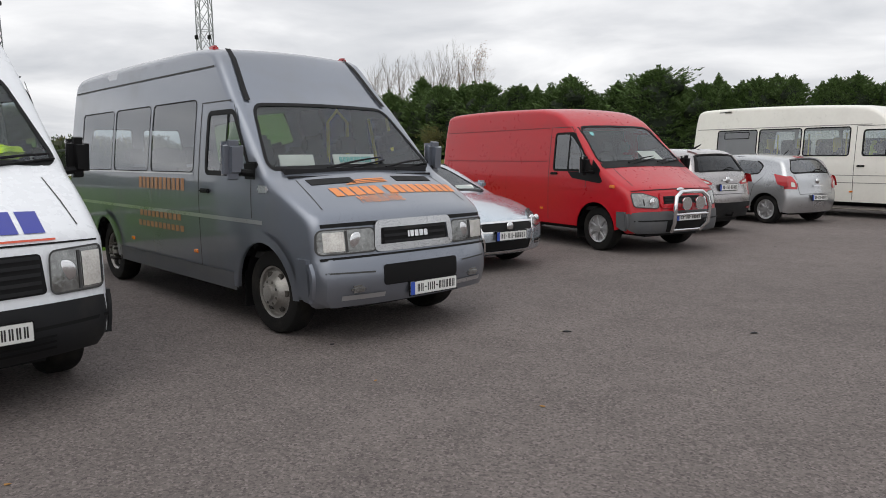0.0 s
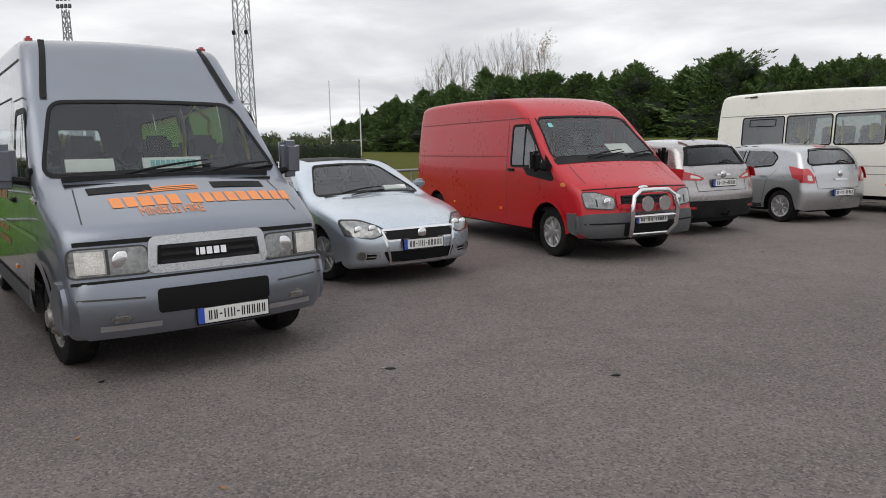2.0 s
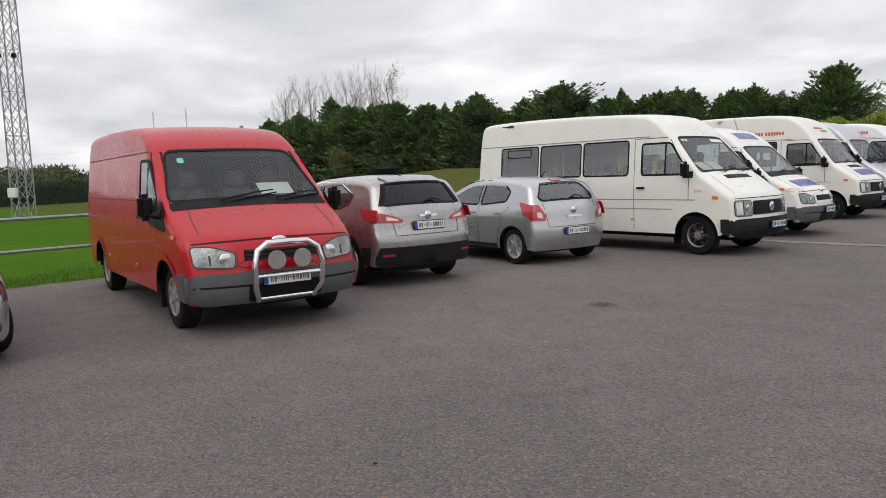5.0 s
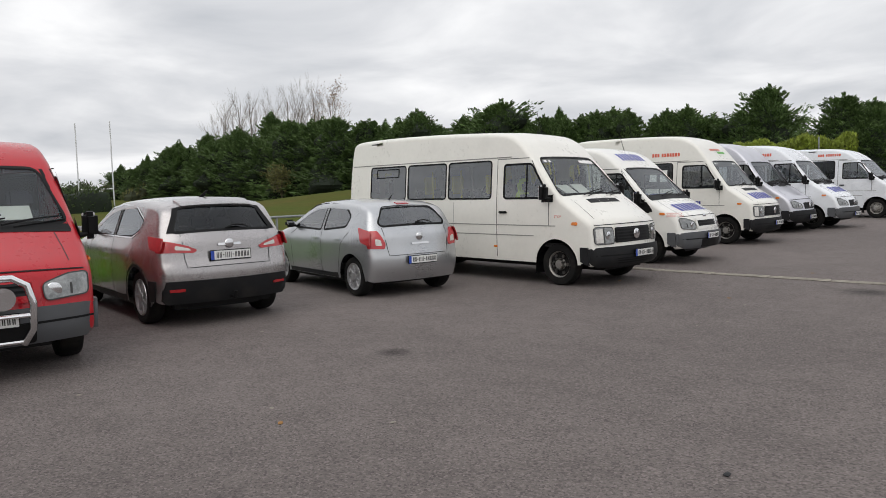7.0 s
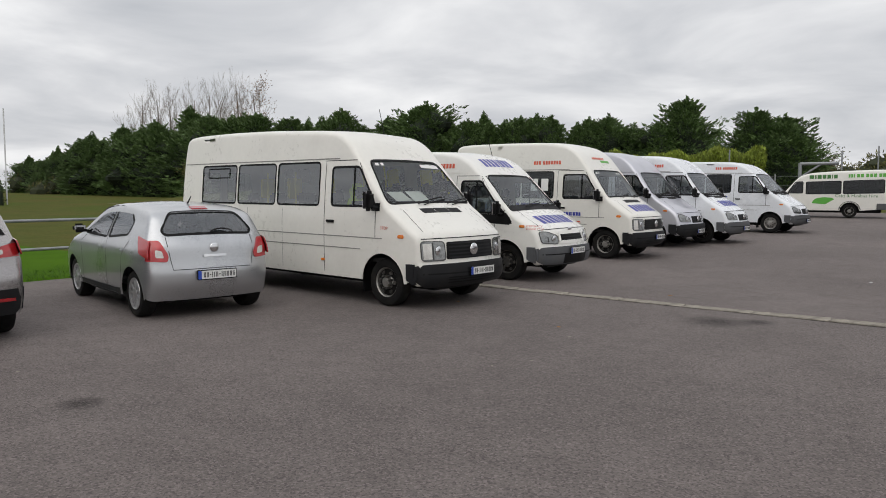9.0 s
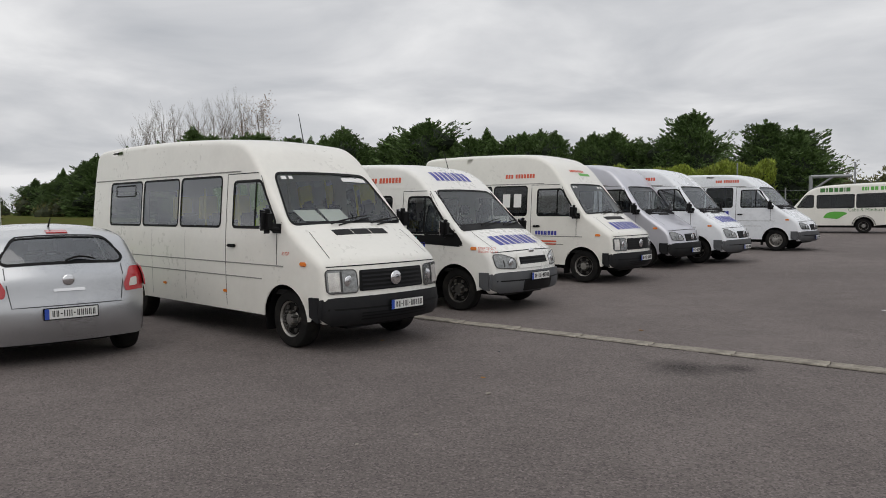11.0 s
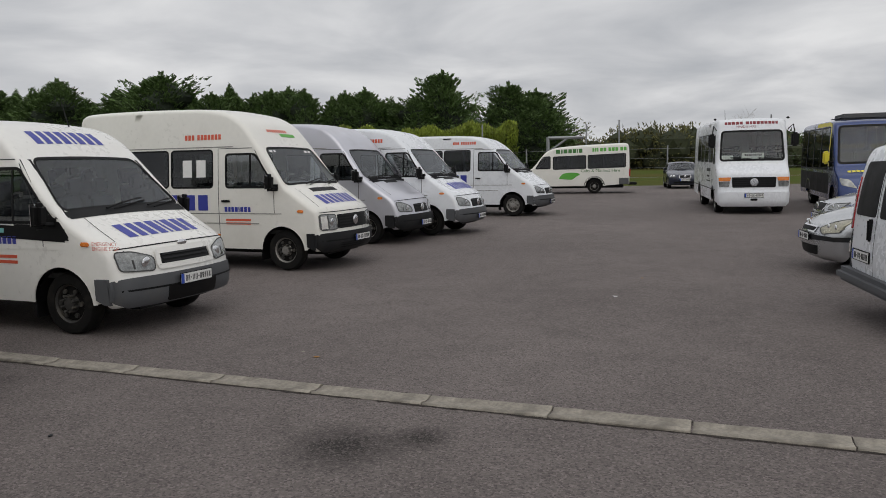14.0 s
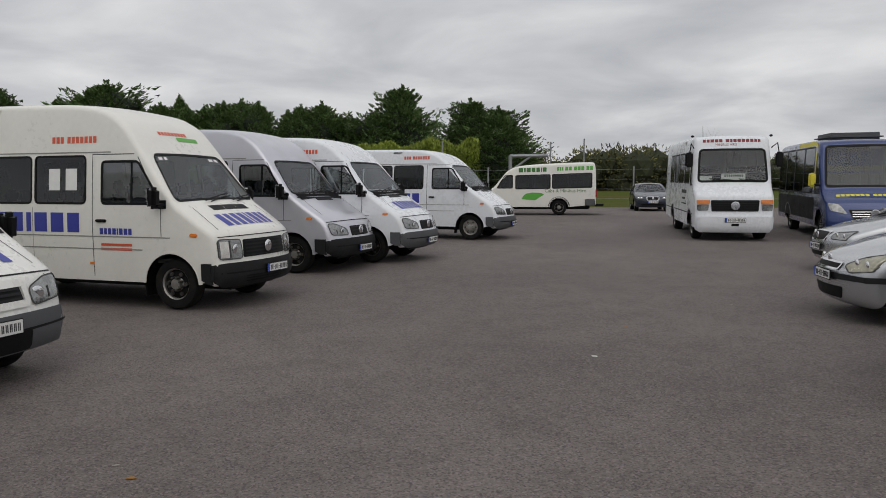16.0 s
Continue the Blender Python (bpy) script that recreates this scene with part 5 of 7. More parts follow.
# white minibus with blue fleet name on bonnet and flank
r, sh = van("lt", "white_minibus", "cream-white minibus with blue fleet name on bonnet and flank", 16.38, 21.55, -51.5, M["cream"], WIN3, front="round", tint="dark", roof_dz=0.27)
fleet_words(r, sh, "lt", True, False, True, True)
part("sticker", skin(sh, rounded(rect(0.0, 0.5, 2.30, 2.36), 0.02), "F", 0.004), M["greenink"], r, "green sticker on the roof front")
word_blocks(sh, "F", -0.35, 2.38, [0.06] * 9, 0.05, M["redink"], r, "contact_number", "red contact number", 0.015)
for a in (-1.75, -2.05):
    part("notice", skin(sh, rect(a, a + 0.2, 1.6, 1.9), -1, 0.001), M["paper"], r, "printed notice in the window")

# three more vans of the row
r, sh = van("sp", "silver_minibus", "lilac-silver minibus with a dark grey bumper", 19.1, 24.2, -52.5, M["vansilver"], WIN3, bumper="plastic", front="round", rims="deep", tint="dark", roof_dz=0.16)
r, sh = van("sp", "white_minibus", "white minibus with a dark bumper and blue fleet name", 21.02, 24.85, -53, M["coolwhite"], WIN3, bumper="greyplastic", front="round", rims="deep", tint="dark", rim_m=M["darksteel"], roof_dz=0.08)
fleet_words(r, sh, "sp", True, False, False, True)
r, sh = van("sp", "white_minibus", "white minibus with steel wheels and blue fleet name", 25.8, 28.08, -53.5, M["coolwhite"], WIN3, bumper="greyplastic", front="round", rims="dished", tint="dark")
fleet_words(r, sh, "sp", False, False, False, True)


# ---- cars ----
CAR = dict(
    coupe=dict(prof=[(0.70, 0.20), (0.84, 0.24), (0.88, 0.38), (0.88, 0.52), (0.85, 0.62), (0.78, 0.70), (0.4, 0.84), (-0.15, 0.94), (-0.40, 0.98), (-1.15, 1.36), (-1.45, 1.42), (-2.0, 1.43), (-2.45, 1.36), (-3.0, 1.06), (-3.15, 1.02), (-3.42, 0.98), (-3.50, 0.82), (-3.52, 0.5), (-3.44, 0.26)],
               w0=0.895, wb=2.58, r=0.315, ws=(1.0, 0.74, 1.34, 0.56), rw=(1.10, 0.6, 1.32, 0.5), sw=[[(-0.85, 0.98), (-0.70, 1.02), (-1.30, 1.34), (-1.85, 1.36), (-1.85, 0.98)], [(-1.92, 0.99), (-1.92, 1.36), (-2.35, 1.28), (-2.72, 1.04), (-2.7, 1.0)]]),
    suv=dict(prof=[(0.74, 0.24), (0.88, 0.30), (0.92, 0.50), (0.92, 0.70), (0.86, 0.82), (0.74, 0.90), (0.3, 1.0), (-0.2, 1.08), (-0.40, 1.12), (-1.15, 1.50), (-1.5, 1.57), (-2.1, 1.60), (-2.8, 1.56), (-3.12, 1.50), (-3.34, 1.16), (-3.42, 1.06), (-3.44, 0.85), (-3.50, 0.72), (-3.50, 0.5), (-3.40, 0.30)],
             w0=0.905, wb=2.65, r=0.34, ws=(1.14, 0.76, 1.47, 0.60), rw=(1.17, 0.76, 1.47, 0.66), sw=[[(-0.80, 1.10), (-0.66, 1.13), (-1.22, 1.44), (-1.62, 1.49), (-1.62, 1.08)], [(-1.70, 1.08), (-1.70, 1.49), (-2.25, 1.46), (-2.68, 1.30), (-2.62, 1.18), (-2.4, 1.10)]]),
    hatch=dict(prof=[(0.66, 0.20), (0.78, 0.25), (0.82, 0.42), (0.82, 0.58), (0.76, 0.72), (0.60, 0.82), (0.2, 0.94), (-0.12, 1.02), (-0.30, 1.06), (-1.0, 1.42), (-1.3, 1.48), (-1.9, 1.49), (-2.5, 1.44), (-2.80, 1.36), (-3.02, 1.04), (-3.10, 0.94), (-3.13, 0.74), (-3.17, 0.60), (-3.16, 0.42), (-3.05, 0.24)],
               w0=0.87, wb=2.51, r=0.305, ws=(1.08, 0.73, 1.40, 0.58), rw=(1.08, 0.68, 1.36, 0.56), sw=[[(-0.62, 1.02), (-0.50, 1.05), (-1.08, 1.38), (-1.52, 1.42), (-1.52, 1.00)], [(-1.60, 1.0), (-1.60, 1.42), (-2.10, 1.38), (-2.36, 1.22), (-2.30, 1.06)]]),
    saloon=dict(prof=[(0.70, 0.20), (0.84, 0.24), (0.88, 0.40), (0.88, 0.56), (0.84, 0.68), (0.74, 0.75), (0.3, 0.87), (-0.15, 0.96), (-0.35, 1.0), (-1.1, 1.38), (-1.4, 1.44), (-2.0, 1.45), (-2.5, 1.36), (-3.0, 1.10), (-3.15, 1.05), (-3.5, 1.02), (-3.56, 0.9), (-3.58, 0.5), (-3.5, 0.26)],
                w0=0.885, wb=2.64, r=0.315, ws=(1.02, 0.74, 1.36, 0.58), rw=(1.12, 0.6, 1.34, 0.5), sw=[[(-0.75, 1.0), (-0.6, 1.03), (-1.2, 1.36), (-1.6, 1.39), (-1.6, 0.99)], [(-1.68, 0.99), (-1.68, 1.39), (-2.2, 1.34), (-2.7, 1.06), (-2.6, 1.0)]]),
)


def car(kind, name, label, fx, fy, heading, paint, wx, side, hl, tl=None, grille=None, front_plate=0.45, rear_plate=0.0, rims="alloy", body_label="", turn=0.0, lamp="lamp", lower="plastic", lower_z=0.0, badge=0.0):
    k = CAR[kind]
    w0 = k["w0"]
    root = stand(name, label, "car", fx, fy, heading, w0 - 0.04, wx, side)
    sh = Shell(k["prof"], w0, k["wb"], k["r"], 0.85, 0.26, 1.25, 0.24, 0.16, 0.10, 0.05, 0.12, 0.08, 0.26, 0.05, 0.07)
    zb, wb_, zt, wt = k["ws"]
    screen = rounded([(-wb_, zb), (wb_, zb), (wt, zt), (-wt, zt)], 0.08)
    zb, wb_, zt, wt = k["rw"]
    rear = rounded([(-wb_, zb + 0.06), (-wb_ * 0.9, zb), (wb_ * 0.9, zb), (wb_, zb + 0.06), (wt, zt), (-wt, zt)], 0.08)
    sides = [rounded(p, 0.05) for p in k["sw"]]
    body_shell(root, sh, paint, body_label, [screen], [rear], sides, sides)
    pane(root, sh, screen, "F", M["ws"], "windscreen", 0.022)
    pane(root, sh, rear, "R", M["dark"] if kind == "suv" else M["side"], "rear_window", 0.03)
    for s in (1, -1):
        for p in sides:
            pane(root, sh, p, s, M["side"], "door_window", 0.03)
        p0, p1 = k["sw"]
        xs_ = (p0[0][0] + 0.12, p0[3][0] - 0.04)
        part("door_seam", line(sh, [(xs_[0], 0.32), (xs_[0] + 0.06, p0[0][1] - 0.12), (p0[0][0], p0[0][1] - 0.03)], s, 0.01), M["seam"], root)
        part("door_seam", line(sh, [(xs_[1], 0.30), (xs_[1], p0[3][1] + 0.02)], s, 0.01), M["seam"], root)
        if kind != "coupe":
            part("door_seam", line(sh, [(xs_[1], 0.30), (-k["wb"] + 0.42, 0.34), (-k["wb"] + 0.30, 0.80), (-k["wb"] + 0.1, 0.98)], s, 0.01), M["seam"], root)
        for xh in ((xs_[1] + 0.06,) if kind == "coupe" else (xs_[1] + 0.06, -k["wb"] + 0.28)):
            yh = sh.half(xh, 0.86)
            part("door_handle", boxed(xh, xh + 0.17, s * (yh - 0.01), s * (yh + 0.03), 0.845, 0.875, 0.01), paint, root)
        mirror(root, p0[1][0] - 0.04, s * (sh.half(p0[1][0], 1.0) - 0.03), p0[1][1] + 0.03, s, paint if kind != "hatch" else M["black"], 0.14, 0.19, 0.03, "small door mirror", False)
        for ax in (0.0, -k["wb"]):
            wheel(root, ax, s * (w0 - 0.045), s, k["r"], 0.2, rims, turn if ax == 0 else 0, M["darksteel"], 0.68)
        if kind != "coupe":
            part("swage", line(sh, [(-k["wb"] + 0.1, 0.80 if kind != "suv" else 0.9), (-0.25, 0.73 if kind != "suv" else 0.82)], s, 0.018, 0.007), paint, root)
        part("sill_trim", line(sh, [(-k["wb"] + k["r"] + 0.1, 0.30), (-k["r"] - 0.1, 0.30)], s, 0.07, 0.008), M["plastic"], root)
        h = part("headlight", skin(sh, rounded([(s * a, b) for a, b in hl], 0.04), "F", 0.008, 0.012, (), 0.06), M[lamp], root, "headlight")
        part("rim", line(sh, rounded([(s * a, b) for a, b in hl], 0.04), "F", 0.014, 0.01, True), M["seam"], h)
        c = sum(a for a, b in hl) / len(hl), sum(b for a, b in hl) / len(hl)
        for dq in (-0.07, 0.08):
            bm = bmesh.new()
            p = sh.mapper("F")(s * (c[0] + dq), c[1], -0.004)
            bmesh.ops.create_uvsphere(bm, u_segments=14, v_segments=8, radius=0.055, matrix=Matrix.Translation(p) @ Matrix.Diagonal((0.3, 1, 1, 1)))
            part("bulb_bowl", bm, M["chrome"], h)
        if tl:
            t = part("tail_lamp", skin(sh, rounded([(s * a, b) for a, b in tl[0]], 0.03), "R", 0.012, 0.015, (), 0.06), M["redlamp"], root, "red tail lamp")
            if len(tl) > 1:
                part("wrap", skin(sh, rounded(tl[1], 0.03), s, 0.012, 0.015, (), 0.06), M["redlamp"], t)
                part("reverse_lamp", skin(sh, rounded([(s * a, b) for a, b in tl[2]], 0.02), "R", 0.016, 0.004, (), 0.05), M["clearlamp"], t)
    arch_lip(root, sh, M["plastic"] if kind == "suv" else paint, 0.035 if kind == "suv" else 0.03, 0.012)
    if lower_z:
        bm = skin(sh, [(-w0, 0.30), (w0, 0.30), (w0, lower_z), (-w0, lower_z)], "R", 0.014, 0.02)
        for s in (1, -1):
            xr = -k["wb"] - k["r"] - 0.07
            skin(sh, [(sh.edge(sh.s_r(0.33))[0], 0.33), (xr, 0.33), (xr, lower_z), (sh.edge(sh.s_r(lower_z))[0], lower_z)], s, 0.014, 0.02, bm=bm)
        corner(bm, sh, 0.34, lower_z, 0.014, True)
        part("rear_bumper", bm, M[lower], root, "dark plastic rear bumper")
    if rear_plate:
        p = sh.mapper("R")(0, rear_plate, 0.02)
        number_plate(root, p.x - 0.012, 0, p.z, back=True, rx=0)
    if grille:
        g = part("grille", skin(sh, rounded(grille[0], 0.03), "F", 0.006, 0.01, (), 0.07), M["black"], root, "black grille")
        part("surround", line(sh, rounded(grille[0], 0.03), "F", 0.022, 0.014, True), M["chrome"], g)
        for gg in grille[1:]:
            part("air_intake", skin(sh, rounded(gg, 0.03), "F", 0.006, 0.01, (), 0.07), M["black"], root)
    if front_plate:
        p = sh.mapper("F")(0, front_plate, 0.03)
        number_plate(root, p.x, 0, p.z)
    for zz, face in ((badge, "F" if badge > 0 else "R"),):
        if badge:
            p = sh.mapper(face)(0, abs(badge), 0.015)
            bm = bmesh.new()
            bmesh.ops.create_uvsphere(bm, u_segments=18, v_segments=8, radius=0.06, matrix=Matrix.Translation(p) @ Matrix.Diagonal((0.25, 1, 1, 1)))
            part("badge", bm, M["chrome"], root, "round chrome badge")
    # tailgate seam, wiper, third brake lamp
    if tl:
        zr = k["rw"][0]
        part("tailgate_seam", line(sh, [(-0.62, zr - 0.02), (-0.56, lower_z + 0.16 if lower_z else 0.64), (0.56, lower_z + 0.16 if lower_z else 0.64), (0.62, zr - 0.02)], "R", 0.01), M["seam"], root)
        f = sh.mapper("R")
        part("rear_wiper", tubed([f(0.0 + 0.34 * t / 6 * -1, zr + 0.005 + 0.04 * math.sin(t / 2), 0.03) for t in range(7)], 0.014, 6, 0.008), M["black"], root)
        part("brake_lamp", skin(sh, rect(-0.13, 0.13, k["rw"][2] + 0.03, k["rw"][2] + 0.055), "R", 0.012, 0.012), M["redlamp"], root, "third brake lamp")
        part("handle_strip", line(sh, [(-0.16, 0.80 if kind == "hatch" else 0.995), (0.16, 0.80 if kind == "hatch" else 0.995)], "R", 0.03, 0.02), M["chrome"], root)
    wiper(root, sh, -0.40, k["ws"][0] - 0.02, 0.2, k["ws"][0] + 0.03)
    p = sh.wrap(sh.s_t(-2.3), 0)
    if kind != "suv":
        part("aerial", tubed([p, p + Vector((-0.12, 0, 0.10))], 0.012, 6, 0.005), M["black"], root)
    # inside
    part("cabin_floor", boxed(-3.0, 0.0, -w0 + 0.15, w0 - 0.15, 0.36, 0.42), M["floor"], root)
    part("dashboard", boxed(-0.75, -0.3, -w0 + 0.2, w0 - 0.2, 0.6, k["ws"][0] - 0.03, 0.06), M["dash"], root)
    for x in (-1.45, -2.3):
        for y in (-0.36, 0.36):
            seat(root, x, y, 0.42, 0.48, 0.56)
    part("steering_wheel", tubed([Vector((-0.85 + 0.06 * math.sin(a), -0.36 + 0.18 * math.cos(a), 0.93 + 0.17 * math.sin(a))) for a in (2 * math.pi * i / 20 for i in range(21))], 0.015, 6), M["black"], root)
    return root, sh


r, sh = car("coupe", "silver_coupe", "pale blue-silver coupe with a dark roof and turned front wheels", -0.25, 9.58, -51.5, M["silverblue"], 0.0, -1,
            [(0.88, 0.61), (0.62, 0.55), (0.43, 0.61), (0.50, 0.68), (0.64, 0.76), (0.86, 0.79)], None,
            [[(-0.46, 0.52), (0.46, 0.52), (0.50, 0.64), (-0.50, 0.64)], [(-0.44, 0.28), (0.44, 0.28), (0.50, 0.40), (-0.50, 0.40)], [(0.58, 0.32), (0.80, 0.32), (0.80, 0.40), (0.58, 0.38)], [(-0.58, 0.32), (-0.80, 0.32), (-0.80, 0.40), (-0.58, 0.38)]], 0.47, turn=14, badge=0.58, rims="alloy")
part("grille_frame", line(sh, [(-0.53, 0.66), (-0.47, 0.50), (-0.41, 0.27), (0.41, 0.27), (0.47, 0.50), (0.53, 0.66)], "F", 0.026, 0.02), M["chrome"], r, "bright frame round the grille and lower intake")
for s in (1, -1):
    fog = part("fog_lamp", skin(sh, [(s * 0.75 + 0.05 * math.cos(a), 0.365 + 0.045 * math.sin(a)) for a in [6.2832 * i / 14 for i in range(14)]], "F", 0.016, 0.012, (), 0.05), M["lamp"], r, "round fog lamp with a bright ring")
    part("ring", line(sh, [(s * 0.75 + 0.052 * math.cos(a), 0.365 + 0.048 * math.sin(a)) for a in [6.2832 * i / 14 for i in range(14)]], "F", 0.012, 0.02, True, None, 5), M["chrome"], fog)
    for zz in (0.35, 0.385):
        part("intake_bar", line(sh, [(s * 0.54, zz), (s * 0.69, zz)], "F", 0.012, 0.018), M["chrome"], r)
    part("window_trim", line(sh, [(-0.72, 1.035), (-1.30, 1.352), (-1.86, 1.375), (-2.36, 1.295), (-2.73, 1.045)], s, 0.014, 0.006), M["silver"], r)
part("roof_panel", skin(sh, rounded([(-2.4, -0.52), (-1.32, -0.56), (-1.32, 0.56), (-2.4, 0.52)], 0.06), "T", 0.004), M["black"], r, "dark glass roof panel")
part("parking_disc", boxed(-0.01, 0.01, -0.16, 0.16, -0.04, 0.04, m=pose(-0.56, 0.45, 1.03, 0, -55, 0)), M["paper"], r, "white card behind the windscreen")
r, sh = car("suv", "silver_crossover", "silver crossover car with a black rear bumper and slim red lamps", 4.28, 13.98, 122, M["silverwarm"], -2.65, 1,
            [(0.84, 0.72), (0.50, 0.70), (0.48, 0.78), (0.82, 0.86)],
            ([(0.90, 0.93), (0.46, 0.91), (0.42, 0.945), (0.55, 1.0), (0.89, 1.10)], [(-3.37, 0.94), (-3.36, 1.10), (-2.94, 1.12), (-3.1, 0.96)], [(0.70, 0.955), (0.50, 0.94), (0.52, 0.965), (0.70, 1.01)]),
            None, 0.45, 0.86, "alloy", lower_z=0.58, badge=-1.0)
for s in (1, -1):
    part("chrome_trim", line(sh, [(-0.82, 1.085), (-0.64, 1.135), (-1.22, 1.455), (-1.66, 1.505), (-2.25, 1.475), (-2.70, 1.31), (-2.63, 1.165), (-2.4, 1.085)], s, 0.018, 0.007, True), M["chrome"], r, "bright strip round the side windows")
    part("spoiler_cheek", skin(sh, [(s * 0.70, 1.17), (s * 0.79, 1.17), (s * 0.70, 1.47), (s * 0.62, 1.47)], "R", 0.008), M["black"], r, "gloss black rear pillar")
fin = bmesh.new()
for s in (1, -1):
    tube(fin, [(-2.62, s * 0.012, 1.575), (-2.80, s * 0.004, 1.66)], 0.02, 8, r1=0.008)
part("fin_aerial", fin, M["black"], r, "black fin aerial on the roof")
part("roof_spoiler", skin(sh, rounded([(-3.12, -0.58), (-2.86, -0.6), (-2.86, 0.6), (-3.12, 0.58)], 0.04), "T", 0.03, 0.04), M["silverwarm"], r)
for s in (1, -1):
    part("reflector", skin(sh, rect(s * 0.7 - 0.09, s * 0.7 + 0.09, 0.46, 0.49), "R", 0.03, 0.01), M["redlamp"], r, "red reflector")
part("tow_bar", tubed([(-3.4, 0, 0.34), (-3.56, 0, 0.34), (-3.58, 0, 0.42)], 0.022, 8), M["black"], r, "black tow bar")
r, sh = car("hatch", "silver_hatchback", "silver hatchback car with tall red tail lamps", 6.97, 15.60, 119, M["silver"], -2.51, 1,
            [(0.80, 0.66), (0.48, 0.62), (0.46, 0.72), (0.78, 0.84)],
            ([(0.86, 0.76), (0.62, 0.74), (0.60, 0.82), (0.70, 1.02), (0.84, 1.04)], [(-3.02, 0.78), (-2.98, 1.0), (-2.66, 1.06), (-2.8, 0.84)], [(0.76, 0.80), (0.66, 0.79), (0.68, 0.88), (0.76, 0.9)]),
            None, 0.45, 0.56, "trim", badge=-0.90)
part("bumper_strip", line(sh, [(-0.84, 0.66), (-0.5, 0.65)], "R", 0.02, 0.012), M["silver"], r)
r, sh = car("saloon", "dark_blue_saloon", "dark blue saloon car parked by the wire fence", 43.0, 37.75, -133, M["darkblue"], 0.0, -1,
            [(0.84, 0.62), (0.50, 0.62), (0.50, 0.72), (0.80, 0.78)], None, [[(-0.30, 0.56), (0.30, 0.56), (0.32, 0.72), (-0.32, 0.72)], [(-0.6, 0.30), (0.6, 0.30), (0.6, 0.38), (-0.6, 0.38)]], 0.47, badge=0.64)
r, sh = car("hatch", "silver_hatchback", "silver hatchback with long clouded headlights and a dark bumper strip", 23.15, 15.33, 138, M["silver"], 0.0, 1,
            [(0.84, 0.66), (0.56, 0.60), (0.44, 0.68), (0.58, 0.80), (0.80, 0.90)], None, [[(-0.34, 0.62), (0.34, 0.62), (0.38, 0.70), (-0.38, 0.70)], [(-0.42, 0.28), (0.42, 0.28), (0.46, 0.42), (-0.46, 0.42)]], 0.54, lamp="lampold", badge=0.72)
part("bumper_strip", line(sh, [(-0.86, 0.54), (0.86, 0.54)], "F", 0.07, 0.012), M["plastic"], r, "dark bumper strip")
part("bumper_strip", line(sh, [(0.42, 0.54), (0.66, 0.54)], 1, 0.07, 0.012), M["plastic"], r, "dark bumper strip")
r, sh = car("saloon", "silver_saloon", "silver saloon car with a chrome barred grille", 27.3, 17.75, 138, M["silver"], 0.0, 1,
            [(0.84, 0.62), (0.50, 0.62), (0.50, 0.74), (0.80, 0.80)], None, [[(-0.34, 0.58), (0.34, 0.58), (0.36, 0.74), (-0.36, 0.74)], [(-0.6, 0.30), (0.6, 0.30), (0.6, 0.38), (-0.6, 0.38)]], 0.47, badge=0.66)


# ---- buses at the far side of the yard ----
def bus(name, label, fx, fy, heading, prof, w0, wb, paint, screen, side_wins, door=None, tint="dark", r=0.38, wx=0.0, side=-1, bow=0.10, rims="deep", lower=None, mirror_m="black", round_r=0.10, tumble=0.06):
    root = stand(name, label, "minibus", fx, fy, heading, w0 - 0.07, wx, side)
    sh = Shell(prof, w0, wb, r, 1.2, tumble, 1.3, bow, 0.03, round_r, 0.04, 0.04, 0.02, 0.36, 0.08)
    panes = [rounded(p, 0.06) for p in side_wins]
    body_shell(root, sh, paint, "", [screen], [], panes, panes)
    pane(root, sh, screen, "F", M["ws"], "windscreen", 0.06, False)
    for s in (1, -1):
        for p in panes:
            pane(root, sh, p, s, M[tint], "side_window", 0.04)
        for ax in (0.0, -wb):
            wheel(root, ax, s * (w0 - 0.07), s, r, 0.24, rims, 0)
    arch_lip(root, sh, paint, 0.05)
    part("saloon_floor", boxed(sh.xr + 0.2, 0.3, -w0 + 0.12, w0 - 0.12, 0.78, 0.84), M["floor"], root)
    for x in (-0.6, -1.6, -2.5, -3.4):
        for y in (-0.7, -0.25, 0.7):
            if x > sh.xr + 0.4:
                seat(root, x, y, 1.0, 0.44, 0.7)
    xd = sh.pt(sh.s_f(1.45))[0] - bow - 0.06
    part("dashboard", boxed(xd - 0.35, xd, -w0 + 0.15, w0 - 0.15, 1.1, 1.45, 0.06), M["dash"], root)
    return root, sh


# white bus, its blunt front to the yard
VP = [(0.80, 0.26), (0.95, 0.28), (1.0, 0.40), (1.0, 0.66), (0.97, 0.74), (0.96, 1.15), (0.92, 1.26), (0.62, 1.46), (0.56, 1.54), (0.34, 2.44), (0.30, 2.55), (0.24, 2.78), (0.10, 2.85), (-1.0, 2.87), (-5.5, 2.87), (-5.75, 2.80), (-5.82, 2.4), (-5.85, 1.2), (-5.86, 0.5), (-5.8, 0.36)]
screen = rounded([(-0.90, 1.60), (0.90, 1.60), (0.87, 2.46), (-0.87, 2.46)], 0.1)
r, sh = bus("white_bus", "white bus with a black grille and amber lamps", 31.15, 24.85, -133.5, VP, 1.03, 3.7, M["coolwhite"], screen,
            [[(-0.05, 1.5), (0.30, 1.5), (0.16, 2.35), (-0.05, 2.35)]] + [[(-0.2 - 1.1 * i - 1.0, 1.55), (-0.2 - 1.1 * i, 1.55), (-0.2 - 1.1 * i, 2.4), (-1.2 - 1.1 * i, 2.4)] for i in range(4)], bow=0.08)
bm = skin(sh, [(-1.03, 0.28), (1.03, 0.28), (1.03, 0.66), (-1.03, 0.66)], "F", 0.05, 0.06)
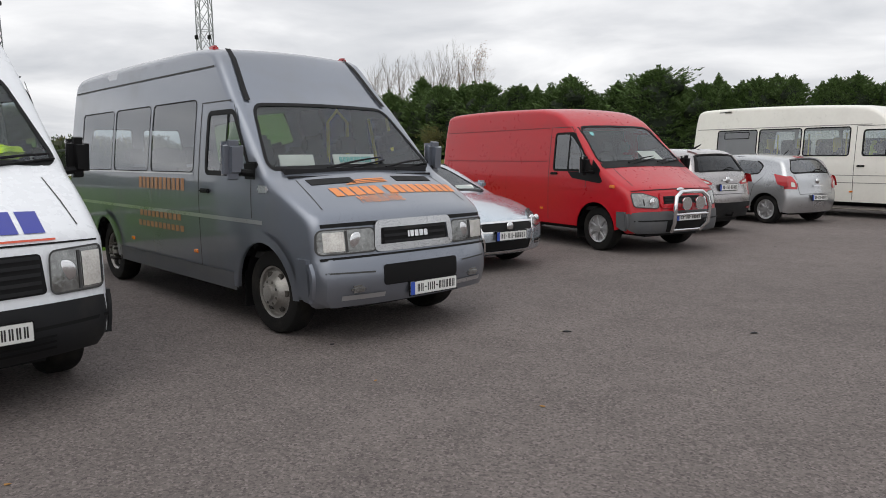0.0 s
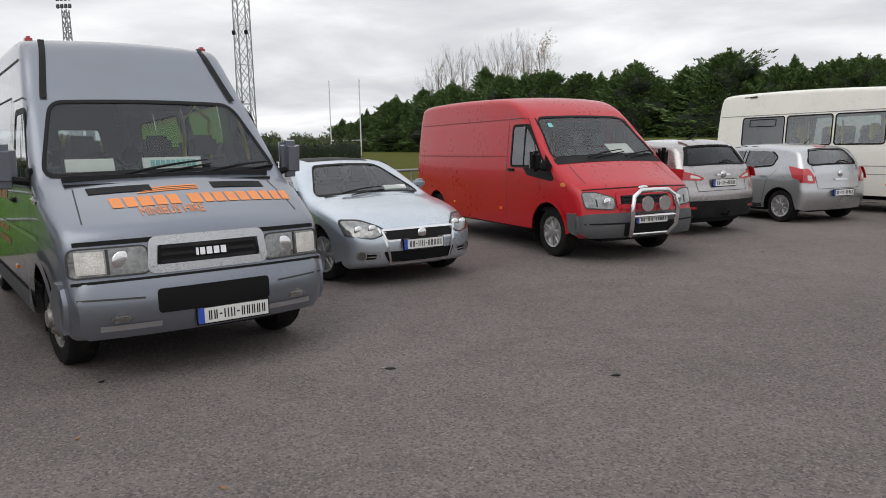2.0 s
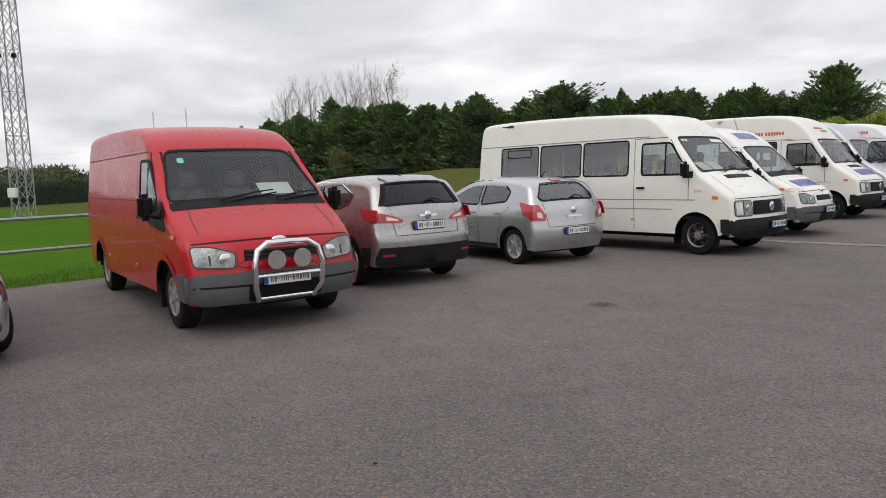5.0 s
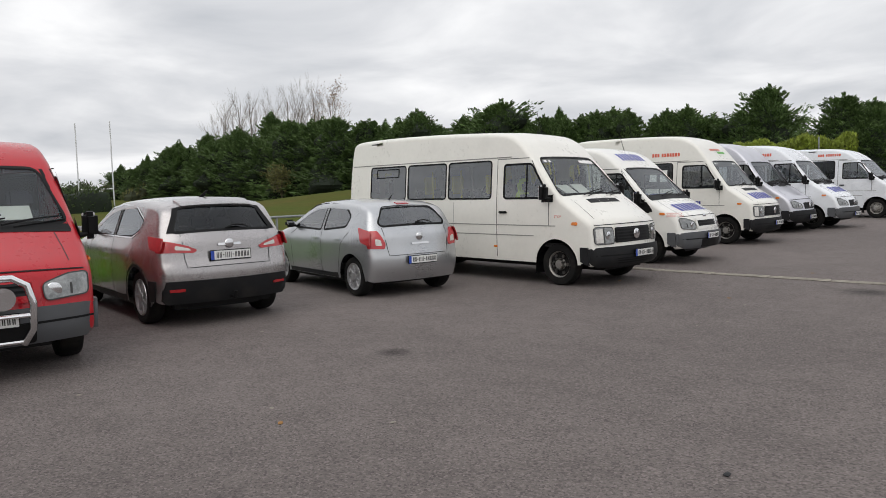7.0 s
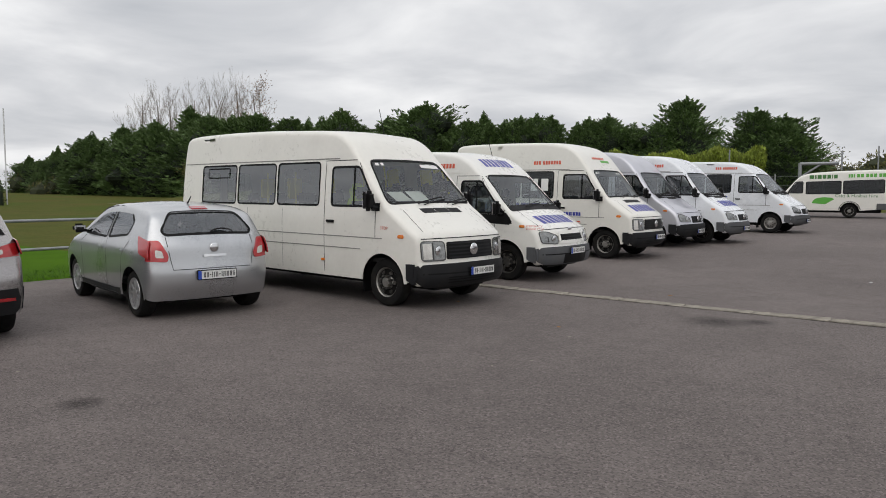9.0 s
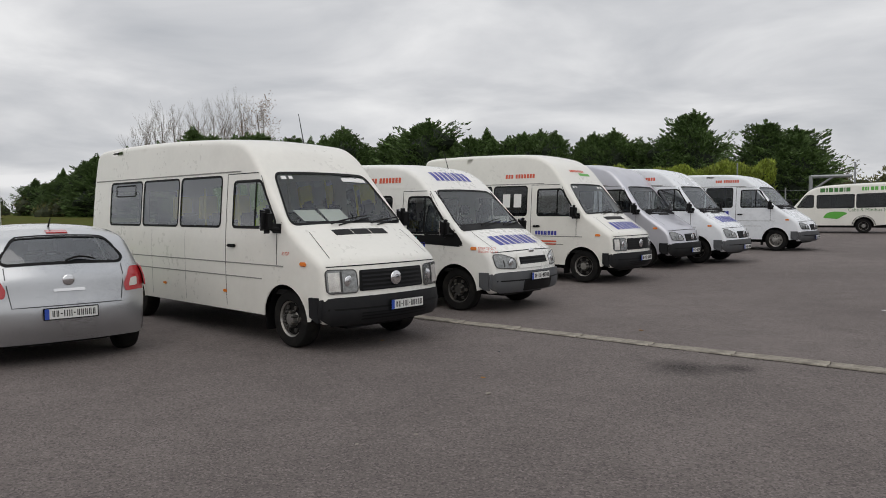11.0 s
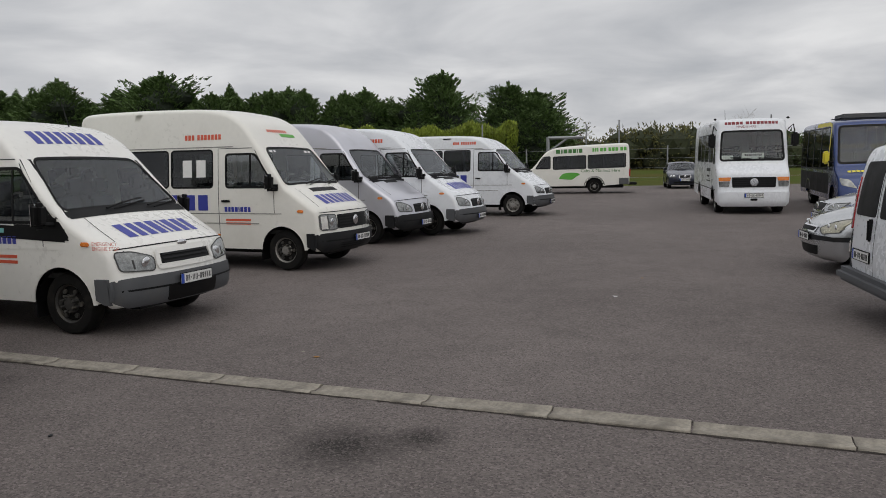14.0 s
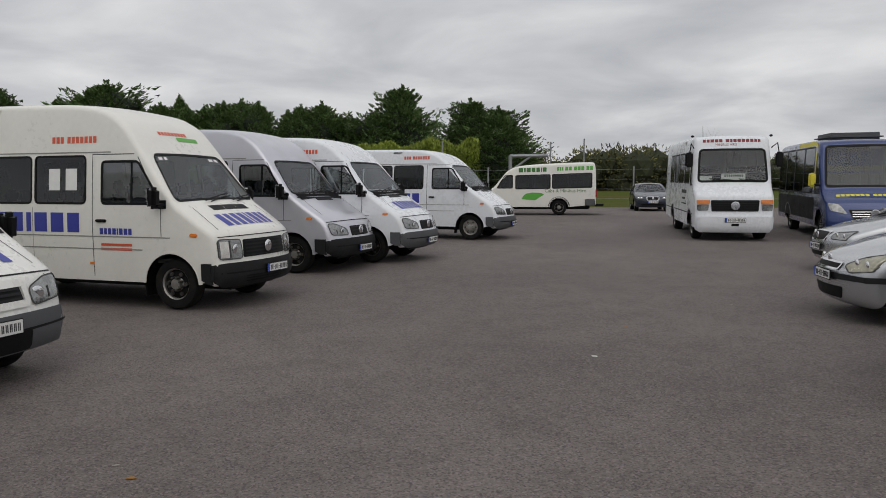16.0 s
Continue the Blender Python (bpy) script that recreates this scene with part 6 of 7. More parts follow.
b = part("bumper", bm, M["coolwhite"], r, "white painted bumper")
part("tow_slot", skin(sh, rounded(rect(-0.1, 0.1, 0.42, 0.48), 0.02), "F", 0.054, 0.004), M["black"], b)
g = part("grille", skin(sh, rounded([(-0.61, 0.80), (0.61, 0.80), (0.63, 1.10), (-0.63, 1.10)], 0.03), "F", 0.01, 0.02), M["black"], r, "black slatted grille")
bm = bmesh.new()
for i in range(5):
    line(sh, [(-0.58, 0.83 + 0.06 * i), (0.58, 0.83 + 0.06 * i)], "F", 0.018, 0.022, bm=bm)
part("slats", bm, M["plastic"], g)
c = sh.mapper("F")(0, 0.95, 0.03)
bm = bmesh.new()
lathe(bm, [(0.115, 0.0), (0.115, 0.02), (0.095, 0.022), (0.095, 0.006)], 0, 1, 24)
for a in (90, 210, 330):
    box(bm, 0, 0.105, 0.008, 0.02, -0.013, 0.013, 0, pose(0, 0, 0, 0, -a, 0))
bmesh.ops.transform(bm, matrix=pose(c.x, 0, c.z, 0, 0, -90), verts=bm.verts)
part("badge", bm, M["chrome"], g, "round chrome badge")
for s in (1, -1):
    h = part("headlight", skin(sh, rounded([(s * 0.70, 0.82), (s * 0.98, 0.82), (s * 0.99, 0.98), (s * 0.68, 0.98)], 0.03), "F", 0.012, 0.02), M["lamp"], r, "clear headlight")
    part("indicator", skin(sh, rounded([(s * 0.67, 0.99), (s * 0.99, 0.99), (s * 1.0, 1.10), (s * 0.65, 1.10)], 0.02), "F", 0.014, 0.02), M["orange"], r, "amber indicator")
    tb = bmesh.new()
    tube(tb, [(0.35, s * 1.0, 2.5), (0.55, s * 1.10, 2.62), (0.58, s * 1.15, 2.3)], 0.016, 6)
    a = part("mirror_arm", tb, M["black"], r)
    part("door_mirror", boxed(0.52, 0.64, s * 1.05, s * 1.25, 1.98, 2.38, 0.04), M["black"], r, "black arm-mounted mirror")
    part("roof_marker", boxed(0.12, 0.24, s * 0.98, s * 1.06, 2.80, 2.86, 0.02), M["black"], r)
word_blocks(sh, "F", -0.80, 2.66, [0.09, 0.09, 0.11, 0.1, 0.1, -0.05, 0.11, 0.07, 0.1, 0.1, 0.1, 0.1, 0.1, 0.08, 0.08], 0.085, M["darkredink"], r, "owner_name", "dark red lettering over the windscreen", 0.014)
word(sh, "F", "MINIBUS HIRE", -0.45, 2.56, 0.095, M["darkredink"], r, "lettering", "dark red lettering")
part("route_board", boxed(-0.01, 0.01, -0.28, 0.34, -0.09, 0.09, m=pose(0.44, 0, 1.72, 0, -10, 0)), M["paper"], r, "white route board behind the windscreen")
bm = bmesh.new()
for i in range(9):
    box(bm, 0.008, 0.014, -0.2 + i * 0.055, -0.16 + i * 0.055, -0.0, 0.055, m=pose(0.44, 0, 1.72, 0, -10, 0))
part("route_name", bm, M["ink"], r)
part("card", boxed(-0.01, 0.01, -0.92, -0.52, -0.06, 0.06, m=pose(0.46, 0, 1.68, 0, -10, 0)), M["paper"], r, "white card behind the windscreen")
pp = sh.mapper("F")(0, 0.56, 0.06)
number_plate(r, pp.x, 0, 0.57)
wiper(r, sh, 0.0, 1.62, -0.62, 1.68)
wiper(r, sh, 0.75, 1.60, 0.15, 1.66)
bm = bmesh.new()
for zz, a, bb, w in ((1.3, -1.6, -0.6, 0.1), (1.1, -1.5, -0.8, 0.06), (0.95, -1.6, -0.6, 0.04)):
    line(sh, [(a, zz), (bb, zz)], -1, w, 0.004, bm=bm)
part("side_lettering", bm, M["seam"], r, "grey lettering bars on the flank")
part("rubbing_strip", line(sh, [(-5.7, 0.72), (0.5, 0.72)], -1, 0.03, 0.006), M["seam"], r)
aerial(r, sh, 0.0, -0.75, 0.3)

# dark blue coach with yellow trim
CP = [(0.78, 0.24), (0.92, 0.28), (0.98, 0.42), (0.98, 0.60), (0.94, 0.72), (0.86, 0.95), (0.72, 1.10), (0.42, 1.24), (0.22, 1.36), (0.14, 1.42), (-0.30, 2.28), (-0.36, 2.5), (-0.46, 2.66), (-0.7, 2.74), (-2.0, 2.76), (-5.8, 2.76), (-6.05, 2.68), (-6.12, 2.2), (-6.15, 1.2), (-6.16, 0.5), (-6.1, 0.34)]
screen = rounded([(-0.98, 1.46), (0.98, 1.46), (0.94, 2.54), (-0.94, 2.54)], 0.1)
r, sh = bus("blue_coach", "dark blue small coach with black glass and yellow trim", 33.4, 22.4, -138, CP, 1.10, 4.2, M["navy"], screen,
            [[(-0.62, 1.25), (-0.02, 1.25), (-0.32, 2.2), (-0.62, 2.4)]] + [[(-0.85 - 1.3 * i - 1.22, 1.25), (-0.85 - 1.3 * i, 1.25), (-0.85 - 1.3 * i, 2.52), (-2.07 - 1.3 * i, 2.52)] for i in range(4)], bow=0.16)
for s in (1, -1):
    bm = line(sh, [(-0.70, 1.35), (-0.66, 2.0), (-0.62, 2.56), (-0.9, 2.62), (-3.0, 2.62)], s, 0.12, 0.006)
    part("yellow_trim", bm, M["yellow"], r, "yellow trim band")
    part("black_flank", line(sh, [(-5.9, 0.82), (-0.62, 0.82)], s, 0.62, 0.004), M["black"], r, "gloss black lower flank")
    h = part("headlight", skin(sh, rounded([(s * 0.62, 0.74), (s * 1.02, 0.84), (s * 1.06, 1.06), (s * 0.80, 1.0)], 0.05), "F", 0.012, 0.02), M["lamp"], r, "swept clear headlight")
    mirror(r, -0.05, s * 1.06, 1.62, s, M["yellow"], 0.42, 0.2, 0.12, "yellow-backed mirror")
g = part("grille", skin(sh, rounded([(-0.50, 0.62), (0.50, 0.62), (0.60, 0.86), (-0.60, 0.86)], 0.04), "F", 0.012, 0.02), M["black"], r, "black grille with chrome bars")
bm = bmesh.new()
for zz in (0.68, 0.74, 0.80):
    line(sh, [(-0.52, zz), (0.52, zz)], "F", 0.02, 0.026, bm=bm)
part("bars", bm, M["chrome"], g)
c = sh.mapper("F")(0, 0.75, 0.04)
bm = bmesh.new()
lathe(bm, [(0.11, 0.0), (0.11, 0.02), (0.09, 0.022), (0.09, 0.006)], 0, 1, 24)
for a in (90, 210, 330):
    box(bm, 0, 0.10, 0.008, 0.02, -0.012, 0.012, 0, pose(0, 0, 0, 0, -a, 0))
bmesh.ops.transform(bm, matrix=pose(c.x, 0, c.z, 0, 0, -90), verts=bm.verts)
part("badge", bm, M["chrome"], g, "round chrome badge")
part("air_conditioner", boxed(-2.8, -1.1, -0.72, 0.72, 2.70, 2.93, 0.1), M["greyplastic"], r, "grey roof air conditioner")
word_blocks(sh, "F", -0.8, 1.20, [0.1] * 7 + [-0.05] + [0.1] * 7, 0.05, M["yellow"], r, "owner_name", "yellow lettering on the bonnet", 0.015)
number_plate(r, sh.mapper("F")(0, 0.48, 0.03).x, 0, 0.48)

# white minibus with green lettering, broadside
MP = [(0.66, 0.30), (0.78, 0.34), (0.80, 0.55), (0.76, 0.85), (0.62, 1.02), (0.10, 1.22), (-0.02, 1.30), (-0.52, 1.92), (-0.72, 2.10), (-1.1, 2.24), (-2.0, 2.32), (-4.4, 2.40), (-4.55, 2.34), (-4.60, 2.0), (-4.62, 1.0), (-4.60, 0.45)]
screen = rounded([(-0.80, 1.36), (0.80, 1.36), (0.72, 1.88), (-0.72, 1.88)], 0.08)
r, sh = bus("white_minibus", "white minibus with a dark window band and green lettering", 36.45, 36.25, 138, MP, 1.0, 2.95, M["cream"], screen,
            [[(-0.85, 1.22), (-0.15, 1.22), (-0.50, 1.78), (-0.85, 1.80)], [(-2.55, 1.20), (-1.0, 1.18), (-1.0, 1.78), (-2.55, 1.82)], [(-4.40, 1.24), (-2.65, 1.20), (-2.65, 1.82), (-4.40, 1.88)]], r=0.34, wx=-2.95, side=1, bow=0.12, tumble=0.1)
word_blocks(sh, 1, -1.12, 1.93, [0.22, 0.08, 0.2, 0.18, 0.18, 0.05, 0.18], 0.19, M["darkgreenink"], r, "owner_name", "dark green lettering along the roof", 0.03, 0, -1, 0.02)
word_blocks(sh, 1, -2.85, 1.99, [0.09, 0.09, 0.07, -0.03, 0.14, 0.14, -0.05, 0.14, 0.14, 0.14, -0.05, 0.14, 0.14], 0.17, M["greenink"], r, "contact_number", "bright green contact number", 0.02, 0, -1, 0.02)
word(sh, 1, "Cabs & Minibus Hire", -2.3, 1.02, 0.22, M["darkgreenink"], r, "lettering", "dark green lettering", flipx=-1)
part("logo", skin(sh, rounded([(-1.25, 0.72), (-1.9, 0.66), (-2.1, 0.82), (-2.3, 0.92), (-2.15, 1.0), (-1.75, 1.02), (-1.45, 0.96), (-1.35, 0.86)], 0.1), 1, 0.004), M["greenink"], r, "bright green logo shape")
part("step_box", boxed(-4.55, -4.1, 0.9, 1.03, 0.42, 0.72, 0.02), M["greyplastic"], r)
part("tail_lamp", boxed(-4.63, -4.56, 0.84, 0.96, 0.8, 1.15, 0.02), M["redlamp"], r)
part("rear_step", boxed(-4.95, -4.55, -0.6, 0.6, 0.38, 0.5, 0.02), M["black"], r)
part("wheel_arch_trim", line(sh, [(-2.95 + 0.46 * math.cos(a), 0.34 + 0.46 * math.sin(a)) for a in [0.1 + 0.147 * i for i in range(21)]], 1, 0.06, 0.012, False, None, 5), M["black"], r)

# white van with its back to the yard
TP = [(0.74, 0.24), (0.88, 0.27), (0.93, 0.40), (0.90, 0.64), (0.80, 0.95), (0.38, 1.10), (0.0, 1.24), (-0.62, 1.70), (-1.10, 1.92), (-1.6, 1.96), (-3.6, 1.95), (-3.80, 1.88), (-3.90, 1.5), (-3.96, 1.0), (-3.98, 0.6), (-3.94, 0.36)]
screen = rounded([(-0.80, 1.30), (0.80, 1.30), (0.72, 1.66), (-0.72, 1.66)], 0.08)
r, sh = bus("white_van", "white van with tall tail lamps and a grey rear bumper", 20.92, 14.54, -43, TP, 0.95, 3.1, M["coolwhite"], screen,
            [[(-0.95, 1.15), (-0.2, 1.15), (-0.60, 1.65), (-0.95, 1.66)]], r=0.33, wx=-3.98, side=1)
for s in (1, -1):
    t = part("tail_lamp", skin(sh, rounded(rect(s * 0.86 - 0.06, s * 0.86 + 0.06, 0.95, 1.55), 0.03), "R", 0.015, 0.02), M["redlamp"], r, "tall red tail lamp")
    part("lower_lamp", skin(sh, rounded(rect(s * 0.86 - 0.06, s * 0.86 + 0.06, 0.66, 0.80), 0.02), "R", 0.018, 0.02), M["clearlamp"], r)
    part("corner_trim", skin(sh, rect(s * 0.86 - 0.07, s * 0.86 + 0.07, 0.48, 0.94), "R", 0.008, 0.01), M["plastic"], r)
    part("rear_window", skin(sh, rounded([(s * 0.06, 1.12), (s * 0.74, 1.12), (s * 0.70, 1.72), (s * 0.06, 1.72)], 0.06), "R", 0.006, 0.006), M["black"], r, "dark rear door window")
part("rear_bumper", boxed(-4.08, -3.85, -0.93, 0.93, 0.34, 0.50, 0.05), M["greyplastic"], r, "grey rear bumper")
part("door_seam", line(sh, [(0.02, 0.5), (0.02, 1.85)], "R", 0.014), M["seam"], r)
part("door_handle", boxed(-4.0, -3.93, 0.12, 0.17, 0.86, 1.1, 0.015), M["black"], r, "black door handle")
number_plate(r, -3.99, 0.36, 0.68, back=True)


# ---- drain: a line of concrete channel stones across the yard ----
drain = new("drain")
tagged(drain, "line of pale concrete drain channel stones", "drain", kind="structure")
da = math.atan2(12.78 - 15.71, 16.28 - 13.89)
proto = []
for v in range(4):
    rnd = random.Random(v)
    bm = bmesh.new()
    # a shallow dished stone: rounded lips, a hollow between them
    rows = []
    for i in range(13):
        x = -0.4675 + 0.935 * i / 12
        rows.append([bm.verts.new((x, y + rnd.uniform(-0.003, 0.003), z + rnd.uniform(-0.0015, 0.0015))) for y, z in ((-0.108, -0.08), (-0.108, 0.010), (-0.098, 0.020), (-0.075, 0.021), (-0.03, 0.009), (0.03, 0.009), (0.075, 0.021), (0.098, 0.020), (0.108, 0.010), (0.108, -0.08))])
    for i in range(12):
        for j in range(9):
            bm.faces.new((rows[i][j], rows[i][j + 1], rows[i + 1][j + 1], rows[i + 1][j]))
    bm.faces.new(rows[0][::-1])
    bm.faces.new(rows[-1])
    bmesh.ops.recalc_face_normals(bm, faces=bm.faces)
    for w in bm.verts:
        w.co += Vector((rnd.uniform(-1, 1), rnd.uniform(-1, 1), rnd.uniform(-1, 1))) * 0.002
    me = bpy.data.meshes.new("drain_stone")
    bm.to_mesh(me)
    bm.free()
    me.materials.append(M["concrete"])
    proto.append(me)
rnd = random.Random(5)
for i in range(-9, 22):
    o = new("drain_stone", proto[rnd.randrange(4)])
    x, y = 13.89 + math.cos(da) * (i + 0.5) * 0.948, 15.71 + math.sin(da) * (i + 0.5) * 0.948
    o.matrix_world = pose(x, y, rnd.uniform(-0.006, 0.004) + gz(x, y), rnd.uniform(-1, 1), rnd.uniform(-0.6, 0.6), math.degrees(da) + rnd.uniform(-0.6, 0.6))
    o.parent = drain


# crumbled dark edge of the asphalt along both sides of the stones
for side in (1, -1):
    bm = bmesh.new()
    rows = []
    for i in range(-360, 840):
        t = i * 0.025
        w0, w1 = 0.10, 0.128 + 0.03 * noise.noise((t * 3.1, side, 0)) + 0.018 * noise.noise((t * 17, side, 4))
        row = []
        for w, dz in ((w0, 0.004), (w1, 0.004)):
            x, y = 13.89 + math.cos(da) * t - math.sin(da) * w * side, 15.71 + math.sin(da) * t + math.cos(da) * w * side
            row.append(bm.verts.new((x, y, gz(x, y) + dz)))
        rows.append(row)
    for p0, p1 in zip(rows, rows[1:]):
        bm.faces.new((p0[0], p1[0], p1[1], p0[1]) if side < 0 else (p0[1], p1[1], p1[0], p0[0]))
    part("dirt_seam", bm, M["earth"], drain)


# ---- railing, masts, goal posts, hoop, fences ----
railing = tagged(new("railing"), "galvanised two-bar railing along the pitch", "railing")
for i in range(27):
    x, y = edge(-22 + i * 2.4, 0.7)
    part("post", tubed([(x, y, -0.1), (x, y, 1.08)], 0.028, 8), M["galv"], railing)
for z in (0.52, 1.06):
    a, b = edge(-22, 0.7), edge(-22 + 26 * 2.4, 0.7)
    part("rail", tubed([(a[0], a[1], z), (b[0], b[1], z)], 0.03, 8), M["galv"], railing)


def lattice(root, x, y, h, w0, w1, n, r, name):
    legs = []
    for sx, sy in ((1, 1), (-1, 1), (-1, -1), (1, -1)):
        a, b = (x + sx * w0 / 2, y + sy * w0 / 2, 0), (x + sx * w1 / 2, y + sy * w1 / 2, h)
        legs.append((Vector(a), Vector(b)))
        part("leg", tubed([a, b], r, 6), M["galv"], root)
    for k in range(4):
        bm = bmesh.new()
        (a0, a1), (b0, b1) = legs[k], legs[(k + 1) % 4]
        for i in range(n):
            p, q = a0.lerp(a1, i / n), b0.lerp(b1, (i + 1) / n)
            p2, q2 = b0.lerp(b1, i / n), a0.lerp(a1, (i + 1) / n)
            tube(bm, [p, q], r * 0.55, 4)
            tube(bm, [p2, q2], r * 0.55, 4)
            if i % 2 == 0:
                tube(bm, [p, p2], r * 0.5, 4)
        part("bracing", bm, M["galv"], root)


mast = tagged(new("lattice_mast"), "tall galvanised lattice mast standing on the pitch side", "mast")
lattice(mast, -12.2, 39.1, 22, 0.74, 0.52, 22, 0.034, "mast")
for s in (1, -1):
    part("collar", boxed(-12.2 + s * 0.33 - 0.08, -12.2 + s * 0.33 + 0.08, 38.66, 38.84, 7.5, 7.72, 0.03), M["black"], mast)
part("control_box", boxed(-12.5, -12.1, 38.3, 38.5, 1.15, 1.6, 0.03), M["board"], mast, "white control box")
far = tagged(new("floodlight_mast"), "distant floodlight mast with a cluster of lamps", "mast")
fx, fy = 1.51 - 0.528 * 80, 1.0 + 0.849 * 80
lattice(far, fx, fy, 15.2, 0.9, 0.45, 16, 0.05, "mast")
for i in range(4):
    for j in range(2):
        part("lamp", boxed(fx - 0.75 + i * 0.4, fx - 0.45 + i * 0.4, fy - 0.3, fy - 0.1, 15.3 + j * 0.7, 15.7 + j * 0.7, 0.05), M["greyplastic"], far)
goal = tagged(new("goal_posts"), "tall white goal posts on the pitch", "goal")
ga, gb = (-17.5, 77.0), (-14.0, 75.6)
for px, py in (ga, gb):
    part("post", tubed([(px, py, 0), (px, py, 8.6)], 0.06, 8), M["board"], goal)
part("crossbar", tubed([(*ga, 2.4), (*gb, 2.4)], 0.055, 8), M["board"], goal)
hoop = tagged(new("basketball_hoop"), "grey steel basketball hoop frame seen from behind", "hoop")
hx, hy = 38.5, 42.4
part("post", tubed([(hx, hy, 0), (hx, hy, 3.35)], 0.1, 8), M["galv"], hoop)
part("arm", tubed([(hx, hy, 3.3), (hx + 1.5, hy - 1.3, 3.3)], 0.09, 8), M["galv"], hoop)
part("brace", tubed([(hx, hy, 2.5), (hx + 0.8, hy - 0.7, 3.25)], 0.06, 8), M["galv"], hoop)
part("backboard", boxed(-0.04, 0.04, -0.7, 0.7, -0.5, 0.6, 0.02, pose(hx + 1.6, hy - 1.4, 3.4, 0, 0, -41)), M["galv"], hoop)
for i, (d0, off, w) in enumerate(((64, -0.468, 2.7), (62, -0.518, 2.0))):
    b = tagged(new("advertising_board"), "low white board along the far side of the pitch", "board")
    c = math.sqrt(1 - off * off)
    part("panel", boxed(-w / 2, w / 2, -0.04, 0.04, 0.05, 0.40, 0.02, pose(3.47 + off * d0, 2.4 + c * d0, 0.05, 0, 0, math.degrees(math.asin(-off)))), M["board"], b)
    for s in (-1, 1):
        part("leg", boxed(s * w * 0.4 - 0.04, s * w * 0.4 + 0.04, 0.05, 0.1, 0, 0.38, 0, pose(3.47 + off * d0, 2.4 + c * d0, 0.0, 0, 0, math.degrees(math.asin(-off)))), M["galv"], b)

# far side of the yard: grass verge and a wire fence
VX, VY, VA = 47.3, 41.7, radians(134)


def verge(u, v):
    return VX + u * math.cos(VA) + v * math.sin(VA), VY + u * math.sin(VA) - v * math.cos(VA)


bm = bmesh.new()
g = [[bm.verts.new((*verge(u, v), 0.42 + (0.02 * noise.noise((u, v, 3)) if v > 0.2 else -0.04) + max(v - 6, 0) * 0.018 * (v < 90) + (1.5 if v >= 90 else 0))) for v in (0, 0.3, 1, 3, 8, 16, 30, 60, 90, 400, 1500)] for u in steps((-900, -60, 6), (-60, 40, 60), (40, 120, 6))]
for i in range(len(g) - 1):
    for j in range(10):
        bm.faces.new((g[i][j], g[i + 1][j], g[i + 1][j + 1], g[i][j + 1]))
bmesh.ops.recalc_face_normals(bm, faces=bm.faces)
tagged(obj("verge", bm, M["field"]), "green grass beyond the yard", "grass", kind="structure")
fence = tagged(new("wire_fence"), "weathered posts of a tall wire fence", "fence")
for i in range(16):
    x, y = verge(-24 + i * 3.0, 1.2)
    part("post", tubed([(x, y, 0.3), (x, y, 2.9 if i % 3 else 4.6)], 0.05, 6), M["galv"], fence)
for z in (0.9, 1.5, 2.1, 2.7):
    a, b = verge(-24, 1.2), verge(21, 1.2)
    part("wire", tubed([(*a, z), (*b, z)], 0.008, 4), M["galv"], fence)


# ---- trees ----
class Soup:
    """Gathers loose faces quickly."""

    def __init__(self):
        self.v, self.f, self.m = [], [], []

    def add(self, vs, fs, m=0):
        k = len(self.v)
        self.v += vs
        self.f += [tuple(k + i for i in f) for f in fs]
        self.m += [m] * len(fs)

    def mesh(self, name, mats):
        me = bpy.data.meshes.new(name)
        me.from_pydata([tuple(p) for p in self.v], [], self.f)
        for m in mats:
            me.materials.append(m)
        me.polygons.foreach_set("material_index", self.m)
        me.update()
        return me


def leaf_quads(soup, pts, size, rnd, up=0.35):
    """Small leaf blades, each a folded pair of triangles."""
    for p, d in pts:
        d = d.normalized()
        a = d.cross(Vector((rnd.uniform(-1, 1), rnd.uniform(-1, 1), rnd.uniform(-1, 1)))).normalized()
        s = size * rnd.uniform(0.6, 1.5)
        soup.add([p - a * (s * 0.32), p + d * s, p + a * (s * 0.32), p + d * (s * 0.4) + d.cross(a) * (s * 0.2)], [(0, 3, 1), (3, 2, 1)])


_b = bmesh.new()
bmesh.ops.create_icosphere(_b, subdivisions=1, radius=1.0)
BALL_V, BALL_F = [v.co.copy() for v in _b.verts], [tuple(v.index for v in f.verts) for f in _b.faces]
_b.free()


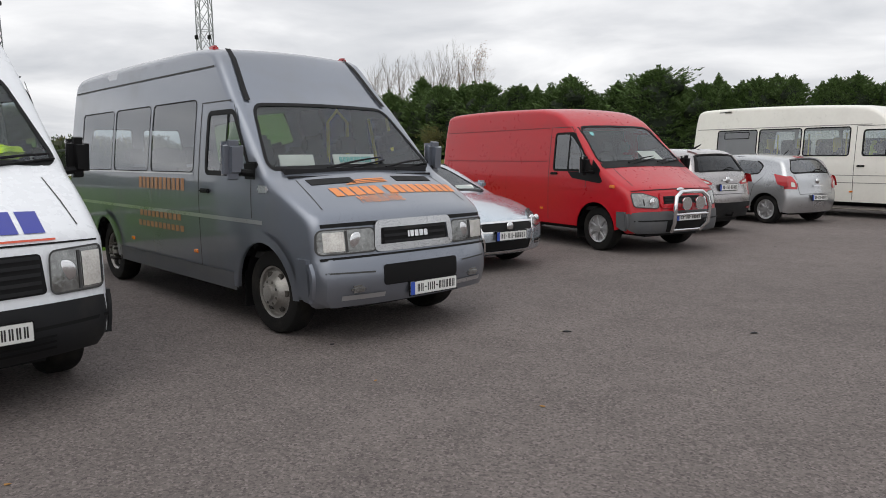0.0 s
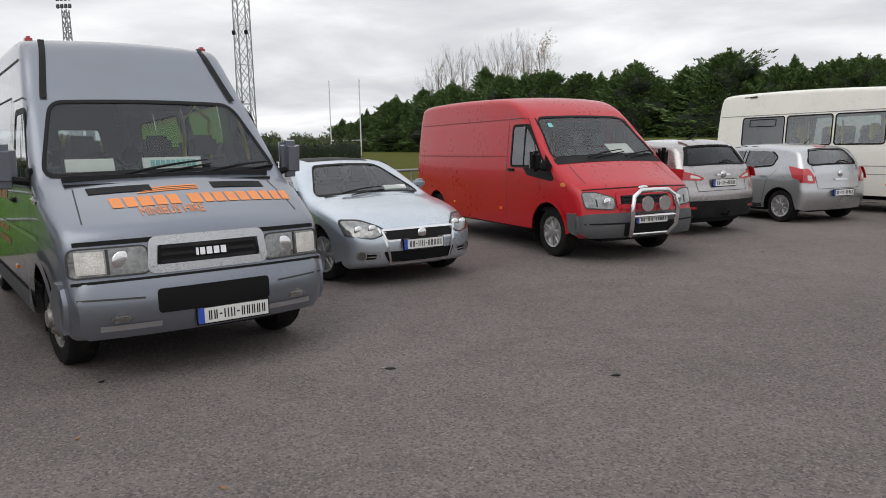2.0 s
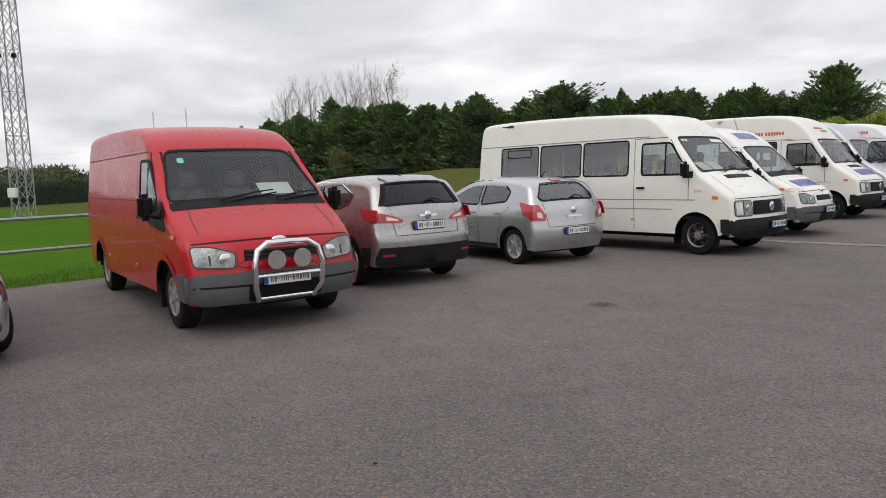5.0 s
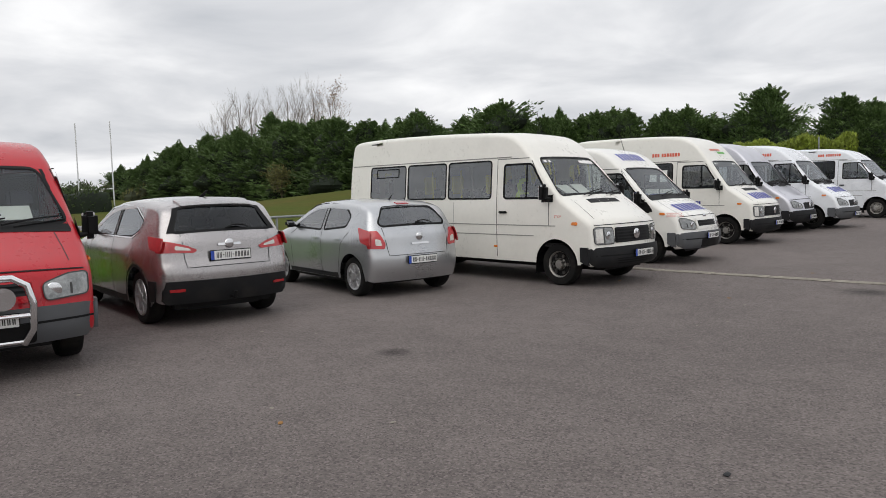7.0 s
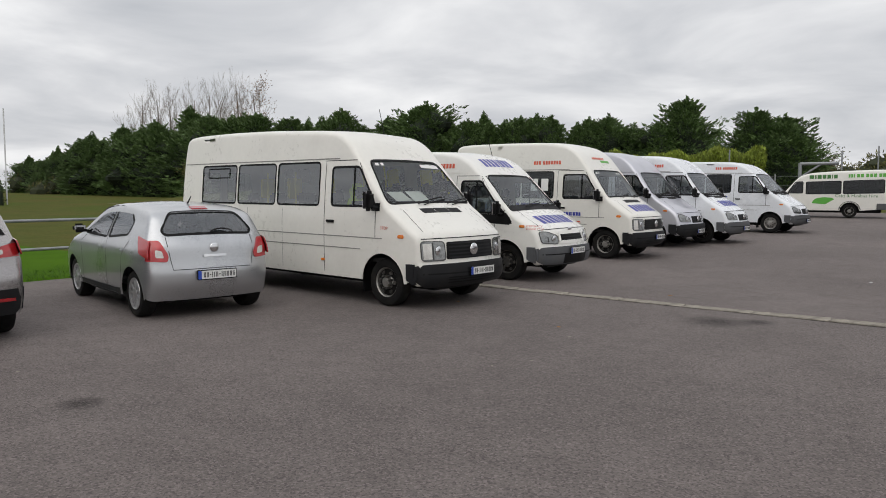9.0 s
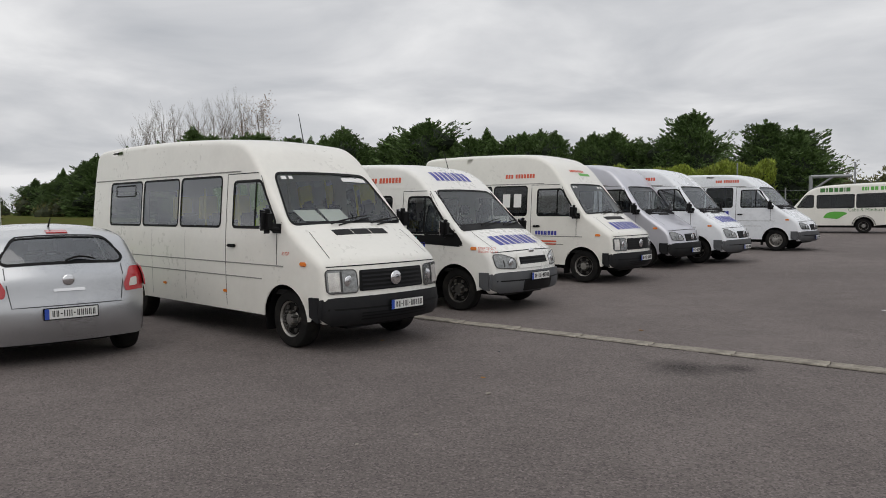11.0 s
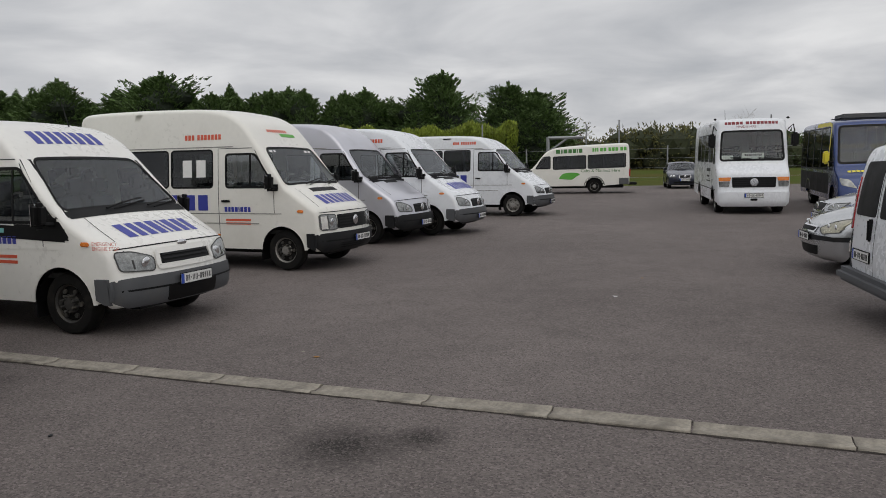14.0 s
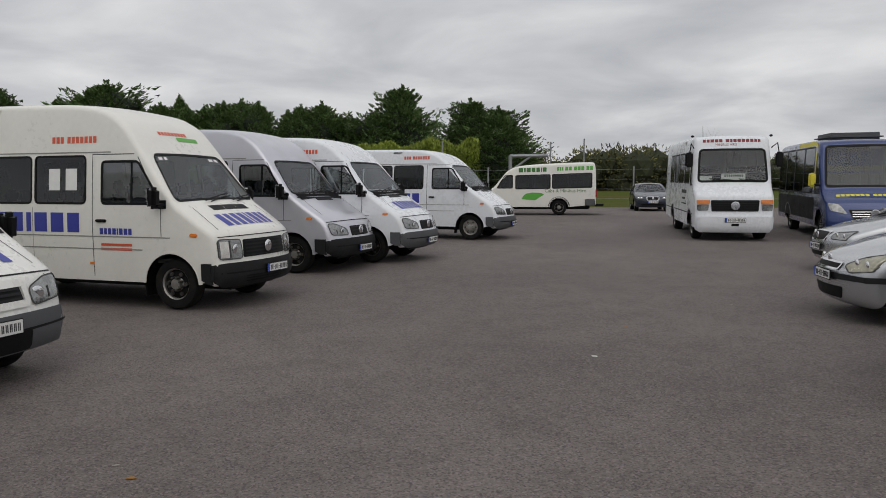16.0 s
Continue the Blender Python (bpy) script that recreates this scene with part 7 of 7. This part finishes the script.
def conifer_mesh(seed, n=260, width=0.24, shoulders=0.75, ragged=(0.72, 1.24)):
    """A conifer one metre high, to be scaled: sprays that turn up at their tips, round a solid core coloured near-black
    as inner shade.
    """
    rnd = random.Random(seed)
    bm = Soup()
    lobes = [(rnd.uniform(0, 6.28), rnd.uniform(0.15, 0.9), rnd.uniform(0.62, 1.38)) for _ in range(30)]

    def rad(h, a):
        base = width * (1 - h ** 1.75) ** shoulders * (0.75 + 0.25 * min(1, h * 8))
        k = 1.0
        for la, lh, ls in lobes:
            da = math.atan2(math.sin(a - la), math.cos(a - la))
            k += (ls - 1) * math.exp(-(da / 0.5) ** 2 - ((h - lh) / 0.09) ** 2) * 1.6
        return max(base * k, 0.01)

    up = Vector((0, 0, 1))
    for i in range(n):
        h = 0.02 + 0.96 * ((i + rnd.random()) / n) ** 0.9
        a = i * 2.39996 + rnd.uniform(-0.5, 0.5)
        out, lat = Vector((math.cos(a), math.sin(a), 0)), Vector((-math.sin(a), math.cos(a), 0))
        R, rise = rad(h, a) * rnd.uniform(*ragged), 0.15 + 0.8 * h + rnd.uniform(-0.15, 0.3)
        pts = []
        for _ in range(38):
            t = 1 - 0.62 * rnd.random() ** 1.4
            o = rnd.gauss(0, 1) * (1.15 - t) * 0.42 * R
            p = out * (R * t) + lat * o + up * (h - 0.03 + rise * R * t * t * 0.7 + rnd.gauss(0, 0.006))
            pts.append((p, out * 0.9 + lat * math.copysign(rnd.uniform(0.1, 0.7), o) + up * (rise + rnd.uniform(-0.35, 0.3))))
        leaf_quads(bm, pts, 0.021 + 0.012 * (1 - h), rnd)
    pts = []
    for i in range(60):
        t, a = rnd.random(), rnd.uniform(0, 6.283)
        out = Vector((math.cos(a), math.sin(a), 0))
        pts.append((out * (0.016 * (1 - t)) + up * (0.93 + 0.08 * t), out * 0.5 + up))
    leaf_quads(bm, pts, 0.022, rnd)
    me = bm.mesh("crown", [M["conifer"]])
    # added solid fill, its dark colour replacing the shade between the sprays
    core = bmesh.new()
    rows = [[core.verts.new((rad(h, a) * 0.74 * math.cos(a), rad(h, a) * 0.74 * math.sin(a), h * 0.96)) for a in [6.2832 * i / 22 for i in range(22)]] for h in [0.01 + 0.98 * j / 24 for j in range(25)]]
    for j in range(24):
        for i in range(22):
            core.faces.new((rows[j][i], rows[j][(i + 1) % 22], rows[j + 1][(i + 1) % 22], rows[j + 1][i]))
    cm = bpy.data.meshes.new("shade_core")
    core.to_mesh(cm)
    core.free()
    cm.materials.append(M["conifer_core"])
    tr = bmesh.new()
    tube(tr, [(0, 0, -0.01), (0, 0, 0.3), (0.005, 0, 0.8)], 0.022, 8, r1=0.006)
    tm = bpy.data.meshes.new("trunk")
    tr.to_mesh(tm)
    tr.free()
    tm.materials.append(M["bark"])
    return me, cm, tm


CONIFERS = [conifer_mesh(1, shoulders=0.95), conifer_mesh(2, width=0.28), conifer_mesh(3, width=0.25, shoulders=1.15), conifer_mesh(4, width=0.30, shoulders=0.7), conifer_mesh(5, 430, 0.30, 0.66, (0.66, 1.22))]


def conifer(x, y, h, wide, kind, turn, label="dark green conifer in the tall hedge", group="conifer hedge", z=0.0):
    root = tagged(new("conifer"), label, "tree", group)
    root.matrix_world = Matrix.Translation((x, y, z)) @ Matrix.Rotation(turn, 4, "Z") @ Matrix.Diagonal((wide * h, wide * h, h, 1))
    for nm, me in zip(("crown", "shade_core", "trunk"), CONIFERS[kind]):
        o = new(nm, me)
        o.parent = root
    return root


rnd = random.Random(11)
N = 62
for i in range(N):
    t = i / (N - 1)
    x, y = -33 + 79 * t + rnd.uniform(-0.8, 0.8), 142 - 74 * t + rnd.uniform(-1.2, 1.2)
    h = 6.3 + 6.2 * min(t / 0.42, 1) ** 0.8 - 5.6 * max(t - 0.40, 0)
    conifer(x, y, h * (rnd.uniform(0.80, 0.97) + 0.12 * (rnd.random() < 0.25)), rnd.uniform(1.2, 1.9), rnd.randrange(4), rnd.uniform(0, 6.28), z=gz(x, y) * 0.5)
conifer(46.3, 67.5, 10.3, 1.3, 4, 0.5, "broad dark conifer standing above the clipped hedge")
conifer(48.6, 60.5, 8.6, 1.4, 4, 2.0, "broad dark conifer with a ragged crown")
conifer(51.5, 60.5, 8.2, 1.5, 4, 4.0, "broad dark conifer with a ragged crown")
conifer(50.2, 58.8, 7.4, 1.5, 4, 1.0, "broad dark conifer with a ragged crown")


def hedge(name, label, x0, y0, x1, y1, h, w, m, core, n, seed, size, bumps=0.25, z=0.0):
    """A dense clipped or wild hedge: leaves over a lumpy core whose near-black colour stands for inner shade."""
    rnd = random.Random(seed)
    root = tagged(new(name), label, "hedge")
    L = math.hypot(x1 - x0, y1 - y0)
    ux, uy = (x1 - x0) / L, (y1 - y0) / L
    bm, cb = Soup(), bmesh.new()

    def at(s, a, k):
        hh = h * (1 + bumps * noise.noise((s * 0.35, seed, 0)) + bumps * 0.5 * noise.noise((s * 1.1, seed, 5)))
        ww = w * (1 + 0.4 * noise.noise((s * 0.5, seed, 9)))
        c, sn = math.cos(a), math.sin(a)
        o = ww * math.copysign(abs(c) ** 0.6, c) * k
        zz = hh * abs(sn) ** 0.6 * (k if sn > 0.3 else 1)
        return Vector((x0 + ux * s - uy * o, y0 + uy * s + ux * o, z + zz)), Vector((-uy * c, ux * c, max(sn, 0.2)))

    pts = []
    for _ in range(n):
        p, d = at(rnd.uniform(0, L), math.pi * rnd.random(), rnd.uniform(0.93, 1.05))
        pts.append((p, d + Vector((rnd.uniform(-.5, .5), rnd.uniform(-.5, .5), rnd.uniform(-.2, .6)))))
    leaf_quads(bm, pts, size, rnd)
    lv = new("leaves", bm.mesh("leaves", [m]))
    lv.parent = root
    # added fill behind the leaves, coloured as the shade in there
    ns = max(8, int(L / 1.0))
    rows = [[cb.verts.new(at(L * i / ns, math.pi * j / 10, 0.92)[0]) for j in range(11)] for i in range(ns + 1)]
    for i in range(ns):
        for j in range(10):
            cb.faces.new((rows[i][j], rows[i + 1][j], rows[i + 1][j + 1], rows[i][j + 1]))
    part("shade_core", cb, core, root)
    return root


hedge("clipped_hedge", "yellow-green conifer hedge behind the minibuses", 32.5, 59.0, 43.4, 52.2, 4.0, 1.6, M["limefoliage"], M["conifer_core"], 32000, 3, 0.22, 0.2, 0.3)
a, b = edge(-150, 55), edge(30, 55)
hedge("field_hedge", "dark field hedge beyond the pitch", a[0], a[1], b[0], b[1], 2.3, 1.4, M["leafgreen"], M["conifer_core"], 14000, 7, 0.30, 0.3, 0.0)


def branchy(name, label, x, y, h, seed, leaves, leaf_m, m, spread=0.32, levels=4, group="bare trees", rz=0.0, clump=0.4):
    """A leafless or nearly leafless tree: tapered trunk, forking limbs and twigs."""
    rnd = random.Random(seed)
    root = tagged(new(name), label, "tree", group)
    tb, bb, lb = bmesh.new(), bmesh.new(), []

    def grow(bm, p, d, L, r, lev):
        pts = [p]
        for _ in range(4):
            d = (d + Vector((rnd.uniform(-1, 1), rnd.uniform(-1, 1), rnd.uniform(-0.2, 0.7))) * 0.13).normalized()
            p = p + d * L / 4
            pts.append(p)
        tube(bm, pts, r, 6 if lev < 2 else 3, r1=r * 0.55)
        if lev == levels:
            lb.append((p, d))
            return
        for _ in range(4 if lev else 7):
            t = rnd.uniform(0.35, 1.0)
            q = pts[min(4, int(t * 4))]
            nd = (d + Vector((rnd.gauss(0, 1), rnd.gauss(0, 1), rnd.gauss(0.35, 0.5))) * spread * 1.6).normalized()
            grow(bb, q, nd, L * rnd.uniform(0.55, 0.8), r * 0.5, lev + 1)

    grow(tb, Vector((x, y, 0)), Vector((0, 0, 1)), h * 0.42, h * 0.011, 0)
    part("trunk", tb, m, root)
    part("limb_crown", bb, m, root)
    if leaves:
        lv = Soup()
        pts = []
        for p, d in lb:
            for _ in range(leaves):
                pts.append((p + Vector((rnd.gauss(0, 1), rnd.gauss(0, 1), rnd.gauss(0, 1))) * clump, Vector((rnd.uniform(-1, 1), rnd.uniform(-1, 1), rnd.uniform(-0.3, 1)))))
        leaf_quads(lv, pts, 0.30, rnd)
        new("leaves", lv.mesh("leaves", [leaf_m])).parent = root


def upright_tree(name, label, x, y, h, seed, leaves, leaf_m, m):
    """A slender leafless tree: one tapered trunk, steep limbs bending upward and a haze of fine twigs under a domed outline."""
    rnd = random.Random(seed)
    root = tagged(new(name), label, "tree", "bare trees")
    tb, bb, tips = bmesh.new(), bmesh.new(), []
    trunk = [Vector((x + rnd.gauss(0, 0.012) * h * k / 6, y, h * 0.82 * k / 6)) for k in range(7)]
    tube(tb, trunk, h * 0.011, 7, r1=h * 0.0025)

    def shoot(p, d, L, r, lev):
        pts = [p]
        for _ in range(3):
            d = (d + Vector((rnd.gauss(0, 0.09), rnd.gauss(0, 0.09), 0.16))).normalized()
            pts.append(pts[-1] + d * (L / 3))
        tube(bb, pts, r, 4 if lev == 0 else 3, r1=r * 0.5)
        if lev == 2:
            tips.append(pts[-1])
            return
        for _ in range(8 if lev == 0 else 5):
            q = pts[rnd.randrange(1, 4)]
            nd = (d + Vector((rnd.gauss(0, 0.42), rnd.gauss(0, 0.42), rnd.gauss(0.1, 0.25)))).normalized()
            shoot(q, nd, L * rnd.uniform(0.34, 0.52), r * 0.5, lev + 1)

    for i in range(17):
        k = 0.26 + 0.56 * (i + rnd.random()) / 17
        j = min(int(k / 0.82 * 6), 5)
        p = trunk[j].lerp(trunk[j + 1], k / 0.82 * 6 - j)
        a, lean = rnd.uniform(0, 6.283), rnd.uniform(0.3, 0.8)
        shoot(p, Vector((math.cos(a) * lean, math.sin(a) * lean, 1)), h * (0.30 - 0.17 * (k - 0.26) / 0.56), 0.055 * (1.1 - k), 0)
    part("trunk", tb, m, root)
    part("limb_crown", bb, m, root)
    if leaves:
        lv = Soup()
        leaf_quads(lv, [(p + Vector((rnd.gauss(0, 0.25), rnd.gauss(0, 0.25), rnd.gauss(0, 0.2))), Vector((rnd.uniform(-1, 1), rnd.uniform(-1, 1), 0.4))) for p in tips for _ in range(leaves)], 0.24, rnd)
        new("leaves", lv.mesh("leaves", [leaf_m])).parent = root


for i, (x, y, h, lv) in enumerate(((-10.2, 115.5, 15.6, 0), (-8.2, 116, 16.6, 0), (-6.2, 114.5, 16.2, 0), (-2.8, 115, 16.6, 0), (-1.0, 114, 17.2, 0), (0.9, 113.5, 17.4, 0), (3.0, 113.2, 18.2, 0), (5.4, 112.5, 17.4, 1))):
    upright_tree("bare_tree", "bare pale-barked tree behind the conifers", 3.5 + (x - 3.5) * 1.1, y * 1.1, h * 1.15, 20 + i, lv, M["leafrust"], M["palebark"])
branchy("bushy_tree", "half-bare brown tree in front of the conifers", -1.0, 104, 6.0, 41, 3, M["leafmix"], M["bark"], 0.3)


def wood(name, label, spots, m, n, size, seed):
    """A far wood: lobed crowns of many leaves over balls coloured as inner shade, as one mass."""
    rnd = random.Random(seed)
    soup = Soup()
    for x, y, h, w in spots:
        t = h * 0.02
        soup.add([Vector((x + t * a, y + t * b, z)) for z in (-0.2, h * 0.6) for a, b in ((1, 0), (-0.5, 0.87), (-0.5, -0.87))], [(0, 1, 4, 3), (1, 2, 5, 4), (2, 0, 3, 5)], 1)
        lob = [(rnd.uniform(-0.42, 0.42) * w, rnd.uniform(-0.42, 0.42) * w, rnd.uniform(0.25, 0.85) * h, rnd.uniform(0.18, 0.36) * w) for _ in range(9)]
        for lx, ly, lz, lr in lob:
            lr = min(lr, h * 0.4)
            c = Vector((x + lx, y + ly, min(lz, h - lr * 0.9)))
            # added ball, dark to stand for the shade inside this lobe
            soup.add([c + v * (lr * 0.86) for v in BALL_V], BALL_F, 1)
            pts = []
            for _ in range(n // 9):
                d = Vector((rnd.gauss(0, 1), rnd.gauss(0, 1), rnd.gauss(0.25, 1))).normalized()
                pts.append((c + d * lr * rnd.uniform(0.8, 1.05), d + Vector((rnd.uniform(-.6, .6), rnd.uniform(-.6, .6), 0.3))))
            leaf_quads(soup, pts, size * h, rnd)
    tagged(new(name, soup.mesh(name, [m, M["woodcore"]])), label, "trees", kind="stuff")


rnd = random.Random(8)
far_a, far_b, far_c = [], [], []
for i in range(150):
    u, v = rnd.uniform(-260, 60), rnd.choice((95, 120, 150, 190)) + rnd.uniform(-15, 15)
    x, y = edge(u, v)
    (far_a if rnd.random() < 0.55 else far_b).append((x, y, rnd.uniform(2.4, 4.0) + (v - 90) * 0.028, rnd.uniform(5, 10)))
for i in range(120):
    u, v = rnd.uniform(-70, 30), rnd.uniform(42, 80)
    x, y = verge(u, v)
    (far_b if rnd.random() < 0.5 else far_c).append((x, y, rnd.uniform(3.2, 5.2) + (v - 42) * 0.03, rnd.uniform(4, 8)))
for u, v, h in ((2, 48, 6.6), (-1, 46, 6.2), (-9, 50, 5.6)):
    x, y = verge(u, v)
    far_c.append((x, y, h, 7))
wood("far_trees", "autumn-coloured trees beyond the field", far_a, M["leafmix"], 540, 0.11, 1)
wood("far_trees", "green trees beyond the field", far_b, M["leafgreen"], 540, 0.11, 2)
wood("roadside_trees", "green and brown trees beyond the verge", far_c, M["leafmix"], 900, 0.07, 3)
x, y = verge(13, 46)
branchy("round_bare_tree", "round-crowned thinly leaved tree beyond the verge", x, y, 9.5, 77, 2, M["leafmix"], M["bark"], 0.5, 4, "roadside trees")
x, y = verge(-10, 44)
branchy("round_bare_tree", "bare tree beyond the verge", x, y, 9.0, 78, 0, M["leafmix"], M["palebark"], 0.4, 4, "roadside trees")
# distant tower blocks on the skyline
for d0, off, w, h in ((620, -0.524, 5.5, 22), (640, -0.538, 10, 14)):
    c = math.sqrt(1 - off * off)
    t = tagged(new("tower_block"), "distant grey tower block on the skyline", "building")
    bm = boxed(-w / 2, w / 2, -w / 2, w / 2, 0, h, 0.3, pose(3.47 + off * d0, 2.4 + c * d0, 0, 0, 0, 20))
    part("wall", bm, M["tower"], t, smooth=False)
    part("roof", boxed(-w / 2.4, w / 2.4, -w / 2.4, w / 2.4, h, h + 2, 0.2, pose(3.47 + off * d0, 2.4 + c * d0, 0, 0, 0, 20)), M["greyplastic"], t, smooth=False)

# ---- grass blades along the yard's edge, and litter ----
rnd = random.Random(4)
blades = Soup()
for _ in range(16000):
    u, v = rnd.uniform(-9, 16), abs(rnd.gauss(0, 0.9))
    x, y = edge(u, v - 0.03)
    h = rnd.uniform(0.02, 0.06)
    a = rnd.uniform(0, 6.28)
    c, s = math.cos(a) * 0.008, math.sin(a) * 0.008
    blades.add([(x - c, y - s, 0.02), (x + c, y + s, 0.02), (x + rnd.uniform(-0.03, 0.03), y + rnd.uniform(-0.03, 0.03), 0.02 + h)], [(0, 1, 2)])
tagged(new("grass_blades", blades.mesh("grass_blades", [M["blade"]])), "short green grass blades at the yard's edge", "grass", kind="stuff")
SPOTS = ((4.78, 6.87), (19.2, 16.57), (8.87, 8.1), (7.12, 9.39), (6.35, 9.55), (11.99, 13.21), (1.15, 6.19), (1.82, 4.62), (14.84, 15.94), (14.8, 16.2), (2.7, 6.1), (1.1, 6.2), (12.1, 13.8))
for i in range(34):
    x, y = SPOTS[i] if i < len(SPOTS) else (rnd.uniform(-3, 24), 0)
    if i >= len(SPOTS):
        y = 3 + (x + 3) * 0.62 + rnd.uniform(-1.5, 5.5)
    s = rnd.uniform(0.012, 0.026) if i >= len(SPOTS) else rnd.uniform(0.018, 0.035)
    b2 = bmesh.new()
    bmesh.ops.create_icosphere(b2, subdivisions=1, radius=s)
    for v in b2.verts:
        v.co = Vector((v.co.x * rnd.uniform(0.8, 1.6), v.co.y * rnd.uniform(0.5, 0.9), v.co.z * 0.22 + 0.006))
    o = obj("leaf_litter", b2, M[("leafrust", "concrete", "plastic", "concrete")[i % 4] if i != 1 else "paper"], smooth=False)
    o.matrix_world = pose(x, y, gz(x, y), 0, 0, rnd.uniform(0, 360))
    tagged(o, "small scrap lying on the asphalt" if i % 4 else "small dead leaf on the asphalt", "litter", "litter on the yard")
